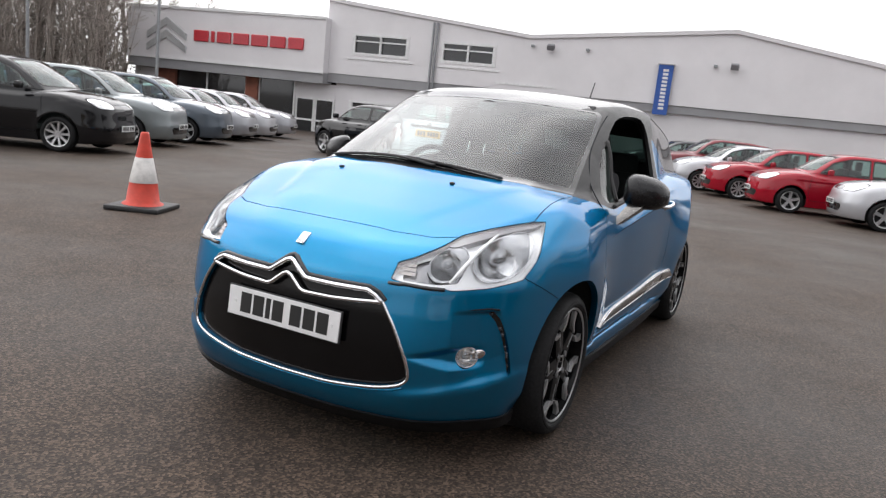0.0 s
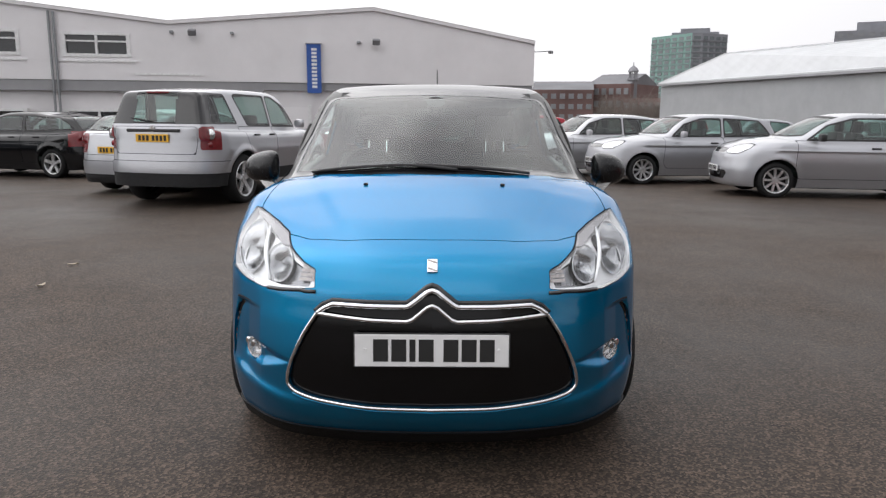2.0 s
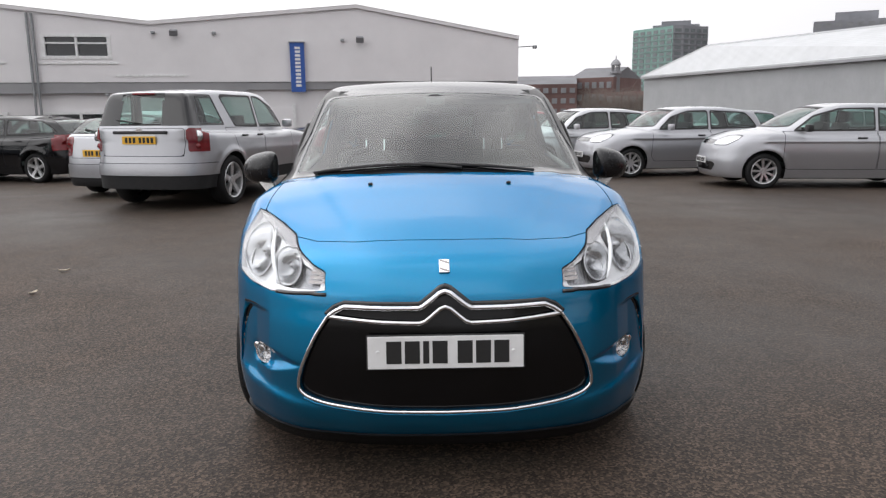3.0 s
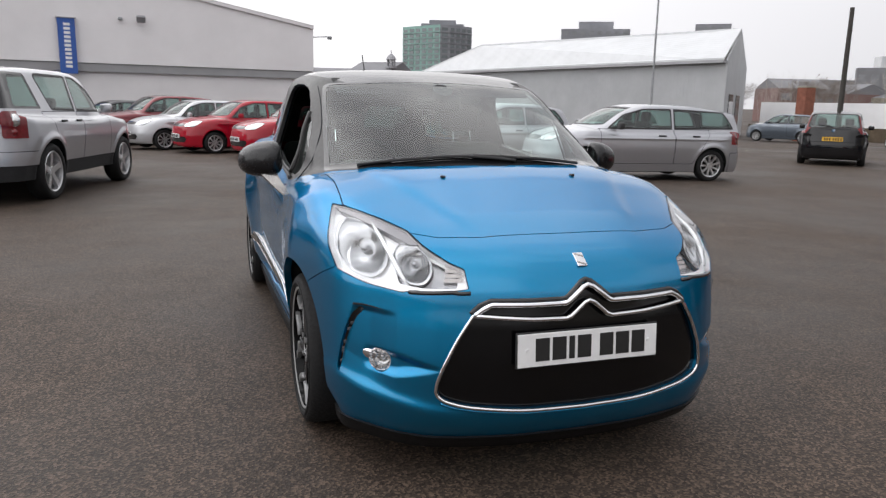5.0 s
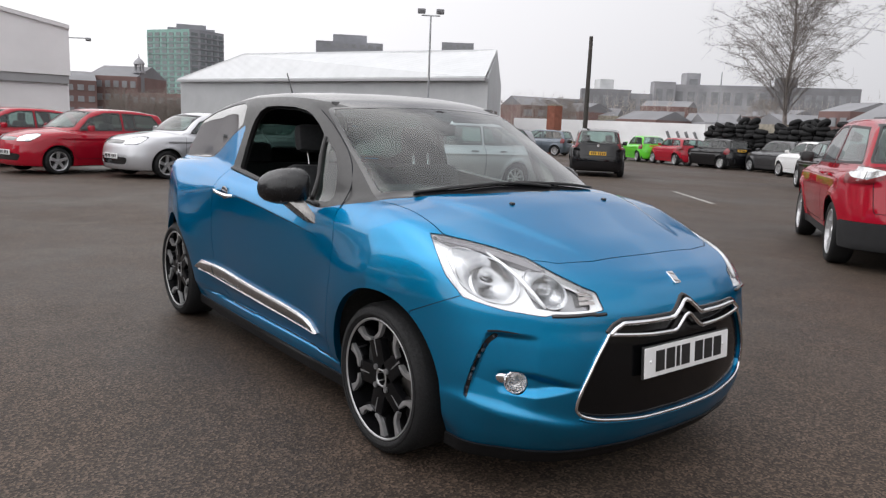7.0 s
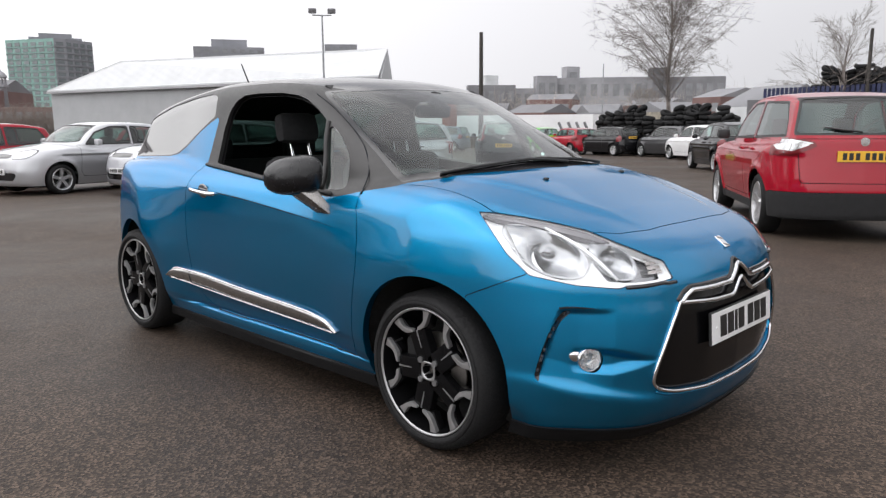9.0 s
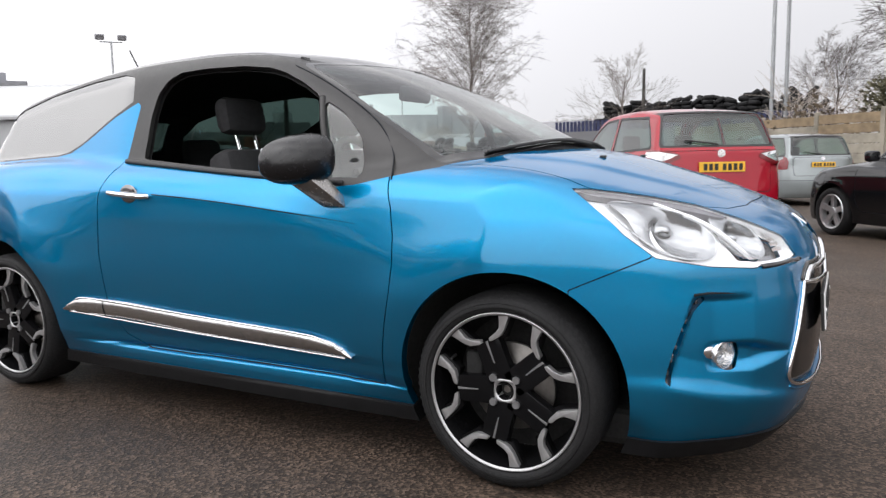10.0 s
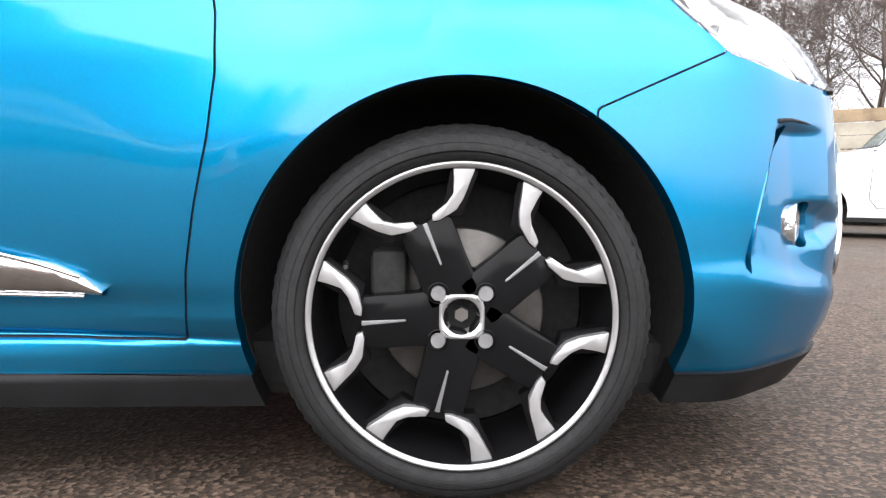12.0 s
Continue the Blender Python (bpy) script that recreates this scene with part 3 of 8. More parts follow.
BROW = [(.54, .914), (.34, .902), (.2, .886), (.034, .861), (-.07, .832), (-.03, .831), (.06, .846), (.2, .868), (.36, .889), (.48, .902)]


LAMPS = ((.684, .797, .080, 34, .030), (.550, .768, .058, 26, .026))
FOG = (.648, .447, .041, 30)


def nose_x(q, z):
    """The x at which the nose has x + y = q."""
    xs = np.linspace(.4, .82, 200)
    return float(np.interp(q, xs + face_ys(xs, np.full(200, z)), xs))


def round_hole(v, x, y, z, r, tilt, up):
    """Distance from a tube of radius r along the axis of a lamp."""
    t = radians(tilt)
    a = np.array((math.sin(t) * math.cos(up), -math.cos(t) * math.cos(up), math.sin(up)))
    d = np.c_[np.abs(v[:, 0]), v[:, 1], v[:, 2]] - np.array((x, y, z))
    return np.linalg.norm(d - (d @ a)[:, None] * a, axis=1) - r


def build_hero():
    car = empty("hatchback_car", "metallic blue three-door hatchback with black roof and open side windows", "car")
    sh = Shell(hero_g, .1, 2.35, .55, 170, 124, 28, 215)
    front = lambda v: v[:, 1] < .12
    sh.cut(lambda v: v[:, 2] - .15, "gone")
    for yh in (-.009, 2.464):
        sh.cut(lambda v: np.hypot(v[:, 1] - yh, v[:, 2] - .31) - .367, "gone", ("body",), lambda v: (v[:, 0] > .45) & (np.abs(v[:, 1] - yh) < .5))
    sh.cut(lambda v: v[:, 2] - .203, "skirt")
    sh.cut(lambda v: np.minimum(np.where(v[:, 2] > .9, sd_poly(v[:, 1], v[:, 2], SIDE_BLACK), 1), np.where(v[:, 2] > .93, sd_poly(v[:, 0], v[:, 1], COWL), 1)), "roof", where=lambda v: v[:, 2] > .85)
    up = lambda v: (v[:, 2] > .98) & (v[:, 1] < 1.05)
    sh.cut(lambda v: sd_poly(v[:, 0], v[:, 1], FRIT), "frit", ("roof",), up)
    sh.cut(lambda v: sd_poly(v[:, 0], v[:, 1], SCREEN), "screen", ("frit",), up)
    rail = pchip([(.2, 1.02), (.5, 1.20), (.9, 1.385), (1.05, 1.412), (1.3, 1.425), (1.65, 1.42), (2.0, 1.40), (2.4, 1.345), (2.75, 1.25)])
    sh.cut(lambda v: np.maximum(v[:, 2] - rail(v[:, 1]), .45 - v[:, 0]), "pillar", ("roof",), lambda v: (v[:, 1] < 2.75) & (v[:, 1] > .1))
    out = lambda v: v[:, 0] > .4
    for outline, name in ((WINDOW, "hole"), (QUARTER, "quarter"), (REARGLASS, "rearglass")):
        sh.cut(lambda v: sd_poly(v[:, 1], v[:, 2], outline), name, ("pillar", "roof"), out)
    sh.cut(lambda v: sd_poly(v[:, 0], v[:, 2], [(-.1, 1.08), (.45, 1.08), (.42, 1.27), (-.1, 1.29)]), "tailglass", ("roof",), lambda v: v[:, 1] > 2.4)
    sh.panel(lambda v: sd_poly(v[:, 0] + v[:, 1], v[:, 2], LAMP), "lamp", "lamp_joint", .0015, lambda v: front(v) & (v[:, 0] > .3) & (v[:, 2] > .6))
    sh.cut(lambda v: sd_poly(v[:, 0] + v[:, 1], v[:, 2], BROW), "brow", ("lamp",))
    sh.cut(lambda v: sd_poly(v[:, 0] + v[:, 1], v[:, 2], INNER), "inner", ("lamp",))
    for x, z, r, tilt, depth in LAMPS:
        sh.cut(lambda v: round_hole(v, x, face_y(x, z), z, r * .99, tilt, .12), "lamphole", ("lamp", "inner"))
    sh.cut(lambda v: round_hole(v, FOG[0], face_y(FOG[0], FOG[1]), FOG[1], FOG[2], FOG[3], 0), "foghole", ("body",), lambda v: (v[:, 1] < -.3) & (v[:, 2] < .6))
    sh.cut(lambda v: sd_poly(v[:, 0], v[:, 2], GRILLE), "grille", ("body",), lambda v: v[:, 1] < -.5)
    sh.cut(lambda v: sd_poly(v[:, 0] + v[:, 1], v[:, 2], SLIT), "slit", ("body",), lambda v: front(v) & (v[:, 0] > .6))
    high = lambda v: (v[:, 2] > .76) & (v[:, 1] < .4)
    sh.panel(lambda v: sd_poly(v[:, 0], v[:, 1], BONNET), "bonnet", "bonnet_joint", .0020, high)
    sh.panel(lambda v: sd_poly(v[:, 1], v[:, 2], DOOR), "door", "door_joint", .0021, out)
    sh.panel(lambda v: sd_poly(v[:, 1], v[:, 2], BUMPER), "bumper", "bumper_joint", .0017, front)
    sh.cut(lambda v: sd_poly(v[:, 1], v[:, 2], [(2.72, 1.0), (3.0, .98), (3.2, .78), (2.86, .74)]), "taillamp", ("body",), lambda v: v[:, 0] > .45)

    body = sh.part("body", "body_shell", M_BLUE, car, "glossy metallic blue body shell", skirt=.03)
    sh.part("bonnet", "bonnet", M_BLUE, car, "metallic blue bonnet reflecting the sky", skirt=.008)
    bumper = sh.part("bumper", "front_bumper", M_BLUE, car, "metallic blue front bumper", skirt=.03)
    roof = sh.part("roof", "roof", M_ROOF, car, "gloss black roof")
    sh.part("pillar", "window_surround", M_PILLAR, car, "satin black pillars and window frames", skirt=.02)
    sh.part("frit", "windscreen_border", M_PIANO, car, "black windscreen border", skirt=.004)
    sh.part("skirt", "lower_skirt", M_SKIRT, car, "black plastic lower skirt", push=.008, skirt=.05)
    for s in (1, -1):
        sh.part("bonnet_joint", "bonnet_joint", M_GAP, car, "dark joint beside the bonnet", side=s, push=-.005)
        door = sh.part("door", "door", M_BLUE, car, "metallic blue door with chrome handle", side=s, skirt=.012)
        sh.part("door_joint", "door_joint", M_GAP, car, "dark joint round the door", side=s, push=-.005)
        sh.part("bumper_joint", "bumper_joint", M_GAP, car, "dark joint of the bumper", side=s, push=-.005)
        sh.part("quarter", "quarter_light", M_QUARTER, car, "small fixed quarter light", side=s, push=-.006)
        sh.part("rearglass", "rear_side_window", M_PRIVACY, car, "dark tinted rear side window", side=s, push=-.003)
        sh.part("taillamp", "tail_lamp", M_RED_LENS, car, "red tail lamp", side=s, push=.002)
        sh.part("lamp_joint", "lamp_joint", M_GAP, car, "dark joint round the headlamp", side=s, push=-.003)
        sh.part("lamp_joint", "lamp_rim", M_LAMPWHITE, car, "bright rim inside the headlamp", side=s, push=-.006, skirt=.026)
        lamp = sh.part("lamp", "headlamp", M_LAMPWHITE, car, "headlamp with silver housing and clear cover", side=s, push=-.030)
        sh.part("brow", "brow", M_LAMPDARK, lamp, "dark translucent brow of the headlamp", side=s, push=-.008, skirt=.02)
        sh.part("inner", "inner_bowl", M_LAMPGREY, lamp, "grey inner bowl beside the main lamp", side=s, push=-.042)
        lens = sh.part(("lamp", "lamphole", "inner", "brow"), "cover", M_LENS, lamp, "clear cover", side=s, push=.002, skirt=.004)
        lens.visible_shadow = False
        hero_lamp(lamp, s)
        slit = sh.part("slit", "daytime_lamp", M_PIANO, car, "black daytime running lamp strip", side=s, push=-.012, skirt=.012)
        for k in range(7):
            q, z = [a + (b - a) * (.4 + k * .6 % 1) for a, b in zip(SLIT_LINE[min(4, int(.4 + k * .6))], SLIT_LINE[min(4, int(.4 + k * .6)) + 1])]
            x = nose_x(q, z)
            b = bmesh.new()
            box(b, (s * (x - .012), face_y(x, z, -.006), z), (.018, .008, .013), .003)
            part("led", b, M_LED, slit, smooth=True)
        hero_fog(car, s)
        hero_mirror(car, s)
        hero_door_trim(door, sh, s)
    screen = sh.part("screen", "windscreen", M_SCREEN, car, "large raked windscreen", push=-.001)
    screen.visible_shadow = False
    sh.part("tailglass", "tailgate_window", M_PRIVACY, car, "tinted tailgate window", push=-.003)
    grille = sh.part("grille", "grille", M_GRILLE, car, "black grille", push=-.012, skirt=.02)
    hero_grille(grille, car)
    # cabin lining behind the panels
    sh.part(("body", "door", "bonnet", "pillar", "roof"), "cabin_lining", M_CABIN, car, "dark cabin lining", push=-.034, flip=True)
    hero_inside(car)
    hero_under(car)
    for y in (0, 2.464):
        for s in (1, -1):
            hero_wheel(car, s, y)
    hero_small(car)
    return car


def hero_lamp(lamp, s):
    """Round main lamp, second lamp, amber insert and the bright rib between them."""
    for (x, z, r, tilt, depth) in LAMPS:
        y = face_y(x, z) + depth
        v, f = lathe([(r * 1.02, .004), (r * .98, .0), (r * .92, .004), (r * .86, .014), (r * .70, .034), (r * .42, .050), (r * .20, .056), (r * .18, .030), (r * .12, .024), (.0005, .022)], 40, "z")
        m = Matrix.Translation((s * x, y, z)) @ Matrix.Rotation(radians(s * tilt), 4, "Z") @ Matrix.Rotation(radians(-97), 4, "X")
        v = [m @ Vector(p) for p in v]
        base = face_y(x, z)
        for p, fy in zip(v, face_ys([abs(p.x) for p in v], [p.z for p in v])):
            d = math.hypot(p.x - s * x, p.z - z) / r
            p.y += min(1.0, d) ** 3 * (fy + .036 - base - depth - .30 * (p.x * s - x) * math.tan(radians(tilt)))
        bowl = obj("reflector", v, f, M_REFLECTOR, lamp, "round chromed reflector")
        rim = []
        for k in range(41):
            a = 2 * math.pi * k / 40
            px, pz = x + r * .98 * math.cos(a) * math.cos(radians(tilt)) * 1.05, z + r * 1.0 * math.sin(a)
            rim.append((s * px, face_y(px, pz) + .034, pz))
        rv, rf = tube(rim, .0022, 6)
        obj("ring", rv, rf, M_SATIN, lamp)
    pts = []
    for k in range(9):
        t = k / 8
        x, z = .628 - .05 * t + .006 * math.sin(t * 3), .868 - .155 * t
        pts.append((s * x, face_y(x, z) + .020, z))
    v, f = tube(pts, [.0050 + .003 * math.sin(k / 8 * math.pi) for k in range(9)], 8)
    obj("rib", v, f, M_LAMPWHITE, lamp, "bright rib")
    b = bmesh.new()
    for k in range(4):
        z = .722 + .014 * k
        x0, x1 = .405, .465 - .004 * k
        y0, y1 = face_y(x0, z) + .030, face_y(x1, z) + .030
        q = [(s * x0, y0, z), (s * x1, y1, z), (s * x1, y1 + .006, z + .011), (s * x0, y0 + .006, z + .011)]
        b.faces.new([b.verts.new(p) for p in (q if s < 0 else q[::-1])])
    part("indicator", b, M_AMBER, lamp, "pale amber indicator insert")
    # dark sill under the inner corner
    pts = [(s * x, face_y(x, z, .001), z) for x, z in [(.398 + .18 * k / 10, .697 + .004 * math.cos(k / 10 * 3) - (.004 if k < 3 else 0)) for k in range(11)]]
    v, f = tube(pts, .009, 8, flat=.8)
    obj("lower_seal", v, f, M_PIANO, lamp, "black seal below the lamp")


def hero_fog(car, s):
    x, z = FOG[0], FOG[1]
    y = face_y(x, z) - .002
    v, f = lathe([(.0425, .030), (.0425, -.004), (.040, -.008), (.037, -.004), (.030, .016), (.014, .028), (.010, .014), (.0005, .012)], 36, "z")
    m = Matrix.Translation((s * x, y, z)) @ Matrix.Rotation(radians(s * 30), 4, "Z") @ Matrix.Rotation(radians(90), 4, "X") @ Matrix.Scale(-1, 4, (0, 0, 1))
    fog = obj("fog_lamp", [m @ Vector(p) for p in v], f, M_BOWL, car, "round chrome fog lamp")
    cap = [(.041 * math.cos(a), .041 * math.sin(a), -.006) for a in [2 * math.pi * k / 32 for k in range(32)]]
    dome = [(.022 * math.cos(a), .022 * math.sin(a), -.012) for a in [2 * math.pi * k / 32 for k in range(32)]]
    fs = [(k, (k + 1) % 32, 32 + (k + 1) % 32, 32 + k) for k in range(32)] + [tuple(range(32, 64))]
    b = bmesh.new()
    bmesh.ops.create_uvsphere(b, u_segments=20, v_segments=12, radius=1)
    xl, zl = x + .030, z + .010
    turn = Matrix.Translation((s * xl, face_y(xl, zl) + .004, zl)) @ Matrix.Rotation(radians(s * 38), 4, "Z") @ Matrix.Rotation(radians(-s * 14), 4, "Y") @ Matrix.Diagonal((.030, .010, .021, 1))
    bmesh.ops.transform(b, matrix=turn, verts=b.verts)
    part("eyelid", b, M_CHROME, fog, "chrome eyelid beside the fog lamp", smooth=True)
    g = obj("glass", [m @ Vector(p) for p in cap + dome], fs, M_FOGLENS, fog)
    g.visible_shadow = False


def hero_mirror(car, s):
    n, k = 26, 18
    verts, faces = [], []
    for i in range(k + 1):
        a = -math.pi / 2 + math.pi * i / k
        for j in range(n):
            b = 2 * math.pi * j / n
            ca, cb, sb = math.cos(a), math.cos(b), math.sin(b)
            u = math.copysign(abs(ca) ** .62, ca) * math.copysign(abs(cb) ** .72, cb)
            w = math.copysign(abs(ca) ** .62, ca) * math.copysign(abs(sb) ** .72, sb)
            d = math.sin(a)
            x = u * .098 * (1 - .06 * d) - .014 * w * w
            z = w * (.092 if w > 0 else .086) * (1 - .16 * (u + 1) * .5)
            y = (d * .095 if d < 0 else d * .048) + .05 * u + (.010 * u * u)
            verts.append((s * (.912 + x), .694 + y, 1.012 + z + .010 * u * -1))
    for i in range(k):
        for j in range(n):
            q = (i * n + j, i * n + (j + 1) % n, (i + 1) * n + (j + 1) % n, (i + 1) * n + j)
            faces.append(q if s < 0 else q[::-1])
    m = obj("door_mirror", verts, faces, M_CAP, car, "black door mirror on a chrome foot")
    b = bmesh.new()
    vs = box(b, (0, 0, 0), (.155, .006, .100), .02)
    bmesh.ops.transform(b, matrix=Matrix.Translation((s * .912, .735, 1.008)) @ Matrix.Rotation(radians(s * 27), 4, "Z"), verts=b.verts)
    part("mirror_glass", b, M_CHROME, m, "mirror glass")
    b = bmesh.new()
    ring = [[(.850, .622, .968), (.930, .640, .964), (.940, .748, .964), (.862, .742, .968)], [(.815, .582, .902), (.868, .592, .900), (.876, .690, .900), (.826, .688, .902)], [(.770, .560, .856), (.822, .565, .854), (.828, .652, .854), (.772, .650, .856)]]
    vs = [[b.verts.new((s * x, y, z)) for x, y, z in r] for r in ring]
    for r0, r1 in zip(vs[:-1], vs[1:]):
        for q in range(4):
            b.faces.new((r0[q], r0[(q + 1) % 4], r1[(q + 1) % 4], r1[q]))
    b.faces.new(vs[0])
    b.faces.new(vs[-1])
    bmesh.ops.recalc_face_normals(b, faces=b.faces)
    bmesh.ops.bevel(b, geom=b.edges[:], offset=.008, segments=2, affect="EDGES", profile=.6)
    part("foot", b, M_FOOT, m, "brushed chrome mirror foot", smooth=True)


def hero_door_trim(door, sh, s):
    # bright strip along the lower door, thick and bowed
    n = 40
    verts, faces = [], []
    for i in range(n + 1):
        y = .568 + 1.457 * i / n
        top = float(pchip([(.568, .345), (.63, .384), (.80, .408), (1.3, .430), (1.85, .456), (1.95, .450), (2.03, .405)])(np.array([y]))[0])
        low = float(pchip([(.568, .334), (.66, .333), (.8, .336), (1.3, .354), (1.85, .380), (2.03, .395)])(np.array([y]))[0])
        for z, o in ((top, .0), (top - .004, .012), (top * .65 + low * .35, .016), (top * .25 + low * .75, .013), (low + .002, .008), (low, .0)):
            verts.append((s * side_x(y, z, o), y, z))
    for i in range(n):
        for k in range(5):
            q = (i * 6 + k, (i + 1) * 6 + k, (i + 1) * 6 + k + 1, i * 6 + k + 1)
            faces.append(q if s < 0 else q[::-1])
    strip = obj("door_strip", verts, faces, M_STRIP, door, "chrome strip along the lower door")
    line = [(s * side_x(1.80, z, o), 1.80, z) for z, o in ((.457, .006), (.450, .0135), (.425, .0170), (.395, .0135), (.378, .004))]
    v, f = tube(line, .0022, 6)
    obj("strip_joint", v, f, M_GAP, strip)
    for nm, zt, ln in (("upper_edge", .0, ((.60, .366), (.70, .396), (.80, .407), (1.3, .429), (1.85, .455), (1.95, .449))), ("lower_edge", 1.0, ((.60, .334), (.8, .337), (1.3, .355), (1.85, .381), (2.0, .393)))):
        line = [(s * side_x(y, z, .0115 if zt == 0 else .009), y, z) for y, z in ln]
        v, f = tube(spline(line, 5), .0034, 6)
        obj(nm, v, f, M_CHROME, strip, "bright rolled edge")
    # pull handle
    x = side_x(1.60, .89)
    pts = [(s * (x + o), y, z) for y, z, o in ((1.49, .883, -.004), (1.505, .884, .022), (1.54, .887, .033), (1.63, .893, .033), (1.69, .897, .022), (1.71, .898, -.004))]
    v, f = tube(spline(pts, 4), .011, 8, flat=1.0)
    obj("handle", v, f, M_CHROME, door, "chrome pull handle")
    b = bmesh.new()
    r = bmesh.ops.create_uvsphere(b, u_segments=20, v_segments=10, radius=1)
    bmesh.ops.scale(b, vec=(.006, .050, .036), verts=b.verts)
    bmesh.ops.translate(b, vec=(s * (x + .0), 1.60, .893), verts=b.verts)
    part("handle_cup", b, M_ROOF, door, "dark cup behind the handle", smooth=True)
    # thin dark tube stands in for the shade below the door crease
    pts = [(s * side_x(y, float(B_CREASE(np.array([y]))[0]) - .003, -.0003), y, float(B_CREASE(np.array([y]))[0]) - .003) for y in np.linspace(.52, 1.47, 24)]
    v, f = tube(pts, [.0006 + .0018 * min(1, i / 8) for i in range(24)], 5)
    obj("crease_shade", v, f, M_GAP, door)
    # rubber seal under the window
    pts = [(s * side_x(y, z, .004), y, z) for y, z in ((.60, .935), (.74, .944), (1.0, .962), (1.3, .986), (1.64, 1.014), (1.71, 1.02))]
    v, f = tube(spline(pts, 4), .010, 6)
    obj("window_seal", v, f, M_PLASTIC, door, "black window seal")
    pts = [(s * side_x(y, z, .001), y, z) for y, z in ((.688, .950), (.710, 1.05), (.738, 1.15), (.764, 1.236))]
    v, f = tube(spline(pts, 4), .012, 6)
    obj("window_divider", v, f, M_PILLAR, door, "black window divider")
    pts = [(s * side_x(y, z, .0005), y, z) for y, z in ((.41, .945), (.445, 1.03), (.509, 1.115), (.58, 1.170), (.66, 1.222), (.80, 1.302), (.93, 1.362))]
    v, f = tube(spline(pts, 5), .0028, 5)
    obj("frame_joint", v, f, M_GAP, door)


def hero_grille(grille, car):
    def bar(pts, r, name, label, flat=1.0, off=.006):
        line = [(x, face_y(abs(x), z, off), z) for x, z in pts]
        v, f = tube(line, r, 8, flat=flat)
        return obj(name, v, f, M_CHROME, grille, label)

    def both(half):
        return [(-x, z) for x, z in half[::-1] if x > 0] + list(half)

    def fine(pts, n=5):
        out = []
        for (a, b), (c, d) in zip(pts[:-1], pts[1:]):
            out += [(a + (c - a) * i / n, b + (d - b) * i / n) for i in range(n)]
        return out + [pts[-1]]
    bar(both(fine([(0, .713), (.018, .707), (.075, .664), (.088, .659), (.20, .659), (.335, .662), (.365, .648), (.392, .628)])), .0092, "upper_bar", "chrome bar rising to a chevron", 1.0, .008)
    line = [(x, face_y(abs(x), z, -.004), z) for x, z in both(fine([(0, .727), (.018, .721), (.075, .677), (.088, .671), (.20, .671), (.335, .673), (.372, .658), (.400, .632)]))]
    v, f = tube(line, .0095, 8)
    obj("upper_surround", v, f, M_PIANO, grille, "black surround above the upper bar")
    bar(both(fine([(0, .664), (.018, .657), (.066, .617), (.085, .610), (.20, .613), (.30, .620), (.392, .628)])), .0085, "lower_bar", "second chrome bar with chevron", 1.0, .008)
    half = [(p.x, p.y) for p in spline([(a, b, 0) for a, b in ((0, .297), (.2, .300), (.37, .315), (.45, .331), (.492, .350), (.506, .382), (.489, .45), (.443, .55), (.392, .63))], 8)]
    bar(both(half), .0065, "frame", "chrome frame round the grille", 1.0, .003)
    half2 = fine([(0, .284), (.2, .287), (.37, .302), (.45, .316), (.488, .330)], 6)
    line = [(x, face_y(abs(x), z, -.003), z) for x, z in both(half2)]
    v, f = tube(line, .006, 8)
    obj("lower_lip", v, f, M_BLUE, grille, "blue painted lip")
    # number plate on its holder
    plate = tagged(new("number_plate"), "white front number plate with dark characters")
    plate.parent = car
    bm = bmesh.new()
    m = Matrix.Rotation(radians(-4), 4, "X")
    box(bm, (0, 0, 0), (.528, .010, .119), .003)
    bmesh.ops.transform(bm, matrix=Matrix.Translation((0, -.838, .5135)) @ m, verts=bm.verts)
    part("backing", bm, M_PLASTIC, plate, "black plate holder")
    bm = bmesh.new()
    box(bm, (0, 0, 0), (.518, .006, .110), .002)
    bmesh.ops.transform(bm, matrix=Matrix.Translation((0, -.8435, .5135)) @ m, verts=bm.verts)
    part("plate", bm, M_PLATE, plate)
    x = -.197
    for k in range(7):
        w = .050 if k != 2 else .020
        bm = bmesh.new()
        box(bm, (0, 0, 0), (w, .002, .076), .0)
        bmesh.ops.transform(bm, matrix=Matrix.Translation((x + w / 2, -.8473, .5145)) @ m, verts=bm.verts)
        part("character_bar", bm, M_INK, plate)
        x += w + (.033 if k == 3 else .011)
    for sx in (-.225, .225):
        bm = bmesh.new()
        cyl(bm, (sx, -.845, .515), (sx, -.850, .515), .007, .006, 12)
        part("screw_cap", bm, M_PLATE, plate, smooth=True)
    # small slanted badge above the grille
    z = .785
    bm = bmesh.new()
    box(bm, (0, 0, 0), (.036, .006, .058), .002)
    bmesh.ops.transform(bm, matrix=Matrix.Translation((0, face_y(0, z) - .001, z)) @ Matrix.Rotation(radians(-52), 4, "X"), verts=bm.verts)
    badge = part("badge", bm, M_CHROME, car, "small bright badge plate")
    for a in (-1, 1):
        bm = bmesh.new()
        box(bm, (0, 0, 0), (.034, .002, .004), 0, Matrix.Rotation(radians(24), 4, "Y"))
        bmesh.ops.translate(bm, vec=(0, -.004, a * .018), verts=bm.verts)
        bmesh.ops.transform(bm, matrix=Matrix.Translation((0, face_y(0, z) - .001, z)) @ Matrix.Rotation(radians(-52), 4, "X"), verts=bm.verts)
        part("stripe", bm, M_AMBER, badge)


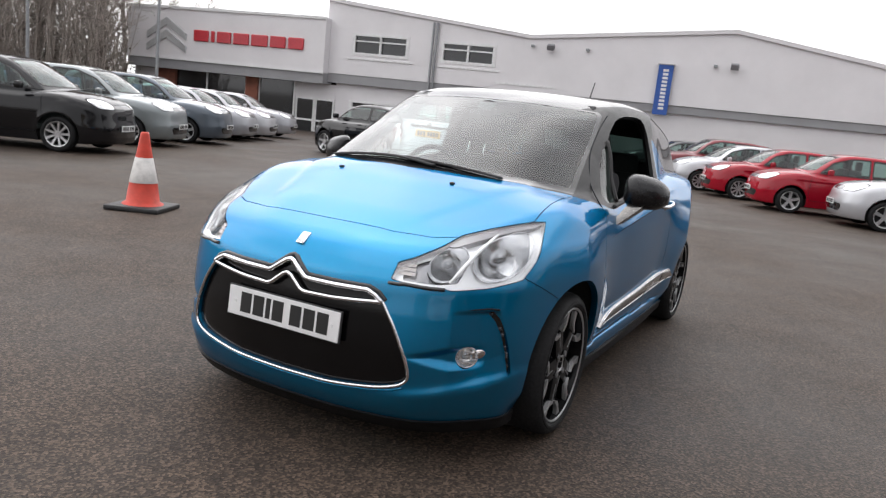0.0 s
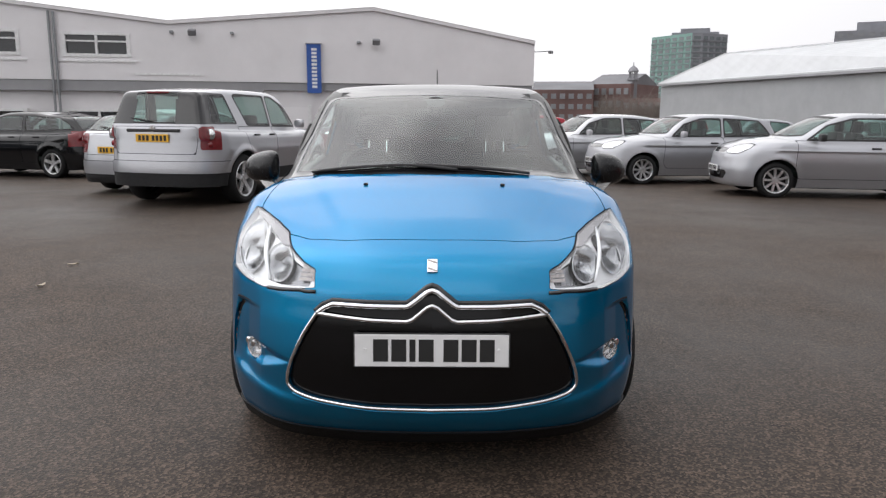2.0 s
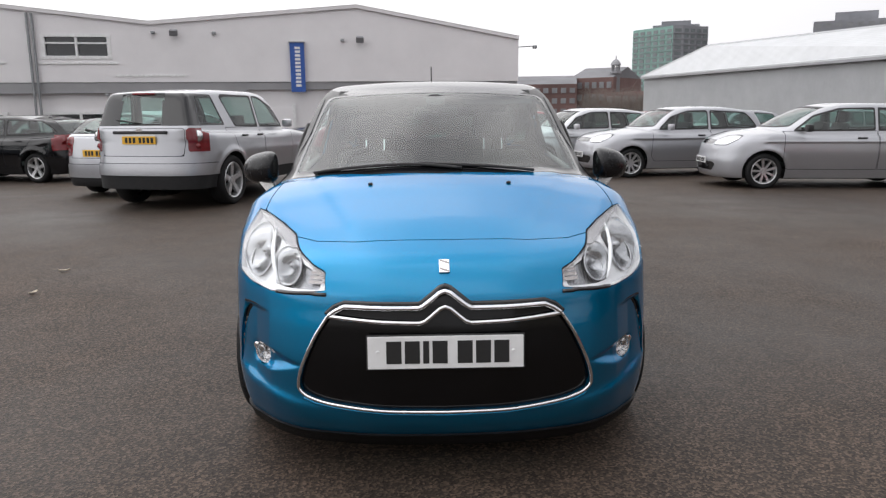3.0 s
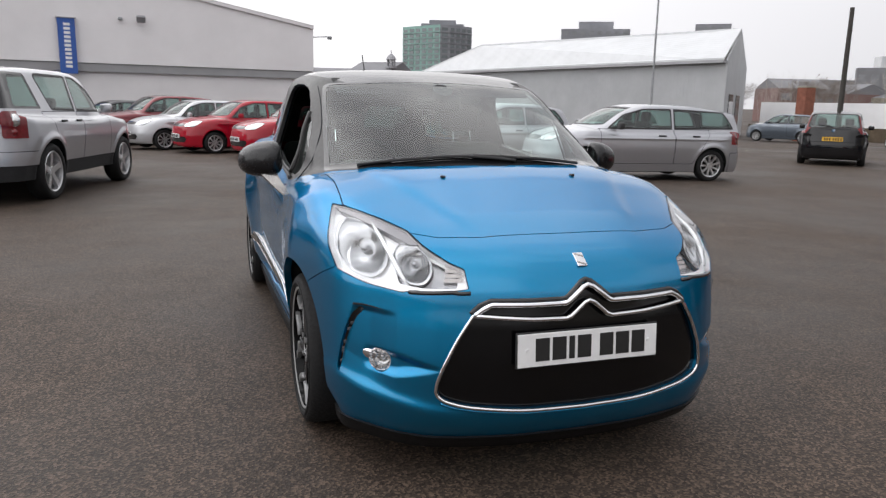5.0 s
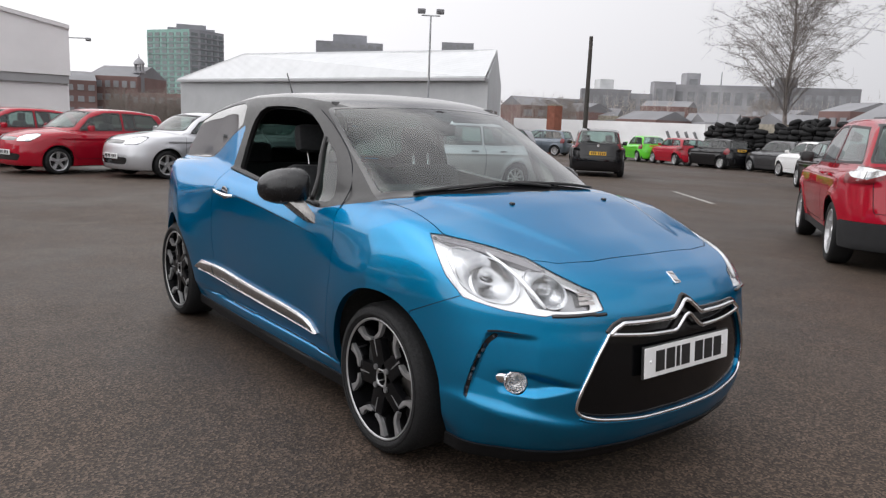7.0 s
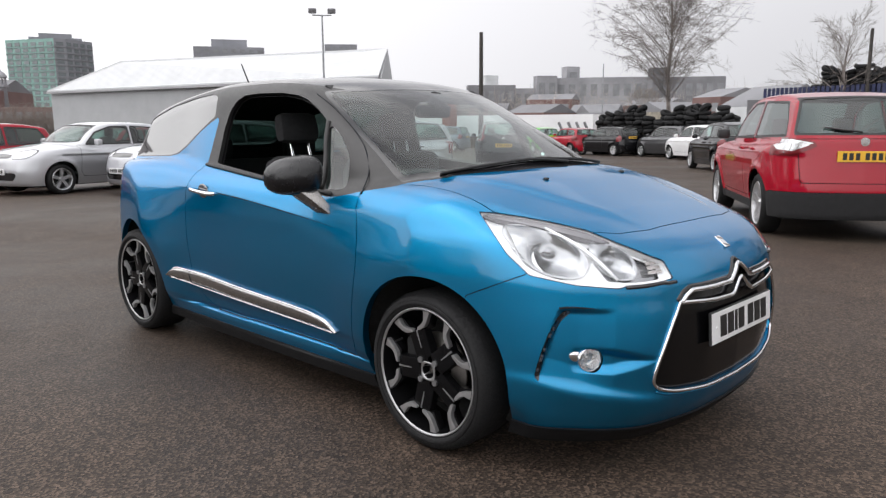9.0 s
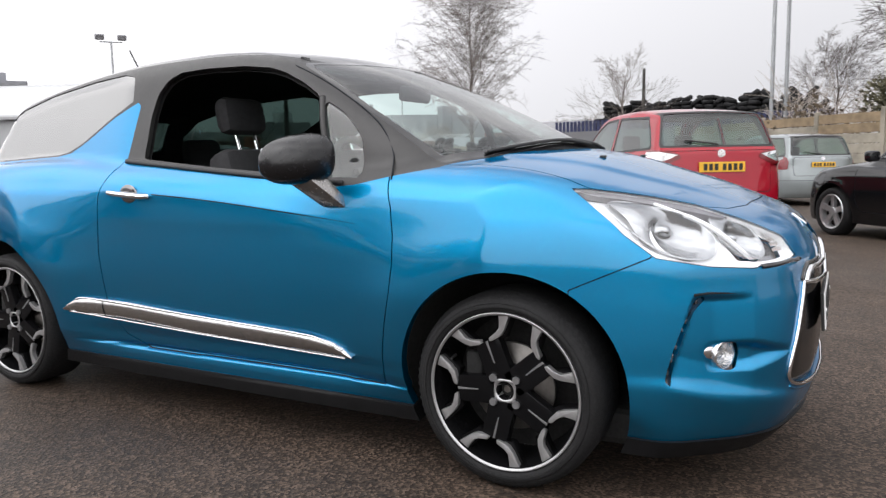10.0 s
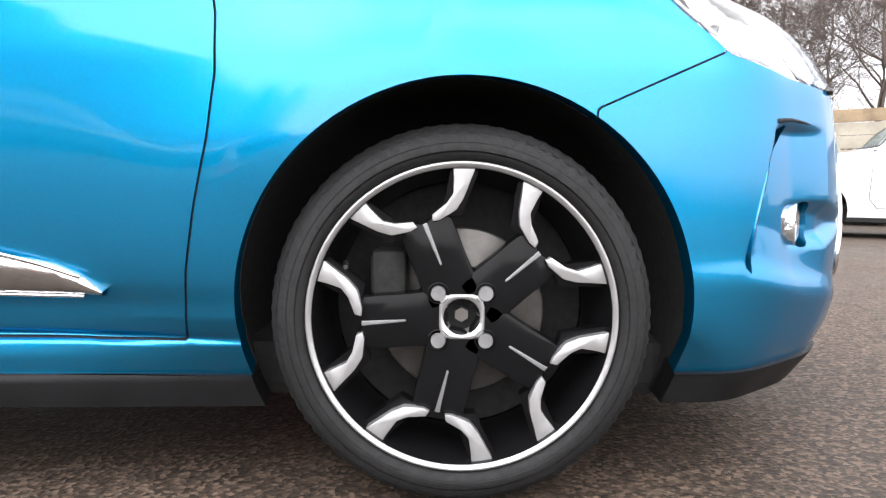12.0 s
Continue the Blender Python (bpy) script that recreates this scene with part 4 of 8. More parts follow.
def seat(car, x, y):
    st = tagged(new("seat"), "dark cloth bucket seat")
    st.parent = car
    bm = bmesh.new()
    box(bm, (x, y, .46), (.50, .52, .16), .05)
    part("cushion", bm, M_SEAT, st, smooth=True)
    bm = bmesh.new()
    box(bm, (0, 0, 0), (.47, .15, .58), .06)
    bmesh.ops.transform(bm, matrix=Matrix.Translation((x, y + .32, .78)) @ Matrix.Rotation(radians(-16), 4, "X"), verts=bm.verts)
    part("backrest", bm, M_SEAT, st, smooth=True)
    bm = bmesh.new()
    box(bm, (0, 0, 0), (.25, .09, .16), .042)
    bmesh.ops.transform(bm, matrix=Matrix.Translation((x, y + .46, 1.205)) @ Matrix.Rotation(radians(-10), 4, "X"), verts=bm.verts)
    part("headrest", bm, M_SEAT, st, smooth=True)
    for sx in (-.055, .055):
        bm = bmesh.new()
        cyl(bm, (x + sx, y + .41, 1.02), (x + sx, y + .45, 1.15), .007, .007, 8)
        part("headrest_rod", bm, M_CHROME, st, smooth=True)


def hero_inside(car):
    for x in (-.36, .36):
        seat(car, x, .98)
    bm = bmesh.new()
    box(bm, (0, 1.98, .48), (1.20, .5, .2), .06)
    part("rear_bench", bm, M_SEAT, car, "dark cloth rear bench", smooth=True)
    bm = bmesh.new()
    box(bm, (0, 0, 0), (1.20, .14, .56), .06, Matrix.Rotation(radians(-20), 4, "X"))
    bmesh.ops.translate(bm, vec=(0, 2.32, .74), verts=bm.verts)
    part("rear_backrest", bm, M_SEAT, car, "dark cloth rear backrest", smooth=True)
    for x in (-.32, .32):
        bm = bmesh.new()
        box(bm, (x, 2.40, 1.07), (.25, .08, .14), .035)
        part("rear_headrest", bm, M_SEAT, car, smooth=True)
    # dashboard: a long rounded form under the windscreen
    bm = bmesh.new()
    box(bm, (0, .46, .86), (1.30, .52, .22), .08)
    dash = part("dashboard", bm, M_CABIN, car, "dark moulded dashboard", smooth=True)
    bm = bmesh.new()
    box(bm, (-.36, .56, .985), (.36, .22, .06), .028)
    part("instrument_hood", bm, M_CABIN, dash, smooth=True)
    v, f = torus_verts(.175, .015, 36, 10)
    m = Matrix.Translation((-.36, .80, .93)) @ Matrix.Rotation(radians(68), 4, "X")
    wheel = obj("steering_wheel", [m @ Vector(p) for p in v], f, M_CABIN, car, "black steering wheel")
    bm = bmesh.new()
    box(bm, (0, 0, 0), (.33, .05, .02), .008)
    box(bm, (0, -.08, 0), (.05, .17, .02), .008)
    box(bm, (0, -.01, .01), (.13, .12, .04), .018)
    bmesh.ops.transform(bm, matrix=m, verts=bm.verts)
    part("spokes", bm, M_CABIN, wheel, smooth=True)
    bm = bmesh.new()
    box(bm, (0, 0, 0), (.23, .035, .065), .015, Matrix.Rotation(radians(8), 4, "X"))
    bmesh.ops.translate(bm, vec=(0, .77, 1.285), verts=bm.verts)
    mirror = part("inside_mirror", bm, M_CABIN, car, "inside mirror", smooth=True)
    bm = bmesh.new()
    cyl(bm, (0, .75, 1.31), (0, .72, 1.355), .045, .050, 20)
    part("sensor_housing", bm, M_CABIN, mirror, smooth=True)
    for x in (-.40, .40):
        bm = bmesh.new()
        box(bm, (0, 0, 0), (.36, .16, .012), .004, Matrix.Rotation(radians(28), 4, "X"))
        bmesh.ops.translate(bm, vec=(x * .85, .90, 1.365), verts=bm.verts)
        part("sun_visor", bm, M_CABIN, car, smooth=True)
    # road-tax disc and papers on the dashboard
    bm = bmesh.new()
    box(bm, (.38, .40, .978), (.16, .11, .004), 0, Matrix.Rotation(radians(14), 4, "Z"))
    part("paper", bm, M_PLATE, dash, "white paper lying on the dashboard")
    bm = bmesh.new()
    box(bm, (-.47, .33, .975), (.13, .09, .004), 0, Matrix.Rotation(radians(-20), 4, "Z"))
    part("paper", bm, M_PLATE, dash, "white paper lying on the dashboard")


def hero_under(car):
    bm = bmesh.new()
    box(bm, (0, 1.22, .185), (1.34, 3.2, .11), .03)
    part("underbody", bm, M_DARK, car, "dark underbody")
    for y in (0, 2.464):
        for s in (1, -1):
            n = 28
            verts, faces = [], []
            for i in range(n + 1):
                a = radians(-25 + 230 * i / n)
                r = .378
                for x in (.42, side_x(min(max(y + r * math.cos(a), -.45), 2.9), max(.31 + r * math.sin(a), .25), -.022)):
                    verts.append((s * x, y + r * math.cos(a), .31 + r * math.sin(a)))
            for i in range(n):
                faces.append((2 * i, 2 * i + 1, 2 * i + 3, 2 * i + 2))
            k = len(verts)
            verts.append((s * .42, y, .31))
            faces += [(k, 2 * i, 2 * i + 2) for i in range(n)]
            obj("wheel_well", verts, faces, M_DARK, car, "dark wheel well lining")


def spoke_shape(pts, depth, base, bevel):
    """A flat outline in the wheel's plane, thickened along the axle and rounded off."""
    bm = bmesh.new()
    top = [bm.verts.new((base, p[0], p[1])) for p in pts]
    f = bm.faces.new(top)
    r = bmesh.ops.extrude_face_region(bm, geom=[f])
    vs = [e for e in r["geom"] if isinstance(e, bmesh.types.BMVert)]
    bmesh.ops.translate(bm, vec=(-depth, 0, 0), verts=vs)
    bmesh.ops.recalc_face_normals(bm, faces=bm.faces)
    if bevel:
        es = [e for e in bm.edges if all(abs(v.co.x - base) < 1e-5 for v in e.verts)]
        bmesh.ops.bevel(bm, geom=es, offset=bevel, segments=2, affect="EDGES", profile=.6)
    return bm


def hero_wheel(car, s, y):
    """Ten-legged wheel: five black double spokes, each forking into two machined legs. Built on the plane x = 0, outer side +x."""
    R = .246
    wheel = tagged(new("wheel"), "black and machined alloy wheel with low-profile tyre")
    wheel.parent = car
    # tyre with rounded shoulders and tread blocks
    prof = [(.232, -.185), (.262, -.200), (.290, -.198), (.304, -.185), (.3055, -.15), (.3055, -.05), (.3045, -.028), (.298, -.008), (.286, .008), (.268, .014), (.256, .012), (.250, .006), (.246, -.004)]
    v, f = lathe(prof, 96)
    tyre = obj("tyre", v, f, M_TYRE, wheel, "black tyre with worn tread")
    tv, tf = [], []
    for i in range(80):
        a = 2 * math.pi * (i + .5) / 80
        w = .018
        for (x, r) in ((-.030, .3052), (-.006, .2985), (.004, .290)):
            for d in (-w, w):
                tv.append((x + .0012, (r + .0006) * math.cos(a + d), (r + .0006) * math.sin(a + d)))
        k = 6 * i
        tf += [(k, k + 2, k + 3, k + 1), (k + 2, k + 4, k + 5, k + 3)]
    tagged(obj("shoulder_block", tv, tf, M_TYRE, tyre), "shallow blocks round the tyre shoulder", kind="stuff")
    v, f = lathe([(.262, .0152), (.272, .0155), (.275, .0125), (.260, .0135), (.262, .0152)], 80)
    obj("sidewall_ring", v, f, M_TYRE, tyre)
    v, f = lathe([(.246, -.004), (.2465, .004), (.2452, .007), (.2418, .007), (.236, .001)], 96)
    obj("rim_lip", v, f, M_ALLOY, wheel, "machined rim lip")
    v, f = lathe([(.236, .003), (.232, -.02), (.222, -.06), (.214, -.11), (.214, -.17), (.232, -.185)], 96)
    obj("rim_barrel", v, f, M_WHEELBLACK, wheel, "gloss black rim barrel")
    v, f = lathe([(.214, -.150), (.09, -.150), (.0, -.150)], 48)
    obj("back_plate", v, f, M_DARK, wheel)
    v, f = lathe([(.138, -.086), (.139, -.080), (.136, -.076), (.075, -.076), (.07, -.06), (.0005, -.06)], 64)
    obj("brake_disc", v, f, M_DISC, wheel, "steel brake disc")
    bm = bmesh.new()
    box(bm, (-.066, -.118, .03), (.05, .06, .15), .015)
    part("brake_caliper", bm, M_DARK, wheel, "dark brake caliper", smooth=True)
    # hub
    v, f = lathe([(.078, -.060), (.080, -.038), (.076, -.028), (.070, -.026), (.040, -.024), (.034, -.024)], 40)
    obj("hub", v, f, M_WHEELBLACK, wheel)
    sq = []
    for k in range(40):
        a = 2 * math.pi * k / 40 + math.pi / 4
        r = .037 / (abs(math.cos(a)) ** 5 + abs(math.sin(a)) ** 5) ** .2
        sq.append((r * math.cos(a), r * math.sin(a)))
    v, f = [], []
    for o, q in ((-.024, 1.0), (-.014, .98), (-.012, .92), (-.013, .72), (-.022, .66), (-.045, .62)):
        base = len(v)
        v += [(o, c * (q if q > .8 else 1) if q > .8 else .0415 * q * math.cos(math.atan2(d, c)), d * q if q > .8 else .0415 * q * math.sin(math.atan2(d, c))) for c, d in sq]
        if base:
            f += [(base - 40 + k, base - 40 + (k + 1) % 40, base + (k + 1) % 40, base + k) for k in range(40)]
    obj("centre_ring", v, f, M_ALLOY, wheel, "machined centre ring")
    bm = bmesh.new()
    cyl(bm, (-.048, 0, 0), (-.034, 0, 0), .013, .012, 6)
    part("axle_nut", bm, M_DISC, wheel)
    v, f = lathe([(.028, -.045), (.0005, -.044)], 24)
    obj("centre_cup", v, f, M_DARK, wheel)
    for k in range(4):
        a = radians(45 + 90 * k)
        bm = bmesh.new()
        cy, cz = .0535 * math.cos(a), .0535 * math.sin(a)
        cyl(bm, (-.034, cy, cz), (-.007, cy, cz), .0135, .0115, 16)
        part("wheel_bolt", bm, M_BOLT, wheel, "grey wheel bolt", smooth=True)
        v, f = lathe([(.0185, -.030), (.0172, -.012), (.0150, -.013), (.0145, -.036)], 20)
        obj("bolt_seat", [(p[0], p[1] + cy, p[2] + cz) for p in v], f, M_WHEELBLACK, wheel)
    # spokes
    for k in range(5):
        ang = radians(112 - 72 * k)

        def turn(q, a0=ang):
            r, d = q
            return (r * R * math.cos(a0 + radians(d)), r * R * math.sin(a0 + radians(d)))
        side = ((.20, 62), (.25, 50), (.32, 34), (.45, 23), (.56, 18.5), (.65, 15.5), (.685, 9), (.67, 4))
        spoke_pts = [turn(q) for q in side + ((.645, 0),) + tuple((r, -d) for r, d in side[::-1])]
        bm = spoke_shape(spoke_pts, .034, -.014, .007)
        sp = part("spoke", bm, M_WHEELBLACK, wheel, "gloss black spoke", smooth=True)
        gpts = [turn(q) for q in ((.37, 1.2), (.65, 1.4), (.65, -1.4), (.37, -1.2), (.360, 0))]
        bm = spoke_shape(gpts, .004, -.0125, .0012)
        part("groove", bm, M_BOLT, sp)
        for e in (1, -1):
            outline = [(.648, 4.6), (.69, 5.6), (.742, 14), (.80, 17.6), (.90, 18.2), (.985, 18.2), (.985, 27.0), (.90, 25.4), (.77, 22.4), (.695, 18.6), (.645, 9)]
            bm = spoke_shape([turn((r, e * d)) for r, d in outline], .020, -.005, .0012)
            part("leg", bm, M_ALLOY, sp, "machined leg", smooth=True)
            inner = [(.66, 10), (.97, 17.5), (.97, 28.5), (.66, 22)]
            bm = spoke_shape([turn((r, e * d)) for r, d in inner], .03, -.022, .0)
            part("leg_flank", bm, M_WHEELBLACK, sp)
    b = bmesh.new()
    cyl(b, (-.06, -.19, .08), (-.02, -.185, .078), .005, .004, 8)
    part("valve", b, M_PLASTIC, wheel)
    wheel.matrix_basis = Matrix.Translation((s * .826, y, .305)) @ Matrix.Rotation(0 if s > 0 else math.pi, 4, "Z")
    if s < 0:
        wheel.matrix_basis = Matrix.Translation((-.826, y, .305)) @ Matrix.Diagonal((-1, -1, 1, 1))
    return wheel


def hero_small(car):
    # wipers
    for pts, nm in (([(.10, .02), (-.12, .055), (-.38, .095), (-.56, .165)], 0), ([(.42, .06), (.25, .045), (.05, .045), (-.08, .060)], 1)):
        line = [(x, y, top_z(abs(x), y, .014 if i else .010)) for i, (x, y) in enumerate(pts)]
        v, f = tube(spline(line, 6), [.0075 - .0001 * i for i in range(19)], 6)
        w = obj("wiper", v, f, M_PLASTIC, car, "black wiper arm and blade")
        line = [(x, y + .012, top_z(abs(x), y + .012, .006)) for x, y in pts]
        v, f = tube(spline(line, 6), .0045, 6)
        obj("blade", v, f, M_PLASTIC, w)
    for x in (-.285, .285):
        z = top_z(.285, -.144)
        bm = bmesh.new()
        box(bm, (x, -.144, z + .003), (.018, .022, .010), .004)
        part("washer_nozzle", bm, M_PLASTIC, car, "black washer nozzle", smooth=True)
    bm = bmesh.new()
    zr = top_z(0, 2.40)
    cyl(bm, (0, 2.40, zr - .01), (0, 2.43, zr + .02), .018, .011, 10)
    part("aerial_base", bm, M_PLASTIC, car, smooth=True)
    bm = bmesh.new()
    cyl(bm, (0, 2.425, zr + .015), (0, 2.56, zr + .23), .0055, .004, 8)
    part("aerial", bm, M_PLASTIC, car, "thin black roof aerial", smooth=True)
    # dark tube for the shade under the upper edge of each corner panel
    for sg in (1, -1):
        line = [(sg * x, face_y(x, z, -.003), z) for x, z in ((.726, .624), (.70, .628), (.66, .625), (.60, .616), (.54, .604))]
        v, f = tube(spline(line, 5), [.0048 - .0002 * i for i in range(21)], 6)
        obj("corner_crease_shade", v, f, M_GAP, car)


build_hero()

# ---------------------------------------------------------------- the other cars in the yard
RED = paint("red_paint", (0.30, 0.005, 0.017), 0.0, 0.35)
DARKRED = paint("dark_red_paint", (0.16, 0.010, 0.016), 0.2, 0.35)
SILVER = paint("silver_paint", (0.42, 0.425, 0.45), 0.75, 0.38)
PALE = paint("pale_silver_paint", (0.50, 0.505, 0.525), 0.70, 0.38)
GREY = paint("grey_green_paint", (0.23, 0.255, 0.26), 0.6, 0.35)
NAVY = paint("slate_blue_paint", (0.085, 0.105, 0.13), 0.5, 0.35)
BLACK = paint("black_car_paint", (0.006, 0.006, 0.007), 0.0, 0.3)
CHARCOAL = paint("charcoal_paint", (0.035, 0.036, 0.040), 0.4, 0.35)
WHITE = paint("white_car_paint", (0.70, 0.70, 0.70), 0.0, 0.35)
GREEN = paint("bright_green_paint", (0.10, 0.50, 0.03), 0.1, 0.35)

# wheelbase, front and rear overhang, half width, height, cowl y and z, roof start and end, belt z, tail lean, wheel radius, doors
KINDS = {
    "hatch": dict(wb=2.55, fo=.82, ro=.66, w=.855, h=1.45, cy=.30, cz=1.00, r0=1.02, r1=2.62, belt=.96, lean=.55, rw=.305, doors=4, tall=0),
    "small": dict(wb=2.46, fo=.76, ro=.58, w=.825, h=1.46, cy=.22, cz=.99, r0=.95, r1=2.55, belt=.95, lean=.42, rw=.295, doors=4, tall=0),
    "tall_hatch": dict(wb=2.49, fo=.78, ro=.62, w=.885, h=1.53, cy=.20, cz=1.03, r0=.95, r1=2.62, belt=.99, lean=.30, rw=.30, doors=4, tall=0),
    "high_lamp_hatch": dict(wb=2.64, fo=.86, ro=.72, w=.90, h=1.40, cy=.30, cz=.98, r0=1.05, r1=2.60, belt=.95, lean=.85, rw=.315, doors=4, tall=0),
    "civic": dict(wb=2.70, fo=.82, ro=.84, w=.85, h=1.46, cy=.16, cz=1.02, r0=1.0, r1=2.75, belt=.97, lean=.36, rw=.305, doors=4, tall=0),
    "coupe": dict(wb=2.63, fo=.86, ro=.90, w=.88, h=1.44, cy=.12, cz=1.00, r0=1.0, r1=2.35, belt=.99, lean=1.25, rw=.32, doors=4, tall=0),
    "mpv": dict(wb=2.72, fo=.86, ro=.75, w=.90, h=1.62, cy=.12, cz=1.08, r0=1.0, r1=2.95, belt=1.04, lean=.42, rw=.315, doors=4, tall=0),
    "suv": dict(wb=2.66, fo=.87, ro=.98, w=.93, h=1.71, cy=.42, cz=1.14, r0=1.05, r1=3.32, belt=1.12, lean=.30, rw=.37, doors=4, tall=.16),
    "crossover": dict(wb=2.63, fo=.90, ro=.78, w=.89, h=1.61, cy=.34, cz=1.08, r0=1.08, r1=2.85, belt=1.06, lean=.50, rw=.345, doors=4, tall=.06),
    "mini": dict(wb=2.47, fo=.70, ro=.54, w=.84, h=1.41, cy=.42, cz=.98, r0=.88, r1=2.55, belt=.97, lean=.30, rw=.30, doors=2, tall=0),
}
M_CARD = plain("price_card_print", (0.30, 0.40, 0.62), 0.5, 0, 0, 7, 0.6)
SHELLS = {}


def car_shell(kind):
    if kind in SHELLS:
        return SHELLS[kind]
    k = KINDS[kind]
    wb, fo, w, h, cy, cz, belt = k["wb"], k["fo"], k["w"], k["h"], k["cy"], k["cz"], k["belt"]
    yr, low = wb + k["ro"], .19 + k["tall"] * (.7 if kind == "suv" else 1)
    top = pchip([(-fo - .1, cz - .24), (-fo + .1, cz - .19), (-fo + .3, cz - .11), (cy - .35, cz - .035), (cy, cz), (cy + .6, belt), (yr - .3, belt + .03), (yr + .2, belt)])
    wide = pchip([(-fo - .1, w - .13), (-fo + .25, w - .05), (0, w - .005), (.6, w - .012), (wb * .6, w), (wb, w), (yr - .3, w - .03), (yr + .1, w - .10)])
    prof = pchip([(.1, .09), (.25, .06), (.42, .025), (.62, 0), (.80, .012), (.92, .035), (1.05, .07), (1.3, .15)])
    nose = pchip([(.1, -fo + .14), (.25, -fo + .02), (.45, -fo), (.60, -fo + .025), (cz - .28, -fo + .06), (cz - .17, -fo + .17), (cz - .05, -fo + .5), (cz + .1, -fo + 1.0)])
    tail = pchip([(.1, yr - .12), (.3, yr - .01), (.5, yr), (.8, yr - .03), (belt, yr - .07), (belt + .15, yr - .12)])
    roof = pchip([(cy - .8, cz - .40), (cy, cz), ((cy + k["r0"]) / 2, cz + (h - cz) * .53), (k["r0"], h - .055), (k["r0"] + .3, h - .008), (k["r0"] + .65, h), ((k["r0"] + k["r1"]) / 2 + .3, h - .005), (k["r1"], h - .06), (yr + .5, h - .20)])
    corner = pchip([(0, 0), (.3, .02), (.5, .07), (.62, .15), (.7, .24), (.77, .36), (.82, .52), (.9, .9), (1.0, 1.4)])

    def g(p):
        x, y, z = np.abs(p[:, 0]), p[:, 1], p[:, 2]
        xs = x * .86 / w
        rf, rr = np.hypot(y, z - k["rw"]), np.hypot(y - wb, z - k["rw"])
        ra = k["rw"] + .075
        flare = .018 * (np.exp(-((rf - ra) / .05) ** 2) + np.exp(-((rr - ra) / .05) ** 2))
        crease = (0 if k["tall"] else .012) * np.exp(-((z - (belt - .16)) / .02) ** 2)
        tub = smax(z - (top(y) - .13 * xs ** 2.5), x - (wide(y) - prof(z * .95 - k["tall"]) + flare + crease), .07)
        tub = smax(tub, nose(z) + corner(xs) - y, .06)
        tub = smax(tub, y - tail(z) + corner(xs) * .75, .06)
        bow = .20 * (xs / .67) ** 2.2 * np.clip((1.6 - y) / 1.0, 0, 1)
        green = smax(z - (roof(y - bow) - .08 * xs ** 2.2), x - (w - .115 - .27 * (z - belt) - .07 * np.clip((y - wb + .4) / 1.0, 0, 1) - .05 * np.clip((cy + .5 - y) / .6, 0, 1)), .09)
        green = smax(green, y - (yr - .07 - k["lean"] * np.maximum(z - belt, 0) - .15 * xs * xs), .07)
        green = smax(green, (belt - .14) - z, .02)
        return smin(tub, green, .03)
    near = kind in ("suv", "crossover", "civic")
    sh = Shell(g, .1, wb - .15, .58, 44 if near else 32, 56 if near else 46, 46 if near else 28, 92 if near else 56, -50.0)
    out = lambda v: v[:, 0] > .4
    sh.cut(lambda v: v[:, 2] - low, "gone")
    for yh in (0, wb):
        sh.cut(lambda v: np.hypot(v[:, 1] - yh, v[:, 2] - k["rw"]) - (k["rw"] + .055), "gone", ("body",), lambda v: out(v) & (np.abs(v[:, 1] - yh) < .6))
    sh.cut(lambda v: v[:, 2] - (low + ({"suv": .19, "crossover": .10, "coupe": .15}.get(kind, .05))), "skirt")
    # glass
    m = h - belt
    rise = (k["r0"] - cy) / (h - cz)
    y0, y1 = cy + .34, yr - .07 - k["lean"] * .06 - .22
    yb = cy + .34 + (y1 - y0) * (.50 if k["doors"] == 4 else .62)
    zl, zt = belt + .025, h - .105
    front_win = [(y0, zl), (yb - .035, zl + .01), (yb - .035, zt + .01), (cy + .24 + rise * (zt - cz) + .20, zt), (cy + .24 + rise * (belt + m * .55 - cz), belt + m * .55)]
    if kind == "suv":
        yb, y1 = 1.62, 2.42
        front_win = [(q if q < yb else yb - .035, z) for q, z in front_win[:1] + [(yb - .035, zl + .01), (yb - .035, zt + .01)] + front_win[3:]]
    back_win = [(yb + .035, zl + .01), (y1, zl + .03), (y1 - .05 - k["lean"] * m * .28, belt + m * .45), (y1 - .10 - k["lean"] * (zt - belt) * .8, zt - .03), (yb + .035, zt + .01)]
    if kind == "suv":
        back_win = [(yb + .035, zl + .01), (2.36, zl + .02), (2.56, zt - .02), (2.50, zt + .01), (yb + .035, zt + .01)]
        sh.cut(lambda v: sd_poly(v[:, 1], v[:, 2], [(2.62, zl + .03), (yr + .3, zl + .03), (yr + .3, zt + .03), (2.78, zt + .01)]), "dark_pillar", ("body",), lambda v: (v[:, 0] > .3) & (v[:, 1] > 2.4) & (v[:, 2] > belt))
        sh.cut(lambda v: sd_poly(v[:, 1], v[:, 2], [(2.66, zl + .06), (3.24, zl + .06), (3.16, zt - .02), (2.80, zt - .02)]), "quarter", ("dark_pillar",), out)
    for outline in (front_win, back_win):
        sh.panel(lambda v: sd_poly(v[:, 1], v[:, 2], outline), "side" if outline is front_win else "sideback", "seal_front" if outline is front_win else "seal_back", .014, out)
    sh.panel(lambda v: np.where(v[:, 1] < k["r0"] + .12, sd_poly(v[:, 0], v[:, 2], [(-.2, cz + .035), (.40, cz + .03), (w - .25, cz + .045), (w - .345, h - .085), (-.2, h - .06)]), 1), "screen", "seal_screen", .012, lambda v: (v[:, 1] < k["r0"] + .3) & (v[:, 2] > cz - .05))
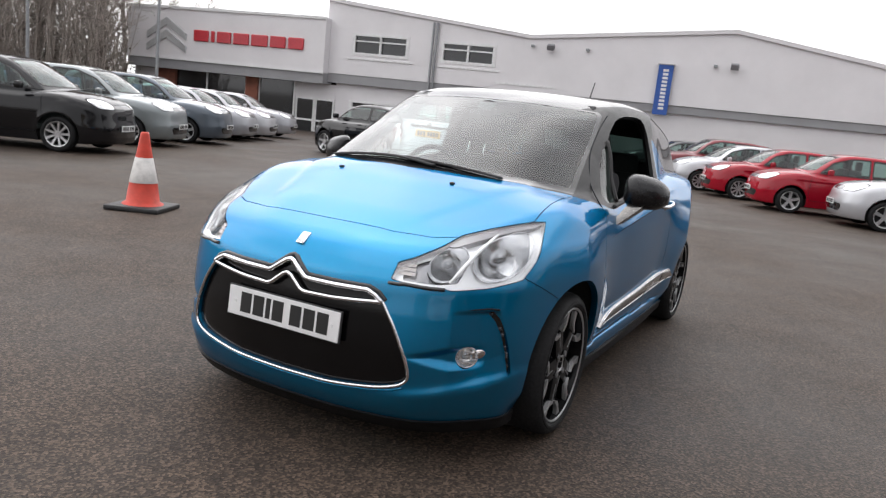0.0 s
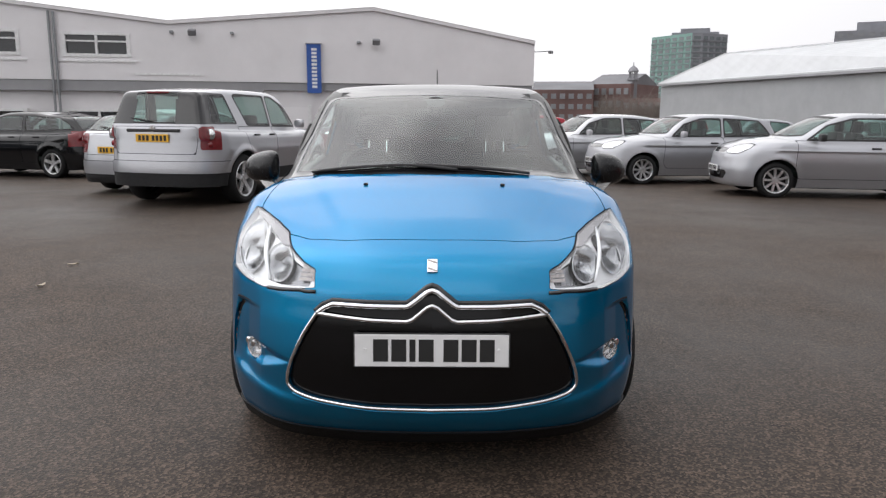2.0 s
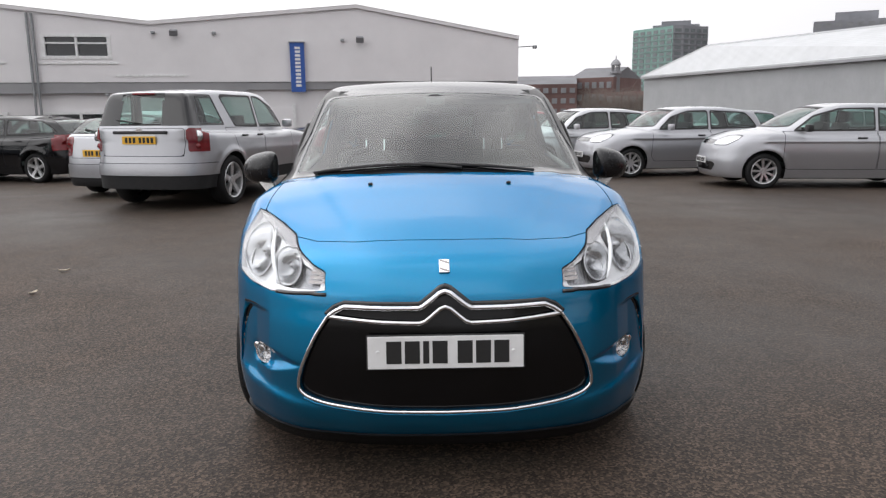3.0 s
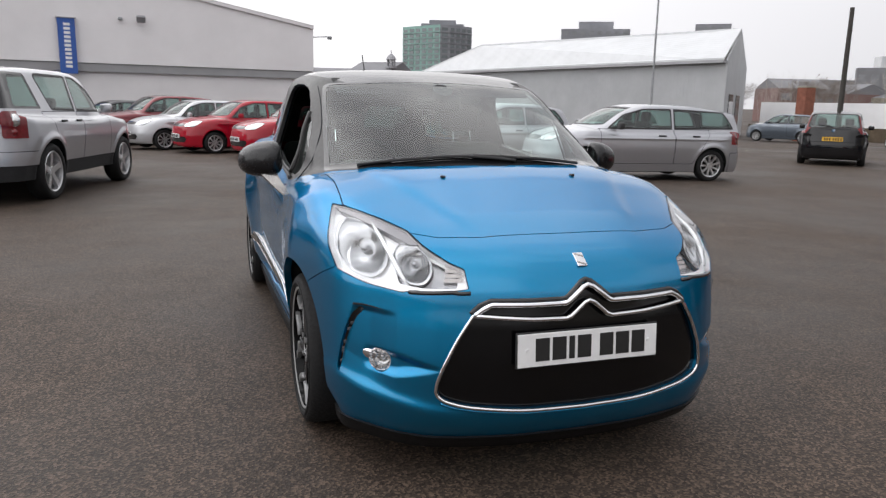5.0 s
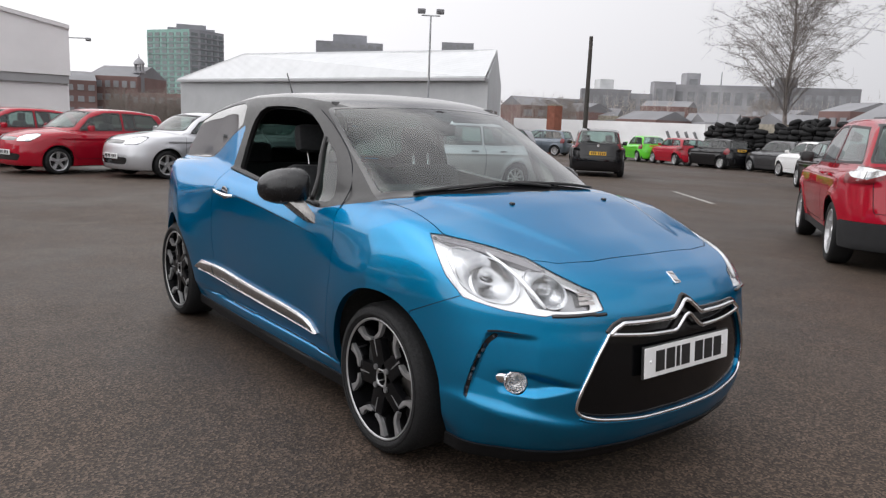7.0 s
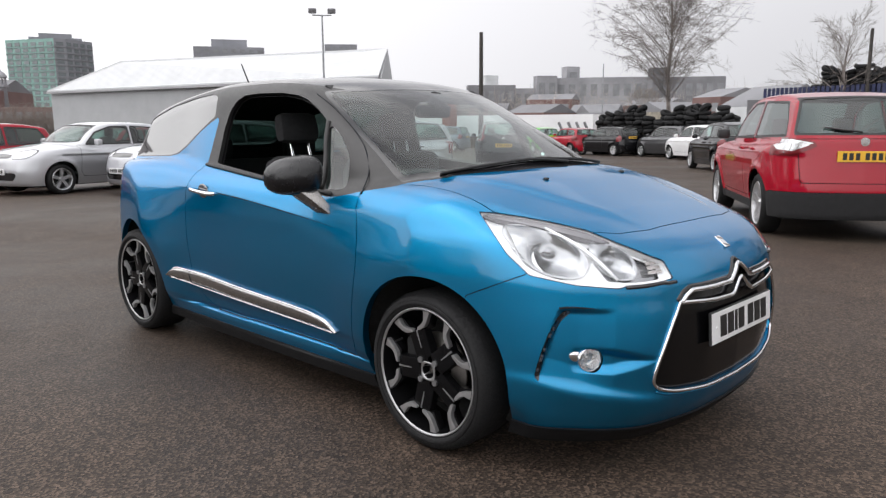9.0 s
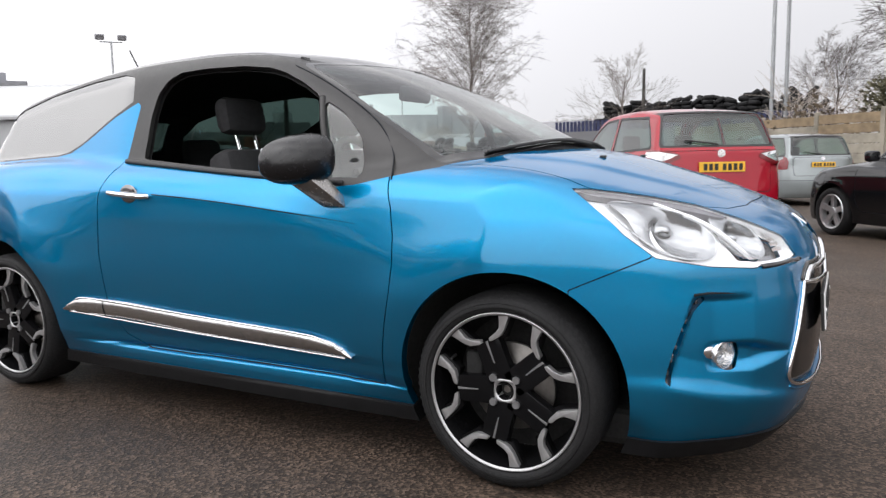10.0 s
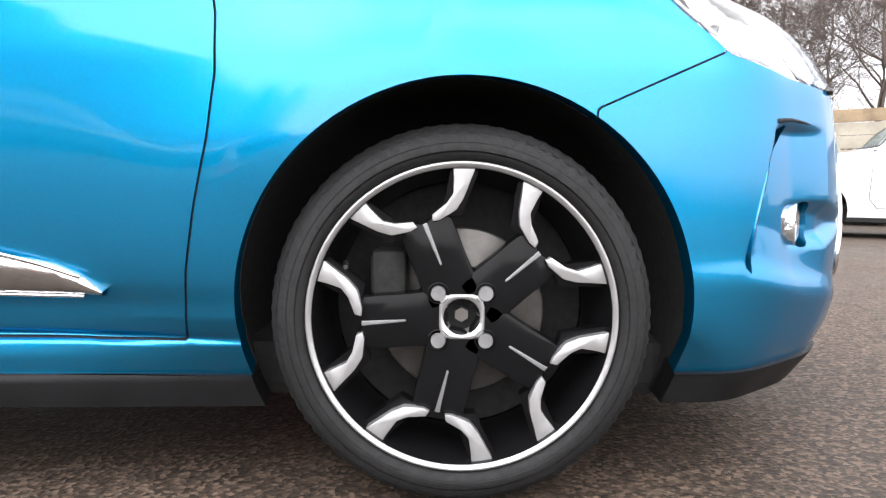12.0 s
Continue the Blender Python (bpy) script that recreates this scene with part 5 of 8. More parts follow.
    sh.panel(lambda v: np.where(v[:, 1] > k["r1"] - .35, sd_poly(v[:, 0], v[:, 2], [(-.2, belt + .07), (w - .24, belt + .07), (w - .33, h - .10), (-.2, h - .085)]), 1), "tailglass", "seal_tail", .012, lambda v: (v[:, 1] > k["r1"] - .5) & (v[:, 2] > belt))
    # lamps, grille, door joints
    hz = cz - .27
    sh.panel(lambda v: sd_poly(v[:, 0] + v[:, 1] + fo, v[:, 2], [(.45, hz - .01), (.85, hz - .005), (1.08, hz + .09), (1.14, hz + .15), (.98, hz + .165), (.70, hz + .14), (.45, hz + .07)]), "lamp", "lamp_joint", .006, lambda v: (v[:, 1] < .2) & (v[:, 0] > .3))
    sh.cut(lambda v: sd_poly(v[:, 0], v[:, 2], [(-.2, .30), (.42, .30), (.50, .40), (.46, .45), (-.2, .45)]), "grille", ("body",), lambda v: v[:, 1] < -.3)
    sh.cut(lambda v: sd_poly(v[:, 0], v[:, 2], [(-.2, hz - .01), (.30, hz), (.34, hz + .07), (-.2, hz + .09)]), "upper_grille", ("body",), lambda v: v[:, 1] < -.3)
    tl = [(w - .26, belt - .26), (w + .05, belt - .24), (w + .05, belt + .04), (w - .14, belt + .05), (w - .22, belt - .08)]
    if kind in ("suv", "small", "mpv"):
        tl = [(w - .20, belt - .24), (w + .05, belt - .24), (w + .05, belt + .10), (w - .18, belt + .10)]
    if kind in ("tall_hatch", "high_lamp_hatch"):
        tl = [(w - .20, belt - .10), (w + .05, belt - .10), (w + .05, belt + .40), (w - .40, belt + .40), (w - .29, belt + .03)]
    if kind == "coupe":
        tl = [(w - .34, belt - .30), (w + .05, belt - .30), (w + .05, belt + .02), (w - .40, belt + .02)]
    if kind == "suv":
        tl = [(w - .25, .82), (w + .05, .82), (w + .05, 1.145), (w - .25, 1.145)]
    if kind == "crossover":
        tl = [(w - .46, belt - .05), (w - .40, belt), (w - .1, belt + .05), (w + .05, belt + .07), (w + .05, belt - .16), (w - .24, belt - .15)]
    sh.cut(lambda v: sd_poly(v[:, 0], v[:, 2], tl), "taillamp", ("body",), lambda v: v[:, 1] > yr - (.48 if kind == "coupe" else .42))
    # black or body-coloured rear bumper, tailgate with its joint
    zb = {"suv": .66, "crossover": .52}.get(kind, .56)
    sh.panel(lambda v: np.maximum(v[:, 2] - zb, wb + .40 - v[:, 1]), "rear_bumper", "joint_bumper", .004, lambda v: v[:, 1] > wb + .3, ("body",) if kind in ("suv", "coupe") else ("body", "skirt"))
    sh.panel(lambda v: sd_poly(v[:, 0], v[:, 2], [(-.2, zb + .10), (w - .30, zb + .10), (w - .28, belt - .20), (w - .27, belt + .02), (-.2, belt + .02)]), "tailgate", "joint_gate", .004, lambda v: v[:, 1] > yr - .55)
    if kind == "crossover":
        sh.cut(lambda v: sd_poly(v[:, 0], v[:, 2], [(w - .42, belt - .025), (w - .22, belt - .105), (w - .10, belt - .09), (w - .06, belt + .02), (w - .14, belt + .025), (w - .36, belt - .01)]), "clearlamp", ("taillamp",))
    elif kind != "suv":
        sh.cut(lambda v: np.maximum(v[:, 0] - (w - .20), belt - .07 - v[:, 2]), "clearlamp", ("taillamp",))
    d0 = cy + .16
    split = yb if k["doors"] == 4 else yb + .1
    sh.panel(lambda v: sd_poly(v[:, 1], v[:, 2], [(d0, belt + .01), (d0 - .03, .45), (d0 + .05, low + .15), (split, low + .15), (split, belt + .02)]), "frontdoor", "joint", .004, out)
    if k["doors"] == 4:
        sh.panel(lambda v: sd_poly(v[:, 1], v[:, 2], [(split + .015, low + .15), (wb - .42, low + .15), (wb - .25, .62), (wb - .02, belt + .02), (split + .015, belt + .02)]), "backdoor", "joint_back", .004, out)
    SHELLS[kind] = (sh, g)
    return SHELLS[kind]


WHEEL_DATA = {}


def plate_bar():
    if "bar" not in WHEEL_DATA:
        bm = bmesh.new()
        box(bm, (0, 0, 0), (.040, .003, .072))
        me = bpy.data.meshes.new("character_bar")
        bm.to_mesh(me)
        me.materials.append(M_INK)
        WHEEL_DATA["bar"] = me
    return WHEEL_DATA["bar"]


def belt_of(kind):
    return KINDS[kind]["belt"]


def yard_wheel_data(style):
    if style in WHEEL_DATA:
        return WHEEL_DATA[style]
    R, r = 1.0, .70
    v, f = lathe([(.68, -.55), (.9, -.62), (.985, -.52), (1.0, -.3), (.985, -.06), (.93, .03), (.80, .045), (.72, .0)], 32)
    t = bpy.data.meshes.new("tyre")
    t.from_pydata(v, [], f, shade_flat=False)
    t.materials.append(M_TYRE)
    bm = bmesh.new()
    v, f = lathe([(.72, .0), (.70, .02), (.66, .0), (.62, -.25), (.6, -.4)], 32)
    vs = [bm.verts.new(p) for p in v]
    for q in f:
        bm.faces.new([vs[i] for i in q])
    n = {"five": 5, "ten": 9, "cover": 7}[style]
    for i in range(n):
        a = 2 * math.pi * i / n + .3
        wd = {"five": .115, "ten": .065, "cover": .15}[style]
        pts = [(.12, -wd * .8), (.69, -wd), (.69, wd), (.12, wd * .8)]
        q = [(-.02 - .05 * (1 if abs(p[0] - .12) < .01 else 0), p[0] * math.cos(a) - p[1] * math.sin(a), p[0] * math.sin(a) + p[1] * math.cos(a)) for p in pts]
        top = [bm.verts.new(p) for p in q]
        bot = [bm.verts.new((p[0] - .12, p[1], p[2])) for p in q]
        bm.faces.new(top)
        for j in range(4):
            bm.faces.new((top[j], top[(j + 1) % 4], bot[(j + 1) % 4], bot[j]))
    cyl(bm, (-.14, 0, 0), (-.03, 0, 0), .20, .17, 14)
    bmesh.ops.recalc_face_normals(bm, faces=bm.faces)
    rim = bpy.data.meshes.new("rim")
    bm.to_mesh(rim)
    bm.free()
    rim.materials.append(M_YARDALLOY)
    v, f = lathe([(.62, -.26), (.0, -.26)], 24)
    d = bpy.data.meshes.new("brake")
    d.from_pydata(v, [], f)
    d.materials.append(M_DARK)
    WHEEL_DATA[style] = (t, rim, d)
    return WHEEL_DATA[style]


def yard_car(kind, material, axle, heading, label, style="five", name="parked_car", plate_rear=True, cladding=False, cards=False):
    """A parked car: axle is the middle of its front axle on the plan, heading the way that its nose points."""
    sh, g = car_shell(kind)
    k = KINDS[kind]
    wb, w = k["wb"], k["w"]
    car = tagged(new(name), label, "car", "cars parked in the yard")
    hx, hy = heading
    n = math.hypot(hx, hy)
    turn = math.atan2(hx / n, -hy / n)
    back = (axle[0] - hx / n * wb, axle[1] - hy / n * wb)
    za, zb = ground_z(*axle), ground_z(*back)
    m = Matrix.Translation((axle[0], axle[1], za)) @ Matrix.Rotation(turn, 4, "Z") @ Matrix.Rotation(math.atan2(zb - za, wb), 4, "X")
    trim = M_CLADDING
    body = sh.part("body", "body", material, car, skirt=.02)
    if k["tall"] or cladding:
        sh.part("skirt", "sill", trim, car, "black plastic lower cladding")
    else:
        sh.part("skirt", "sill", material, car)
    for lab in ("seal_screen", "seal_tail"):
        sh.part(lab, "window_seal", M_PLASTIC, car)
    for s in (1, -1):
        for lab in ("seal_front", "seal_back"):
            sh.part(lab, "window_seal", M_PLASTIC, car, side=s)
    black = kind == "crossover"
    if kind == "suv":
        for s in (1, -1):
            sh.part("dark_pillar", "rear_pillar", M_PIANO, car, "gloss black rear pillar", side=s)
        bm = bmesh.new()
        box(bm, (0, wb + k["ro"] - .075, 1.085), (.84, .05, .045), .012)
        part("tailgate_grip", bm, M_PLASTIC, car, "black grip strip above the plate")
        bm = bmesh.new()
        yl = -edge_of(g, (0, 0, 1.615), (0, -1, 0), -(wb + k["ro"] + .3), -wb)
        box(bm, (0, yl, 1.615), (.34, .04, .03), .01)
        part("high_brake_lamp", bm, M_RED_LENS, car, "red high brake lamp")
    sh.part("rear_bumper", "rear_bumper", trim if black else material, car, "black rear bumper" if black else "", push=.022 if black else .012, skirt=.03)
    sh.part("tailgate", "tailgate", material, car, skirt=.01)
    sh.part("joint_gate", "tailgate_joint", M_GAP, car, push=-.004)
    sh.part("joint_bumper", "bumper_joint", M_GAP, car, push=-.004)
    yy = [y for y in np.linspace(0, 1, 5)]
    pts = []
    for t in yy:
        x, z = .02 + .36 * t, belt_of(kind) + .09 + .05 * t
        lo, hi = wb, wb + k["ro"] + .3
        for _ in range(30):
            mid = (lo + hi) / 2
            lo, hi = (mid, hi) if g(np.array([[x, mid, z]]))[0] < 0 else (lo, mid)
        pts.append((x, lo + .02, z))
    v, f = tube(pts, .010, 6)
    obj("rear_wiper", v, f, M_PLASTIC, car)
    z = belt_of(kind) - .01
    lo, hi = wb, wb + k["ro"] + .3
    for _ in range(30):
        mid = (lo + hi) / 2
        lo, hi = (mid, hi) if g(np.array([[0, mid, z]]))[0] < 0 else (lo, mid)
    bm = bmesh.new()
    cyl(bm, (0, lo - .01, z), (0, lo + .012, z), .048, .044, 20)
    part("badge", bm, M_CHROME, car)
    if cards:
        for s in (1, -1):
            for y in (k["cy"] + 1.25, k["wb"] - .05):
                bm = bmesh.new()
                box(bm, (s * (w - .24), y, k["belt"] + .20), (.006, .34, .22), 0, Matrix.Rotation(radians(s * 14), 4, "Y"))
                part("price_card", bm, M_CARD, car, "pale blue and white price card")
    for s in (1, -1):
        d = sh.part("frontdoor", "door", material, car, side=s)
        if k["doors"] == 4:
            d2 = sh.part("backdoor", "rear_door", material, car, side=s)
        for lab, nm in (("side", "side_window"), ("sideback", "rear_side_window")):
            gl = sh.part(lab, nm, M_CARGLASS, car, side=s, push=-.004)
            gl.visible_shadow = False
        sh.part("lamp_joint", "headlamp_joint", M_GAP, car, side=s, push=-.003)
        sh.part("lamp", "headlamp", M_CLEAR_LAMP, car, "clear headlamp", side=s, push=.003)
        tail = sh.part("taillamp", "tail_lamp", M_RED_LENS, car, "red tail lamp", side=s, push=.006, skirt=.01)
        if kind == "suv":
            gl = sh.part("quarter", "rear_quarter_window", M_CARGLASS, car, side=s, push=-.004)
            gl.visible_shadow = False
            for zc, ra, ma in ((1.035, .080, M_CLEAR_LAMP), (.895, .045, M_RED_LENS)):
                v, f = lathe([(ra, .0), (ra * .94, .014), (ra * .5, .022), (.0005, .024)], 20, "z")
                yl = -edge_of(g, (w - .15, 0, zc), (0, -1, 0), -(wb + k["ro"] + .3), -wb)
                o = [(s * (w - .150) + p[0], yl - .002 + p[2], zc + p[1]) for p in v]
                obj("lamp_glass", o, f, ma, tail)
        sh.part("clearlamp", "reversing_lamp", M_CLEAR_LAMP if kind == "crossover" else M_RED_LENS, tail, side=s, push=.005, skirt=.01)
        sh.part("joint", "door_joint", M_GAP, car, side=s, push=-.004)
        if k["doors"] == 4:
            sh.part("joint_back", "rear_door_joint", M_GAP, car, side=s, push=-.004)
        bm = bmesh.new()
        box(bm, (s * (w + .055), k["cy"] + .50, k["belt"] + .07), (.16, .11, .13), .035)
        part("door_mirror", bm, material if kind not in ("civic", "crossover") else M_PLASTIC, car, smooth=True)
        ys = [k["cy"] + .34 + (wb + k["ro"] - .45 - k["cy"] - .34) * .42]
        if k["doors"] == 4:
            ys.append(wb - .38)
        for y in ys:
            z = k["belt"] - .10
            bm = bmesh.new()
            box(bm, (s * (side_x(y, z, .012, g)), y, z), (.03, .16, .028), .010)
            part("door_handle", bm, material if material not in (SILVER,) else M_PLASTIC, car, smooth=True)
        bm = bmesh.new()
        box(bm, (s * .36, 1.35, .78), (.44, .16, .70), .06, Matrix.Rotation(radians(-14), 4, "X"))
        box(bm, (s * .36, 1.47, 1.22), (.24, .10, .20), .04)
        part("seat", bm, M_SEAT, car, smooth=True)
    for lab, nm in (("screen", "windscreen"), ("tailglass", "rear_window")):
        gl = sh.part(lab, nm, M_CARGLASS, car, push=-.004)
        gl.visible_shadow = False
    sh.part("grille", "lower_grille", M_PIANO, car, push=-.004)
    sh.part("upper_grille", "grille", M_PIANO, car, push=-.004)
    sh.part(("body", "frontdoor", "backdoor", "tailgate", "rear_bumper"), "lining", M_CABIN, car, push=-.03, flip=True)
    bm = bmesh.new()
    box(bm, (0, wb / 2, .27 + k["tall"] * .7), (w * 1.62, wb + .9, .20), .03)
    box(bm, (0, k["cy"] + .35, k["belt"] - .16), (w * 1.5, .5, .24), .06)
    box(bm, (0, wb - .25, k["belt"] - .28), (w * 1.45, .2, .55), .06)
    part("floor_pan", bm, M_DARK, car)
    tyre, rim, disc = yard_wheel_data(style)
    for y in (0, wb):
        for s in (1, -1):
            wheel = new("wheel")
            wheel.parent = car
            sc = k["rw"]
            wheel.matrix_basis = Matrix.Translation((s * (w - .035), y, sc)) @ Matrix.Diagonal((s * sc, sc, sc, 1))
            for nm, data in (("tyre", tyre), ("rim", rim), ("brake", disc)):
                o = new(nm, data)
                o.parent = wheel
    yr = wb + k["ro"]
    for y, ma, z in ((-k["fo"] - .012, M_PLATE, .47 + k["tall"]), (yr + .006, M_PLATEY, {"suv": .98, "crossover": .90, "small": .90, "mpv": .90}.get(kind, .74))):
        if y > 0:
            lo, hi = wb, yr + .3
            for _ in range(30):
                mid = (lo + hi) / 2
                lo, hi = (mid, hi) if g(np.array([[0, mid, z]]))[0] < 0 else (lo, mid)
            y = lo + .012
        bm = bmesh.new()
        box(bm, (0, y, z), (.52, .014, .11), .003)
        p = part("number_plate", bm, ma, car, "yellow number plate" if y > 0 else "white number plate")
        sgn = 1 if y > 0 else -1
        for i in range(7):
            o = new("character_bar", plate_bar())
            o.parent = p
            o.matrix_basis = Matrix.Translation((-.21 + .062 * i + (.03 if i > 3 else 0), y + sgn * .009, z))
    car.matrix_basis = m
    return car


def by_wheel(wheel, heading, side, wb, w, rear=False):
    """The middle of the front axle from one wheel's place; side 1 is the left of the heading."""
    hx, hy = heading
    n = math.hypot(hx, hy)
    hx, hy = hx / n, hy / n
    lx, ly = -hy * side, hx * side
    x, y = wheel[0] - lx * (w - .1), wheel[1] - ly * (w - .1)
    return (x + hx * wb, y + hy * wb) if rear else (x, y)


def put(kind, material, wheel, heading, label, side=1, rear=False, **more):
    k = KINDS[kind]
    return yard_car(kind, material, by_wheel(wheel, heading, side, k["wb"], k["w"], rear), heading, label, **more)


ROW = (-.92, -.39)
put("civic", SILVER, (5.75, 9.42), (-1, .07), "silver five-door hatchback with black door handles", style="ten")
put("hatch", SILVER, (4.15, 11.95), (-.985, -.17), "silver hatchback parked in the long row", style="ten")
put("hatch", PALE, (2.65, 13.98), (-.966, -.26), "pale silver hatchback beside a red one", style="five")
put("small", RED, (.83, 15.65), (-.94, -.34), "bright red small hatchback in the long row", style="five")
put("small", RED, (-.55, 18.15), ROW, "red small hatchback beside a silver one", style="ten")
put("small", PALE, (-1.87, 20.1), ROW, "pale silver compact car beside a red hatchback", style="ten")
put("crossover", DARKRED, (-3.1, 22.7), ROW, "dark red crossover at the end of the row")
put("hatch", CHARCOAL, (-4.6, 25.0), ROW, "charcoal hatchback near the white warehouse")
for wx, wy, ma, lb in ((10.8, 17.0, PALE, "pale silver hatchback in the second row"), (8.9, 19.8, SILVER, "silver hatchback in the second row"), (7.2, 23.0, RED, "red hatchback in the second row")):
    put("hatch", ma, (wx, wy), ROW, lb, style="ten")
put("coupe", BLACK, (-10.8, 13.7), (-.95, .31), "black five-door hatchback with sloping tail", style="five")
put("suv", SILVER, (-2.97, 7.95), (.25, .97), "silver off-road estate with black lower bumper", side=-1, rear=True, style="five")
put("coupe", SILVER, (-4.42, 9.75), (.30, .95), "silver saloon behind the off-road estate", side=-1, rear=True, cladding=True)
LROW = (.89, .45)
put("mpv", BLACK, (-10.4, 5.5), LROW, "black people carrier with its nose to the yard", side=-1, style="ten")
put("mpv", GREY, (-11.95, 8.25), LROW, "grey-green people carrier with price cards", side=-1, style="ten", cards=True)
put("mpv", NAVY, (-12.9, 10.7), LROW, "slate blue people carrier with price cards", side=-1, style="five", cards=True)
put("hatch", SILVER, (-14.3, 13.3), LROW, "silver hatchback facing the yard", side=-1, style="five")
put("hatch", PALE, (-15.0, 15.0), LROW, "pale silver hatchback facing the yard", side=-1, style="five")
put("hatch", SILVER, (-16.3, 17.6), LROW, "silver hatchback facing the yard", side=-1, style="five")
put("tall_hatch", BLACK, (15.7, 14.3), (.74, .67), "black small hatchback seen from behind", rear=True)
put("mpv", NAVY, (30.8, 33.2), (-.35, .93), "dark grey estate by the far wall", style="ten")
put("small", GREEN, (31.6, 24.1), (.55, .83), "bright green small hatchback", rear=True)
put("mini", RED, (30.3, 20.7), (.45, .89), "red small hatchback with white mirrors", rear=True)
put("small", BLACK, (29.8, 17.8), (.30, .95), "black small hatchback beside the tyre stacks", rear=True, style="ten")
put("small", CHARCOAL, (28.9, 14.2), (.45, .89), "charcoal small hatchback beside the tyre stacks", rear=True)
put("small", WHITE, (26.0, 11.5), (.55, .83), "white small hatchback between dark cars", rear=True)
put("hatch", BLACK, (18.3, 7.45), (.76, .65), "black hatchback seen from behind", rear=True)
put("crossover", RED, (6.0, 1.38), (.83, .55), "red crossover with black lower bumper", rear=True)
put("high_lamp_hatch", BLACK, (6.0, -2.4), (.79, .61), "black hatchback with high red tail lamps", rear=True)
put("mpv", GREY, (15.5, .6), (.85, .5), "grey people carrier behind the red crossover", rear=True)
put("mini", WHITE, (6.3, -4.2), (.45, .89), "white small hatchback with black wheel arches", cladding=True)
put("hatch", GREY, (9.8, -6.0), (.45, .89), "grey hatchback by the wooden fence")

# ---------------------------------------------------------------- buildings and yard
def ribbed(name, color, pitch, rough=.5, axis="X", depth=.4):
    """Coated steel sheet with upright ribs and rain streaks."""
    m, n, l, b = mat(name)
    co = n.new("ShaderNodeTexCoord")
    wv = n.new("ShaderNodeTexWave")
    wv.bands_direction = axis
    wv.inputs["Scale"].default_value = 1.0 / pitch * .3183
    wv.inputs["Distortion"].default_value = 0.0
    l.new(co.outputs["Object"], wv.inputs["Vector"])
    t = noise_tex(n, l, .6, 6, .65)
    r = ramp(n, l, t.outputs[0], [(.3, [c * .88 for c in color]), (.7, [min(1, c * 1.04) for c in color])])
    l.new(r.outputs[0], b.inputs["Base Color"])
    b.inputs["Roughness"].default_value = rough
    bump(n, l, b, wv.outputs[0], depth, .03)
    return m


M_WALL = plain("white_wall_sheet", (0.75, 0.733, 0.745), .5, 0, 0, .5, .05, .03, 12)
M_WALL2 = plain("white_lower_wall", (0.70, 0.683, 0.694), .55, 0, 0, .5, .06, .03, 12)
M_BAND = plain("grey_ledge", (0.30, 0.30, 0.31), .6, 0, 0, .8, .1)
M_FRAME = plain("white_window_frame", (0.74, 0.74, 0.74), .4)
M_DARKGLASS = plain("dark_building_glass", (0.018, 0.020, 0.022), .06, 0, .6, 2, .3)
M_BRICK = plain("red_brick", (0.23, 0.085, 0.055), .85, 0, 0, 3, .25, .4, 30)
M_SIGNRED = plain("red_sign_plastic", (0.50, 0.02, 0.035), .3, 0, .4)
M_SIGNSILVER = plain("silver_sign_metal", (0.50, 0.51, 0.52), .30, .4)
M_BANNER = plain("blue_banner_cloth", (0.035, 0.10, 0.36), .7, 0, 0, 6, .15)
M_SHEDWALL = ribbed("grey_shed_sheet", (0.39, 0.40, 0.41), .20, .5, "X", .05)
M_SHEDROOF = ribbed("pale_shed_roof", (0.52, 0.53, 0.54), .33, .45, "X", .25)
M_STEEL = plain("grey_galvanised_steel", (0.30, 0.31, 0.32), .5, .6, 0, 5, .15)
M_WOODPOLE = plain("dark_weathered_pole", (0.045, 0.040, 0.036), .85, 0, 0, 4, .3, .3, 40)
M_CONCRETE = plain("stained_concrete_board", (0.26, 0.235, 0.19), .85, 0, 0, 1.6, .35, .4, 25)
M_CAPWOOD = plain("weathered_timber_board", (0.21, 0.155, 0.095), .85, 0, 0, 2.5, .35, .4, 30)
M_DARKBARK = plain("dark_twiggy_bark", (0.085, 0.066, 0.056), .9, 0, 0, 6, .35, .5, 30)
M_BARK = plain("bare_tree_bark", (0.20, 0.172, 0.150), .9, 0, 0, 6, .35, .5, 30)
M_BIRCH = plain("pale_birch_bark", (0.19, 0.165, 0.15), .85, 0, 0, 4, .4, .4, 20)
M_TWIG = plain("pale_bare_twigs", (0.38, 0.335, 0.30), .9, 0, 0, 1.5, .3)
M_LEAF = plain("dry_leaf", (0.55, 0.47, 0.38), .8, 0, 0, 30, .3)
M_IVY = plain("brown_green_leaves", (0.075, 0.068, 0.035), .7, 0, 0, 3, .45)
M_ORANGE = plain("orange_cone_plastic", (0.55, 0.045, 0.022), .5, 0, 0, 8, .2)
M_CONEWHITE = plain("grey_reflective_sleeve", (0.50, 0.48, 0.46), .4, 0, 0, 9, .25)
M_PALEROOF = plain("pale_far_roof", (0.55, 0.56, 0.57), .6, 0, 0, .4, .12)
M_FARBRICK = plain("far_brick_wall", (0.16, 0.098, 0.090), .9, 0, 0, .15, .3)
# far greys made paler: the haze of distance is put into the colour
M_FARGREY = plain("far_grey_wall", (0.29, 0.29, 0.305), .9, 0, 0, .1, .25)
M_FARDARK = plain("far_dark_wall", (0.19, 0.19, 0.20), .9, 0, 0, .1, .25)
M_TOWERGREEN = plain("green_tower_cladding", (0.20, 0.35, 0.31), .6, 0, 0, .1, .2)
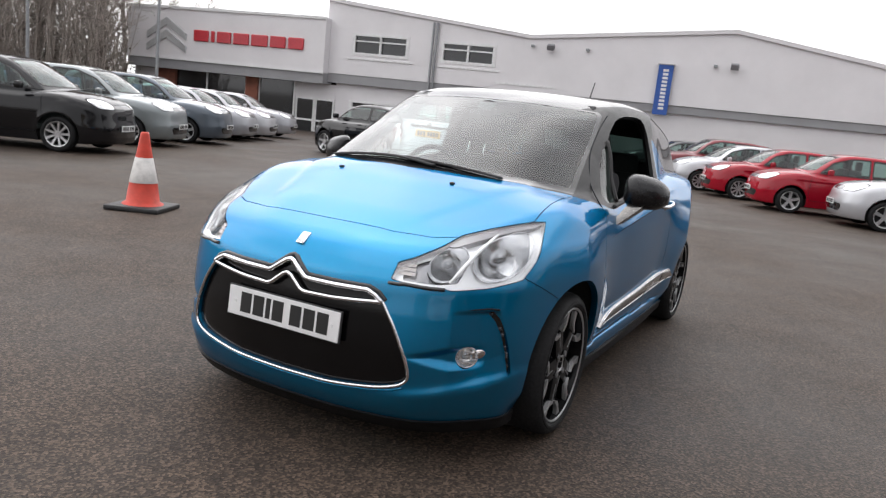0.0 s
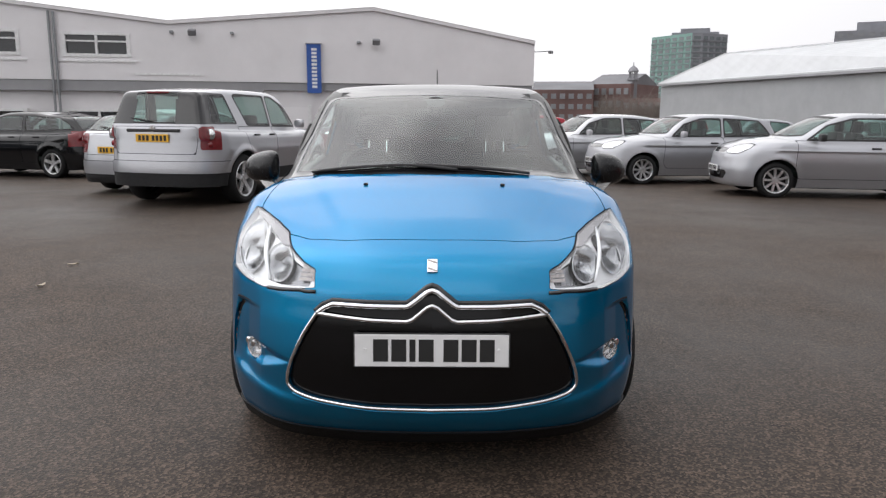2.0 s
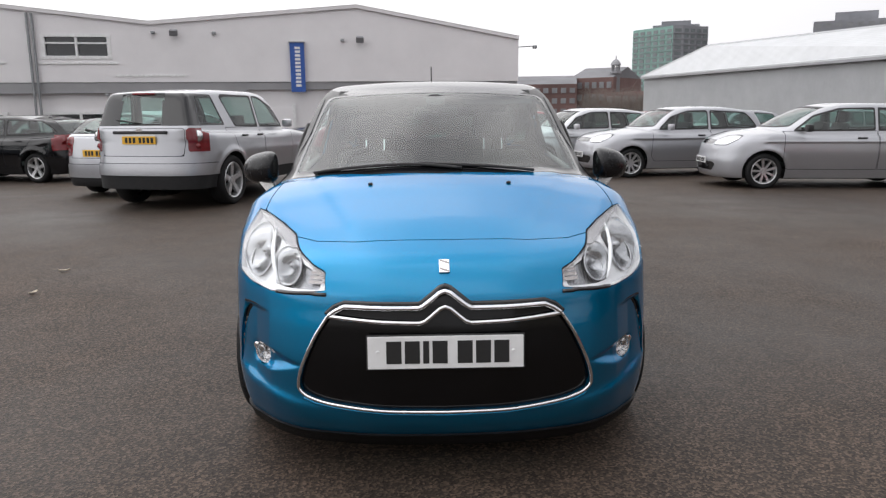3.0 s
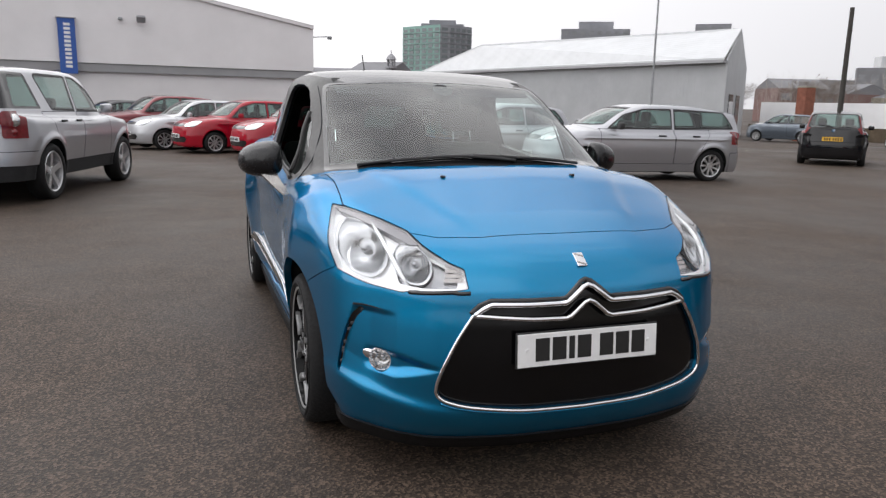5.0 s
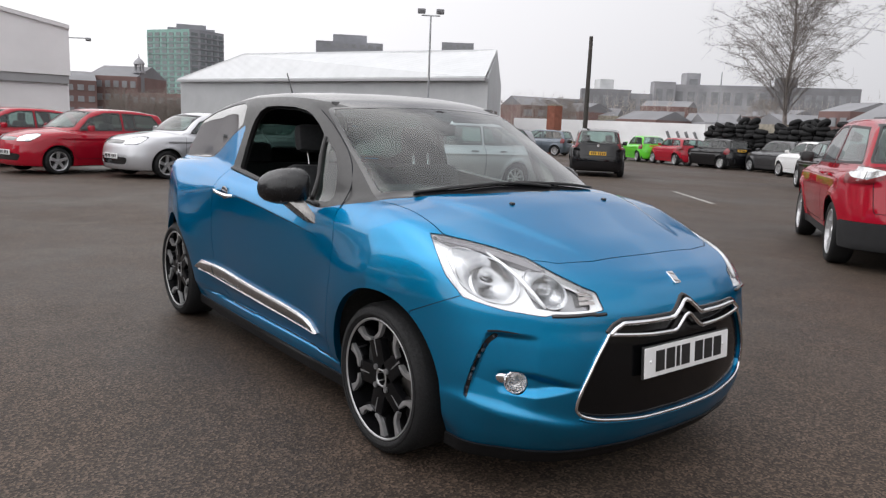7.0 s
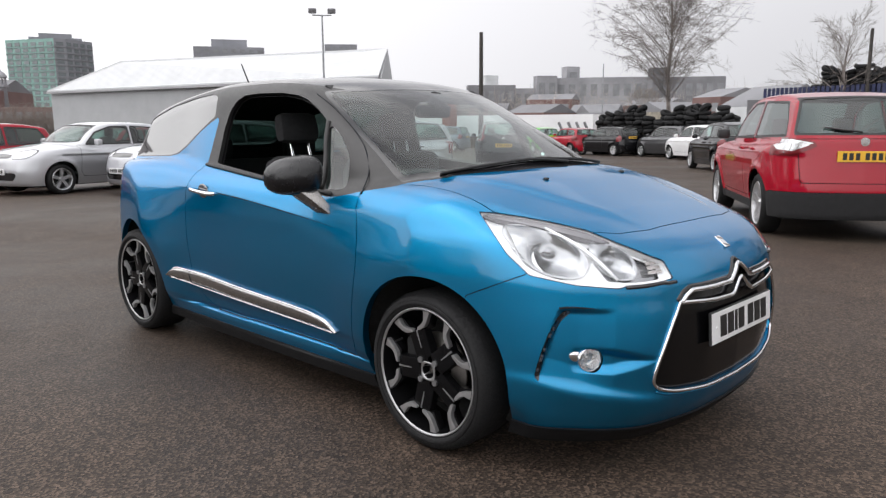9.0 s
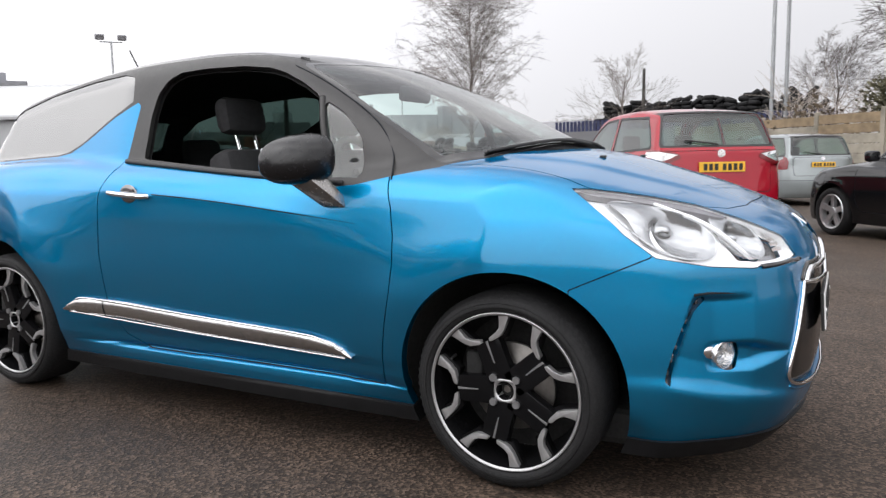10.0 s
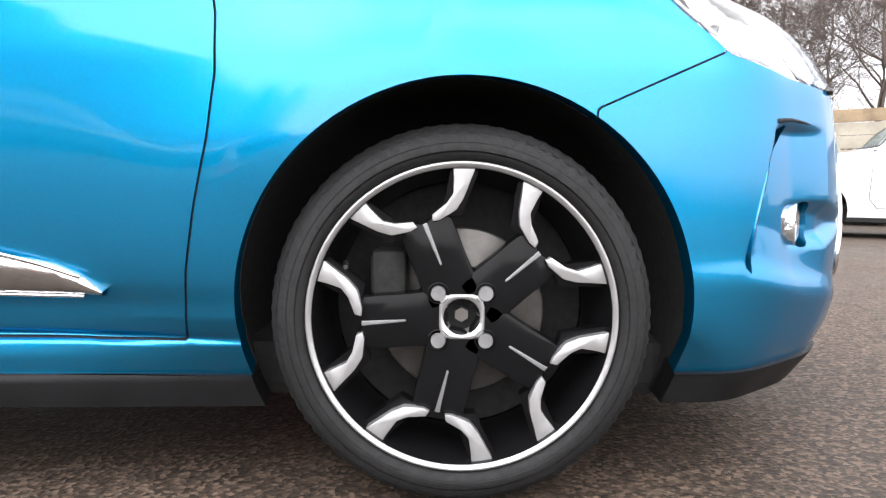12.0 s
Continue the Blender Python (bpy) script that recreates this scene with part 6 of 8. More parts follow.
# concrete grey lifted as well, haze included in its colour
M_TOWERGREY = plain("dark_tower_concrete", (0.23, 0.235, 0.255), .8, 0, 0, .1, .2)
M_FARWINDOW = plain("far_window_glass", (0.13, 0.15, 0.155), .2, 0, .3, .5, .3)
# glass coloured near the wall greys, with the distance haze painted in
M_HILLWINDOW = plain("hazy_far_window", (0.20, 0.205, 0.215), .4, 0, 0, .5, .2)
M_WHITEWALL = plain("white_far_wall", (0.80, 0.80, 0.81), .6, 0, 0, .3, .10)
M_LINE = plain("worn_white_line_paint", (0.30, 0.29, 0.27), .8, 0, 0, 9, .5)
M_BLUEFENCE = plain("dark_blue_fence_paint", (0.020, 0.026, 0.075), .6, 0, 0, 4, .3)
M_PURLIN = plain("brown_undergrowth", (0.10, 0.075, 0.05), .95, 0, 0, 2, .4)

WALL_AT = Matrix.Translation((-21.84, 27.45, -.65)) @ Matrix.Rotation(.163, 4, "Z") @ Matrix.Diagonal((.944, .944, .932, 1))


def slab(bm, x0, x1, y0, y1, z0, z1):
    box(bm, ((x0 + x1) / 2, (y0 + y1) / 2, (z0 + z1) / 2), (x1 - x0, y1 - y0, z1 - z0))


def showroom():
    """The white dealership: x runs along its front, y into it, z from its foot."""
    b = empty("dealership_building", "long white metal-clad showroom and warehouse with two gables", "building")
    H = .58
    roofline = [(-12.0, 5.35 + H), (-6.0, 6.05 + H), (.3, 6.55 + H), (11.15, 5.38 + H), (20.3, 6.22 + H), (28.1, 4.86 + H)]
    # upper wall above the ledge, in one sheet with its openings cut out
    band = 2.86 + H
    opens = [(1.9, 4.85, 3.97 + H, 4.92 + H), (6.75, 9.4, 3.95 + H, 4.86 + H)]
    bm = bmesh.new()
    xs = sorted({.3, 11.15, 20.3, 28.1, *[o[0] for o in opens], *[o[1] for o in opens]})

    def top_at(x):
        for (a, za), (c, zc) in zip(roofline[:-1], roofline[1:]):
            if a <= x <= c:
                return za + (zc - za) * (x - a) / (c - a)

    def wall_prism(x0, x1, z0, z1=None):
        q = [(x0, z0), (x1, z0), (x1, z1 if z1 else top_at(x1)), (x0, z1 if z1 else top_at(x0))]
        fr = [bm.verts.new((x, 0, z)) for x, z in q]
        bk = [bm.verts.new((x, .25, z)) for x, z in q]
        bm.faces.new(fr)
        bm.faces.new(bk[::-1])
        for i in range(4):
            bm.faces.new((fr[i], bk[i], bk[(i + 1) % 4], fr[(i + 1) % 4]))
    for x0, x1 in zip(xs[:-1], xs[1:]):
        o = [q for q in opens if q[0] <= x0 and x1 <= q[1]]
        if o:
            wall_prism(x0, x1, band, o[0][2])
            wall_prism(x0, x1, o[0][3])
        else:
            wall_prism(x0, x1, band)
    bmesh.ops.remove_doubles(bm, verts=bm.verts, dist=.001)
    upper = part("upper_wall", bm, M_WALL, b, "white sheet-metal upper wall")
    bm = bmesh.new()
    slab(bm, .9, 15.2, .30, .55, 0, band - .45)
    slab(bm, 15.2, 28.0, .22, .50, 0, band - .32)
    part("lower_wall", bm, M_WALL2, b, "white rendered lower wall")
    bm = bmesh.new()
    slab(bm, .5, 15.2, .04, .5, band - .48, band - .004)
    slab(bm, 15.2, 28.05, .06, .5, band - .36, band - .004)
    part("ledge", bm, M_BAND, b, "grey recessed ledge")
    bm = bmesh.new()
    slab(bm, 28.1 - .25, 28.1, .25, 30, 0, 4.86 + H)
    part("end_wall", bm, M_WALL, b, "white end wall")
    part("step_wall", bmesh_box(.3, .55, .26, 30, 5.0 + H, 6.5 + H), M_WALL, b, "white wall stepping up above the fascia")
    part("showroom_roof", bmesh_box(-12.0, .3, .1, 30, 5.3 + H, 5.5 + H), M_WALL2, b, "flat roof behind the fascia")
    # roof and its flashing
    bm = bmesh.new()
    for (a, za), (c, zc) in zip(roofline[2:-1], roofline[3:]):
        q = [(a, -.10, za), (c, -.10, zc), (c, 30, zc), (a, 30, za)]
        lo = [bm.verts.new((x, y, z - .02)) for x, y, z in q]
        hi = [bm.verts.new((x, y, z + .16)) for x, y, z in q]
        bm.faces.new(hi)
        bm.faces.new(lo[::-1])
        for i in range(4):
            bm.faces.new((lo[i], lo[(i + 1) % 4], hi[(i + 1) % 4], hi[i]))
    part("roof", bm, M_WALL2, b, "shallow double-pitched roof edge")
    # fascia over the showroom
    bm = bmesh.new()
    slab(bm, -12.0, .5, -.55, .1, 2.80 + H, 5.62 + H)
    fascia = part("fascia", bm, M_WALL, b, "white sign fascia")
    bm = bmesh.new()
    slab(bm, -12.05, .55, -.62, -.55, 5.52 + H, 5.66 + H)
    slab(bm, -12.05, .55, -.60, -.55, 2.76 + H, 2.84 + H)
    part("fascia_edge", bm, M_FRAME, b)
    bm = bmesh.new()
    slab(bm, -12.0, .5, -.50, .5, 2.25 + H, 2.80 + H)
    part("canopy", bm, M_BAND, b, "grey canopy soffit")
    for dz in (0, .68):
        bm = bmesh.new()
        for sgn in (1, -1):
            q = [(0, .0), (0, .42), (sgn * 1.30, -.42), (sgn * 1.30, -.78)]
            q = q if sgn > 0 else q
            fr = [bm.verts.new((-9.30 + x, -.66, 3.95 + H + dz + z)) for x, z in q]
            bk = [bm.verts.new((-9.30 + x, -.54, 3.95 + H + dz + z)) for x, z in q]
            bm.faces.new(fr)
            for i in range(4):
                bm.faces.new((fr[i], bk[i], bk[(i + 1) % 4], fr[(i + 1) % 4]))
        part("sign_emblem", bm, M_SIGNSILVER, b, "silver chevron-shaped sign")
    x = -7.55
    for wd in (1.05, .32, .98, 1.05, 1.10, 1.02, 1.02):
        bm = bmesh.new()
        box(bm, (x + wd / 2, -.60, 4.17 + H), (wd - .10, .10, .60), .04)
        part("sign_bar", bm, M_SIGNRED, b, "red raised sign bar")
        x += wd + .06
    # showroom glazing, brick piers, entrance
    bm = bmesh.new()
    slab(bm, -12.0, .9, 4.6, 4.8, 0, 2.9 + H)
    slab(bm, -12.0, .9, .4, 4.8, -.02, .02)
    part("showroom_back", bm, M_DARK, b)
    for x0, x1 in ((-9.2, -7.2), (-7.1, -4.6), (-3.75, -1.55)):
        bm = bmesh.new()
        slab(bm, x0, x1, .30, .34, .05, 2.25 + H)
        part("showroom_window", bm, M_DARKGLASS, b, "dark showroom window")
    for x0 in (-7.2, -1.6, -4.65, -3.8):
        bm = bmesh.new()
        slab(bm, x0, x0 + .09, .24, .38, 0, 2.25 + H)
        part("mullion", bm, M_FRAME, b)
    for x0, x1 in ((-10.6, -9.2), (-4.55, -3.78)):
        bm = bmesh.new()
        slab(bm, x0, x1, .12, .45, 0, 2.25 + H)
        part("brick_pier", bm, M_BRICK, b, "red brick pier")
    bm = bmesh.new()
    slab(bm, -12.0, -10.6, .12, .4, 0, 2.25 + H)
    part("side_panel", bm, M_WALL2, b)
    door = part("entrance", bmesh_box(-1.5, .9, .28, .36, 1.45 + H, 2.25 + H), M_WALL2, b, "white entrance with double doors")
    for x0 in (-1.45, -.28):
        bm = bmesh.new()
        slab(bm, x0 + .08, x0 + 1.06, .32, .34, .08, 1.4 + H)
        part("door_glass", bm, M_DARKGLASS, door)
        for q in ((x0, x0 + .09, 0, 1.45 + H), (x0 + 1.05, x0 + 1.14, 0, 1.45 + H)):
            part("door_stile", bmesh_box(q[0], q[1], .27, .37, q[2], q[3]), M_FRAME, door)
        for z in (0, .80, 1.37 + H):
            part("door_rail", bmesh_box(x0 + .09, x0 + 1.05, .275, .365, z, z + .10), M_FRAME, door)
    # office windows
    for x0, x1, z0, z1 in opens + [(1.9, 4.85, .62 + H, 1.50 + H), (6.6, 9.3, .62 + H, 1.50 + H)]:
        up = z0 > 2.5
        y = .06 if up else .20
        win = part("window", bmesh_box(x0 + .05, x1 - .05, y + .05, y + .08, z0 + .05, z1 - .05), M_DARKGLASS, b, "dark office window with white frame")
        for q in ((x0 - .12, x1 + .12, z1 - .04, z1 + .08), (x0 - .12, x1 + .12, z0 - .08, z0 + .06), (x0 - .10, x0 + .06, z0 + .06, z1 - .04), (x1 - .06, x1 + .10, z0 + .06, z1 - .04), ((x0 + x1) / 2 - .05, (x0 + x1) / 2 + .05, z0 + .06, z1 - .04), (x0 + .06, x1 - .06, z1 - .34, z1 - .27)):
            part("frame", bmesh_box(q[0], q[1], -.03 if up else .12, y + .06, q[2], q[3]), M_FRAME, win)
        if up:
            part("surround", bmesh_box(x0 - .35, x1 + .35, -.045, -.004, z0 - .30, z0 - .22), M_FRAME, win)
    for x0 in (6.22, 6.42):
        bm = bmesh.new()
        cyl(bm, (x0, -.12, 0), (x0, -.12, top_at(x0) - .1), .055, .055, 10)
        part("downpipe", bm, M_STEEL, b, "grey rainwater downpipe", smooth=True)
    # flood lamps and cameras on the wall
    for x, z in ((12.2, 5.0 + H), (20.4, 4.76 + H)):
        bm = bmesh.new()
        box(bm, (x, -.30, z), (.34, .22, .26), .03, Matrix.Rotation(radians(25), 4, "X"))
        cyl(bm, (x, 0, z), (x, -.22, z), .03, .03, 8)
        part("flood_lamp", bm, M_FARDARK, b, "grey wall flood lamp")
    for x, z in ((11.3, 5.02 + H), (13.9, 5.02 + H), (19.6, 4.74 + H), (9.2, 2.3 + H)):
        bm = bmesh.new()
        box(bm, (x, -.10, z), (.16, .20, .12), .02)
        part("alarm_box", bm, M_STEEL, b)
    bm = bmesh.new()
    cyl(bm, (28.1, .3, 4.5 + H), (28.9, .1, 4.55 + H), .025, .025, 8)
    box(bm, (28.95, .1, 4.5 + H), (.22, .16, .16), .04)
    part("camera_arm", bm, M_STEEL, b)
    bm = bmesh.new()
    slab(bm, 9.6, 12.6, -.03, -.006, 3.1 + H, 3.2 + H)
    part("cable_tray", bm, M_FRAME, b)
    sd = part("side_door", bmesh_box(16.0, 17.2, .16, .22, 0, 1.72 + H), M_WALL, b, "pale side door")
    for q in ((15.85, 16.0), (17.2, 17.35)):
        part("frame", bmesh_box(q[0], q[1], .12, .22, 0, 1.85 + H), M_FRAME, sd)
    b.matrix_basis = WALL_AT
    ban = empty("banner", "blue advertising banner hanging on the white wall", "banner")
    part("cloth", bmesh_box(17.2, 17.85, -.20, -.17, 2.38 + H, 4.62 + H), M_BANNER, ban)
    part("bracket", bmesh_box(17.15, 17.9, -.24, .0, 4.62 + H, 4.66 + H), M_STEEL, ban)
    for i in range(11):
        part("letter_bar", bmesh_box(17.42, 17.66, -.206, -.200, 2.62 + H + .17 * i, 2.73 + H + .17 * i), M_FRAME, ban)
    ban.matrix_basis = WALL_AT


def bmesh_box(x0, x1, y0, y1, z0, z1):
    bm = bmesh.new()
    slab(bm, x0, x1, y0, y1, z0, z1)
    return bm


def prism(b, name, quad_low, quad_high, material, label=""):
    bm = bmesh.new()
    lo = [bm.verts.new(p) for p in quad_low]
    hi = [bm.verts.new(p) for p in quad_high]
    bm.faces.new(hi)
    bm.faces.new(lo[::-1])
    n = len(lo)
    for i in range(n):
        bm.faces.new((lo[i], lo[(i + 1) % n], hi[(i + 1) % n], hi[i]))
    return part(name, bm, material, b, label)


def grey_shed():
    b = empty("storage_shed", "grey ribbed steel shed with a pale pitched roof", "shed")
    el, er, rr, rl = Vector((22.0, 72.0, 0)), Vector((30.3, 35.7, 0)), Vector((34.8, 40.1, 0)), Vector((25.2, 64.0, 0))
    fr, fl = er + (rr - er) * 2, el + Vector((10.5, 2.4, 0))
    g, ze, zr = -.7, 4.2, 6.55

    def up(p, z):
        return (p.x, p.y, z)
    prism(b, "side_wall", [up(el, g), up(er, g), up(er + Vector((.15, .05, 0)), g), up(el + Vector((.15, .05, 0)), g)], [up(el, ze), up(er, ze), up(er + Vector((.15, .05, 0)), ze), up(el + Vector((.15, .05, 0)), ze)], M_SHEDWALL, "grey ribbed side wall")
    bm = bmesh.new()
    q = [bm.verts.new(up(er, g)), bm.verts.new(up(fr, g)), bm.verts.new(up(fr, ze)), bm.verts.new(up(rr, zr)), bm.verts.new(up(er, ze))]
    bm.faces.new(q)
    r = bmesh.ops.extrude_face_region(bm, geom=bm.faces[:])
    bmesh.ops.translate(bm, vec=(-.05, .15, 0), verts=[v for v in r["geom"] if isinstance(v, bmesh.types.BMVert)])
    part("gable_wall", bm, M_SHEDWALL, b, "grey gable wall")
    o = Vector((-.35, -.1, 0))
    prism(b, "roof_slope", [up(el + o, ze), up(er + o, ze), up(rr, zr), up(rl, zr)], [up(el + o, ze + .14), up(er + o, ze + .14), up(rr, zr + .14), up(rl, zr + .14)], M_SHEDROOF, "pale sheet roof slope")
    prism(b, "far_roof_slope", [up(rl, zr), up(rr, zr), up(fr, ze), up(fl, ze)], [up(rl, zr + .13), up(rr, zr + .13), up(fr, ze + .13), up(fl, ze + .13)], M_SHEDROOF)
    prism(b, "gutter", [up(el + o * 1.3, ze - .16), up(er + o * 1.3, ze - .16), up(er + o * .5, ze - .16), up(el + o * .5, ze - .16)], [up(el + o * 1.3, ze + .02), up(er + o * 1.3, ze + .02), up(er + o * .5, ze + .02), up(el + o * .5, ze + .02)], M_BAND, "grey gutter")
    bm = bmesh.new()
    run = er - el
    n = 130
    out = Vector((run.y, -run.x, 0)).normalized()
    out = out if out.dot(Vector((-1, -1, 0))) > 0 else -out
    ang = math.atan2(run.y, run.x)
    for i in range(n):
        p = el + run * (i + .5) / n + out * .015
        box(bm, (p.x, p.y, (g + ze) / 2), (.17, .004, ze - g - .1), 0, Matrix.Rotation(ang, 4, "Z"))
    tagged(part("rib_sheet", bm, M_SHEDWALL, b, "upright ribs of the grey wall sheet"), "upright ribs of the grey wall sheet", kind="stuff")
    d = (fr - er).normalized()
    for t in (2.2, 6.5):
        p = er + d * t
        nrm = Vector((d.y, -d.x, 0)) * .04
        prism(b, "shed_door", [up(p + nrm, g), up(p + d * 2.4 + nrm, g), up(p + d * 2.4, g), up(p, g)], [up(p + nrm, 2.2), up(p + d * 2.4 + nrm, 2.2), up(p + d * 2.4, 2.2), up(p, 2.2)], M_DARKGLASS, "dark shed door")


def block(name, label, category, az0, az1, dist0, dist1, z1, material, depth=10.0, rows=0, cols=0, roof=None, z0=-1.0, eye=(-2.2, -2.4), side=None, sill=1.5):
    """A far building between two bearings from the yard, with rows of windows on its near face."""
    b = empty(name, label, category)
    a = Vector((eye[0] + dist0 * math.sin(radians(az0)), eye[1] + dist0 * math.cos(radians(az0)), 0))
    c = Vector((eye[0] + dist1 * math.sin(radians(az1)), eye[1] + dist1 * math.cos(radians(az1)), 0))
    d = (c - a).normalized()
    n = Vector((-d.y, d.x, 0))
    if n.dot(a - Vector((0, 0, 0))) < 0:
        n = -n

    def up(p, z):
        return (p.x, p.y, z)
    prism(b, "wall", [up(a, z0), up(c, z0), up(c + n * depth, z0), up(a + n * depth, z0)], [up(a, z1), up(c, z1), up(c + n * depth, z1), up(a + n * depth, z1)], material)
    if side:
        prism(b, "side_wall", [up(c - n * .05, z0), up(c + d * .3 - n * .05, z0), up(c + d * .3 + n * depth, z0), up(c + n * depth, z0)], [up(c - n * .05, z1), up(c + d * .3 - n * .05, z1), up(c + d * .3 + n * depth, z1), up(c + n * depth, z1)], side)
    if roof:
        h = roof
        bm = bmesh.new()
        q = [up(a, z1), up(c, z1), up(c + n * depth, z1), up(a + n * depth, z1), up(a + n * depth * .5, z1 + h), up(c + n * depth * .5, z1 + h)]
        v = [bm.verts.new(p) for p in q]
        for f in ((0, 1, 5, 4), (2, 3, 4, 5), (0, 4, 3), (1, 2, 5), (0, 3, 2, 1)):
            bm.faces.new([v[i] for i in f])
        part("roof", bm, M_FARDARK, b)
    w = (c - a).length
    for r in range(rows):
        for k in range(cols):
            z = z0 + 1 + (z1 - z0 - 1.2) * (r + .25) / rows
            hh = (z1 - z0 - 1.2) / rows * .5
            s = w * (k + .2) / cols
            ww = w / cols * .6
            p0, p1 = a + d * s - n * .12, a + d * (s + ww) - n * .12
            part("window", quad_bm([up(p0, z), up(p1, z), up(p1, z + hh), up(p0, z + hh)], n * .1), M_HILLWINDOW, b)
    return b


def quad_bm(q, back):
    bm = bmesh.new()
    f = [bm.verts.new(p) for p in q]
    k = [bm.verts.new(Vector(p) + back) for p in q]
    bm.faces.new(f)
    for i in range(4):
        bm.faces.new((f[i], k[i], k[(i + 1) % 4], f[(i + 1) % 4]))
    return bm


def tower():
    """Tall flats: a green front with grey ends, chamfered corners, storey bands, and a stepped plant room."""
    t = empty("tower_block", "tall tower block with green cladding and grey ends", "tower")
    eye = Vector((-2.2, -2.4, 0))

    def way(az, d):
        return eye + Vector((d * math.sin(radians(az)), d * math.cos(radians(az)), 0))
    a, b, c, e = way(15.95, 262), way(18.75, 250), way(19.45, 251), way(21.1, 258)
    deep = way(18.5, 290) - way(18.5, 262)
    faces = [(a, b, M_TOWERGREEN, 6, "green clad front"), (b, c, M_TOWERGREY, 1, "narrow grey corner"), (c, e, M_TOWERGREY, 4, "dark grey end wall")]
    top = 26.2
    for p, q, ma, cols, lb in faces:
        d = (q - p).normalized()
        n = Vector((d.y, -d.x, 0))
        n = n if n.dot(eye - p) > 0 else -n
        w = part("facade", quad_bm([(p.x, p.y, -1), (q.x, q.y, -1), (q.x, q.y, top), (p.x, p.y, top)], -n * 4), ma, t, lb)
        ln = (q - p).length
        for r in range(14):
            z = 1.0 + r * (top - 1.6) / 14
            m = p + d * ln / 2 + n * .12
            bm = bmesh.new()
            box(bm, (m.x, m.y, z), (ln, .20, .16), 0, Matrix.Rotation(math.atan2(d.y, d.x), 4, "Z"))
            part("storey_band", bm, M_TOWERGREY if ma is M_TOWERGREEN else M_FARDARK, w)
            for k in range(cols):
                s0, s1 = p + d * ln * (k + .18) / cols + n * .1, p + d * ln * (k + .82) / cols + n * .1
                part("window", quad_bm([(s0.x, s0.y, z + .45), (s1.x, s1.y, z + .45), (s1.x, s1.y, z + 1.45), (s0.x, s0.y, z + 1.45)], -n * .09), M_FARWINDOW, w)
    prism(t, "core", [(*(p + Vector((0, 0, 0))).xy, -1) for p in (a + deep * .05, b + deep * .05, c + deep * .05, e + deep * .05, e + deep, a + deep)], [(*p.xy, top - .1) for p in (a + deep * .05, b + deep * .05, c + deep * .05, e + deep * .05, e + deep, a + deep)], M_TOWERGREY)
    for a0, a1, z1 in ((17.3, 20.5, 27.6), (17.9, 19.9, 28.8)):
        p, q = way(a0, 262), way(a1, 262)
        prism(t, "plant_room", [(*v.xy, top - .2) for v in (p, q, q + deep * .6, p + deep * .6)], [(*v.xy, z1) for v in (p, q, q + deep * .6, p + deep * .6)], M_TOWERGREY)


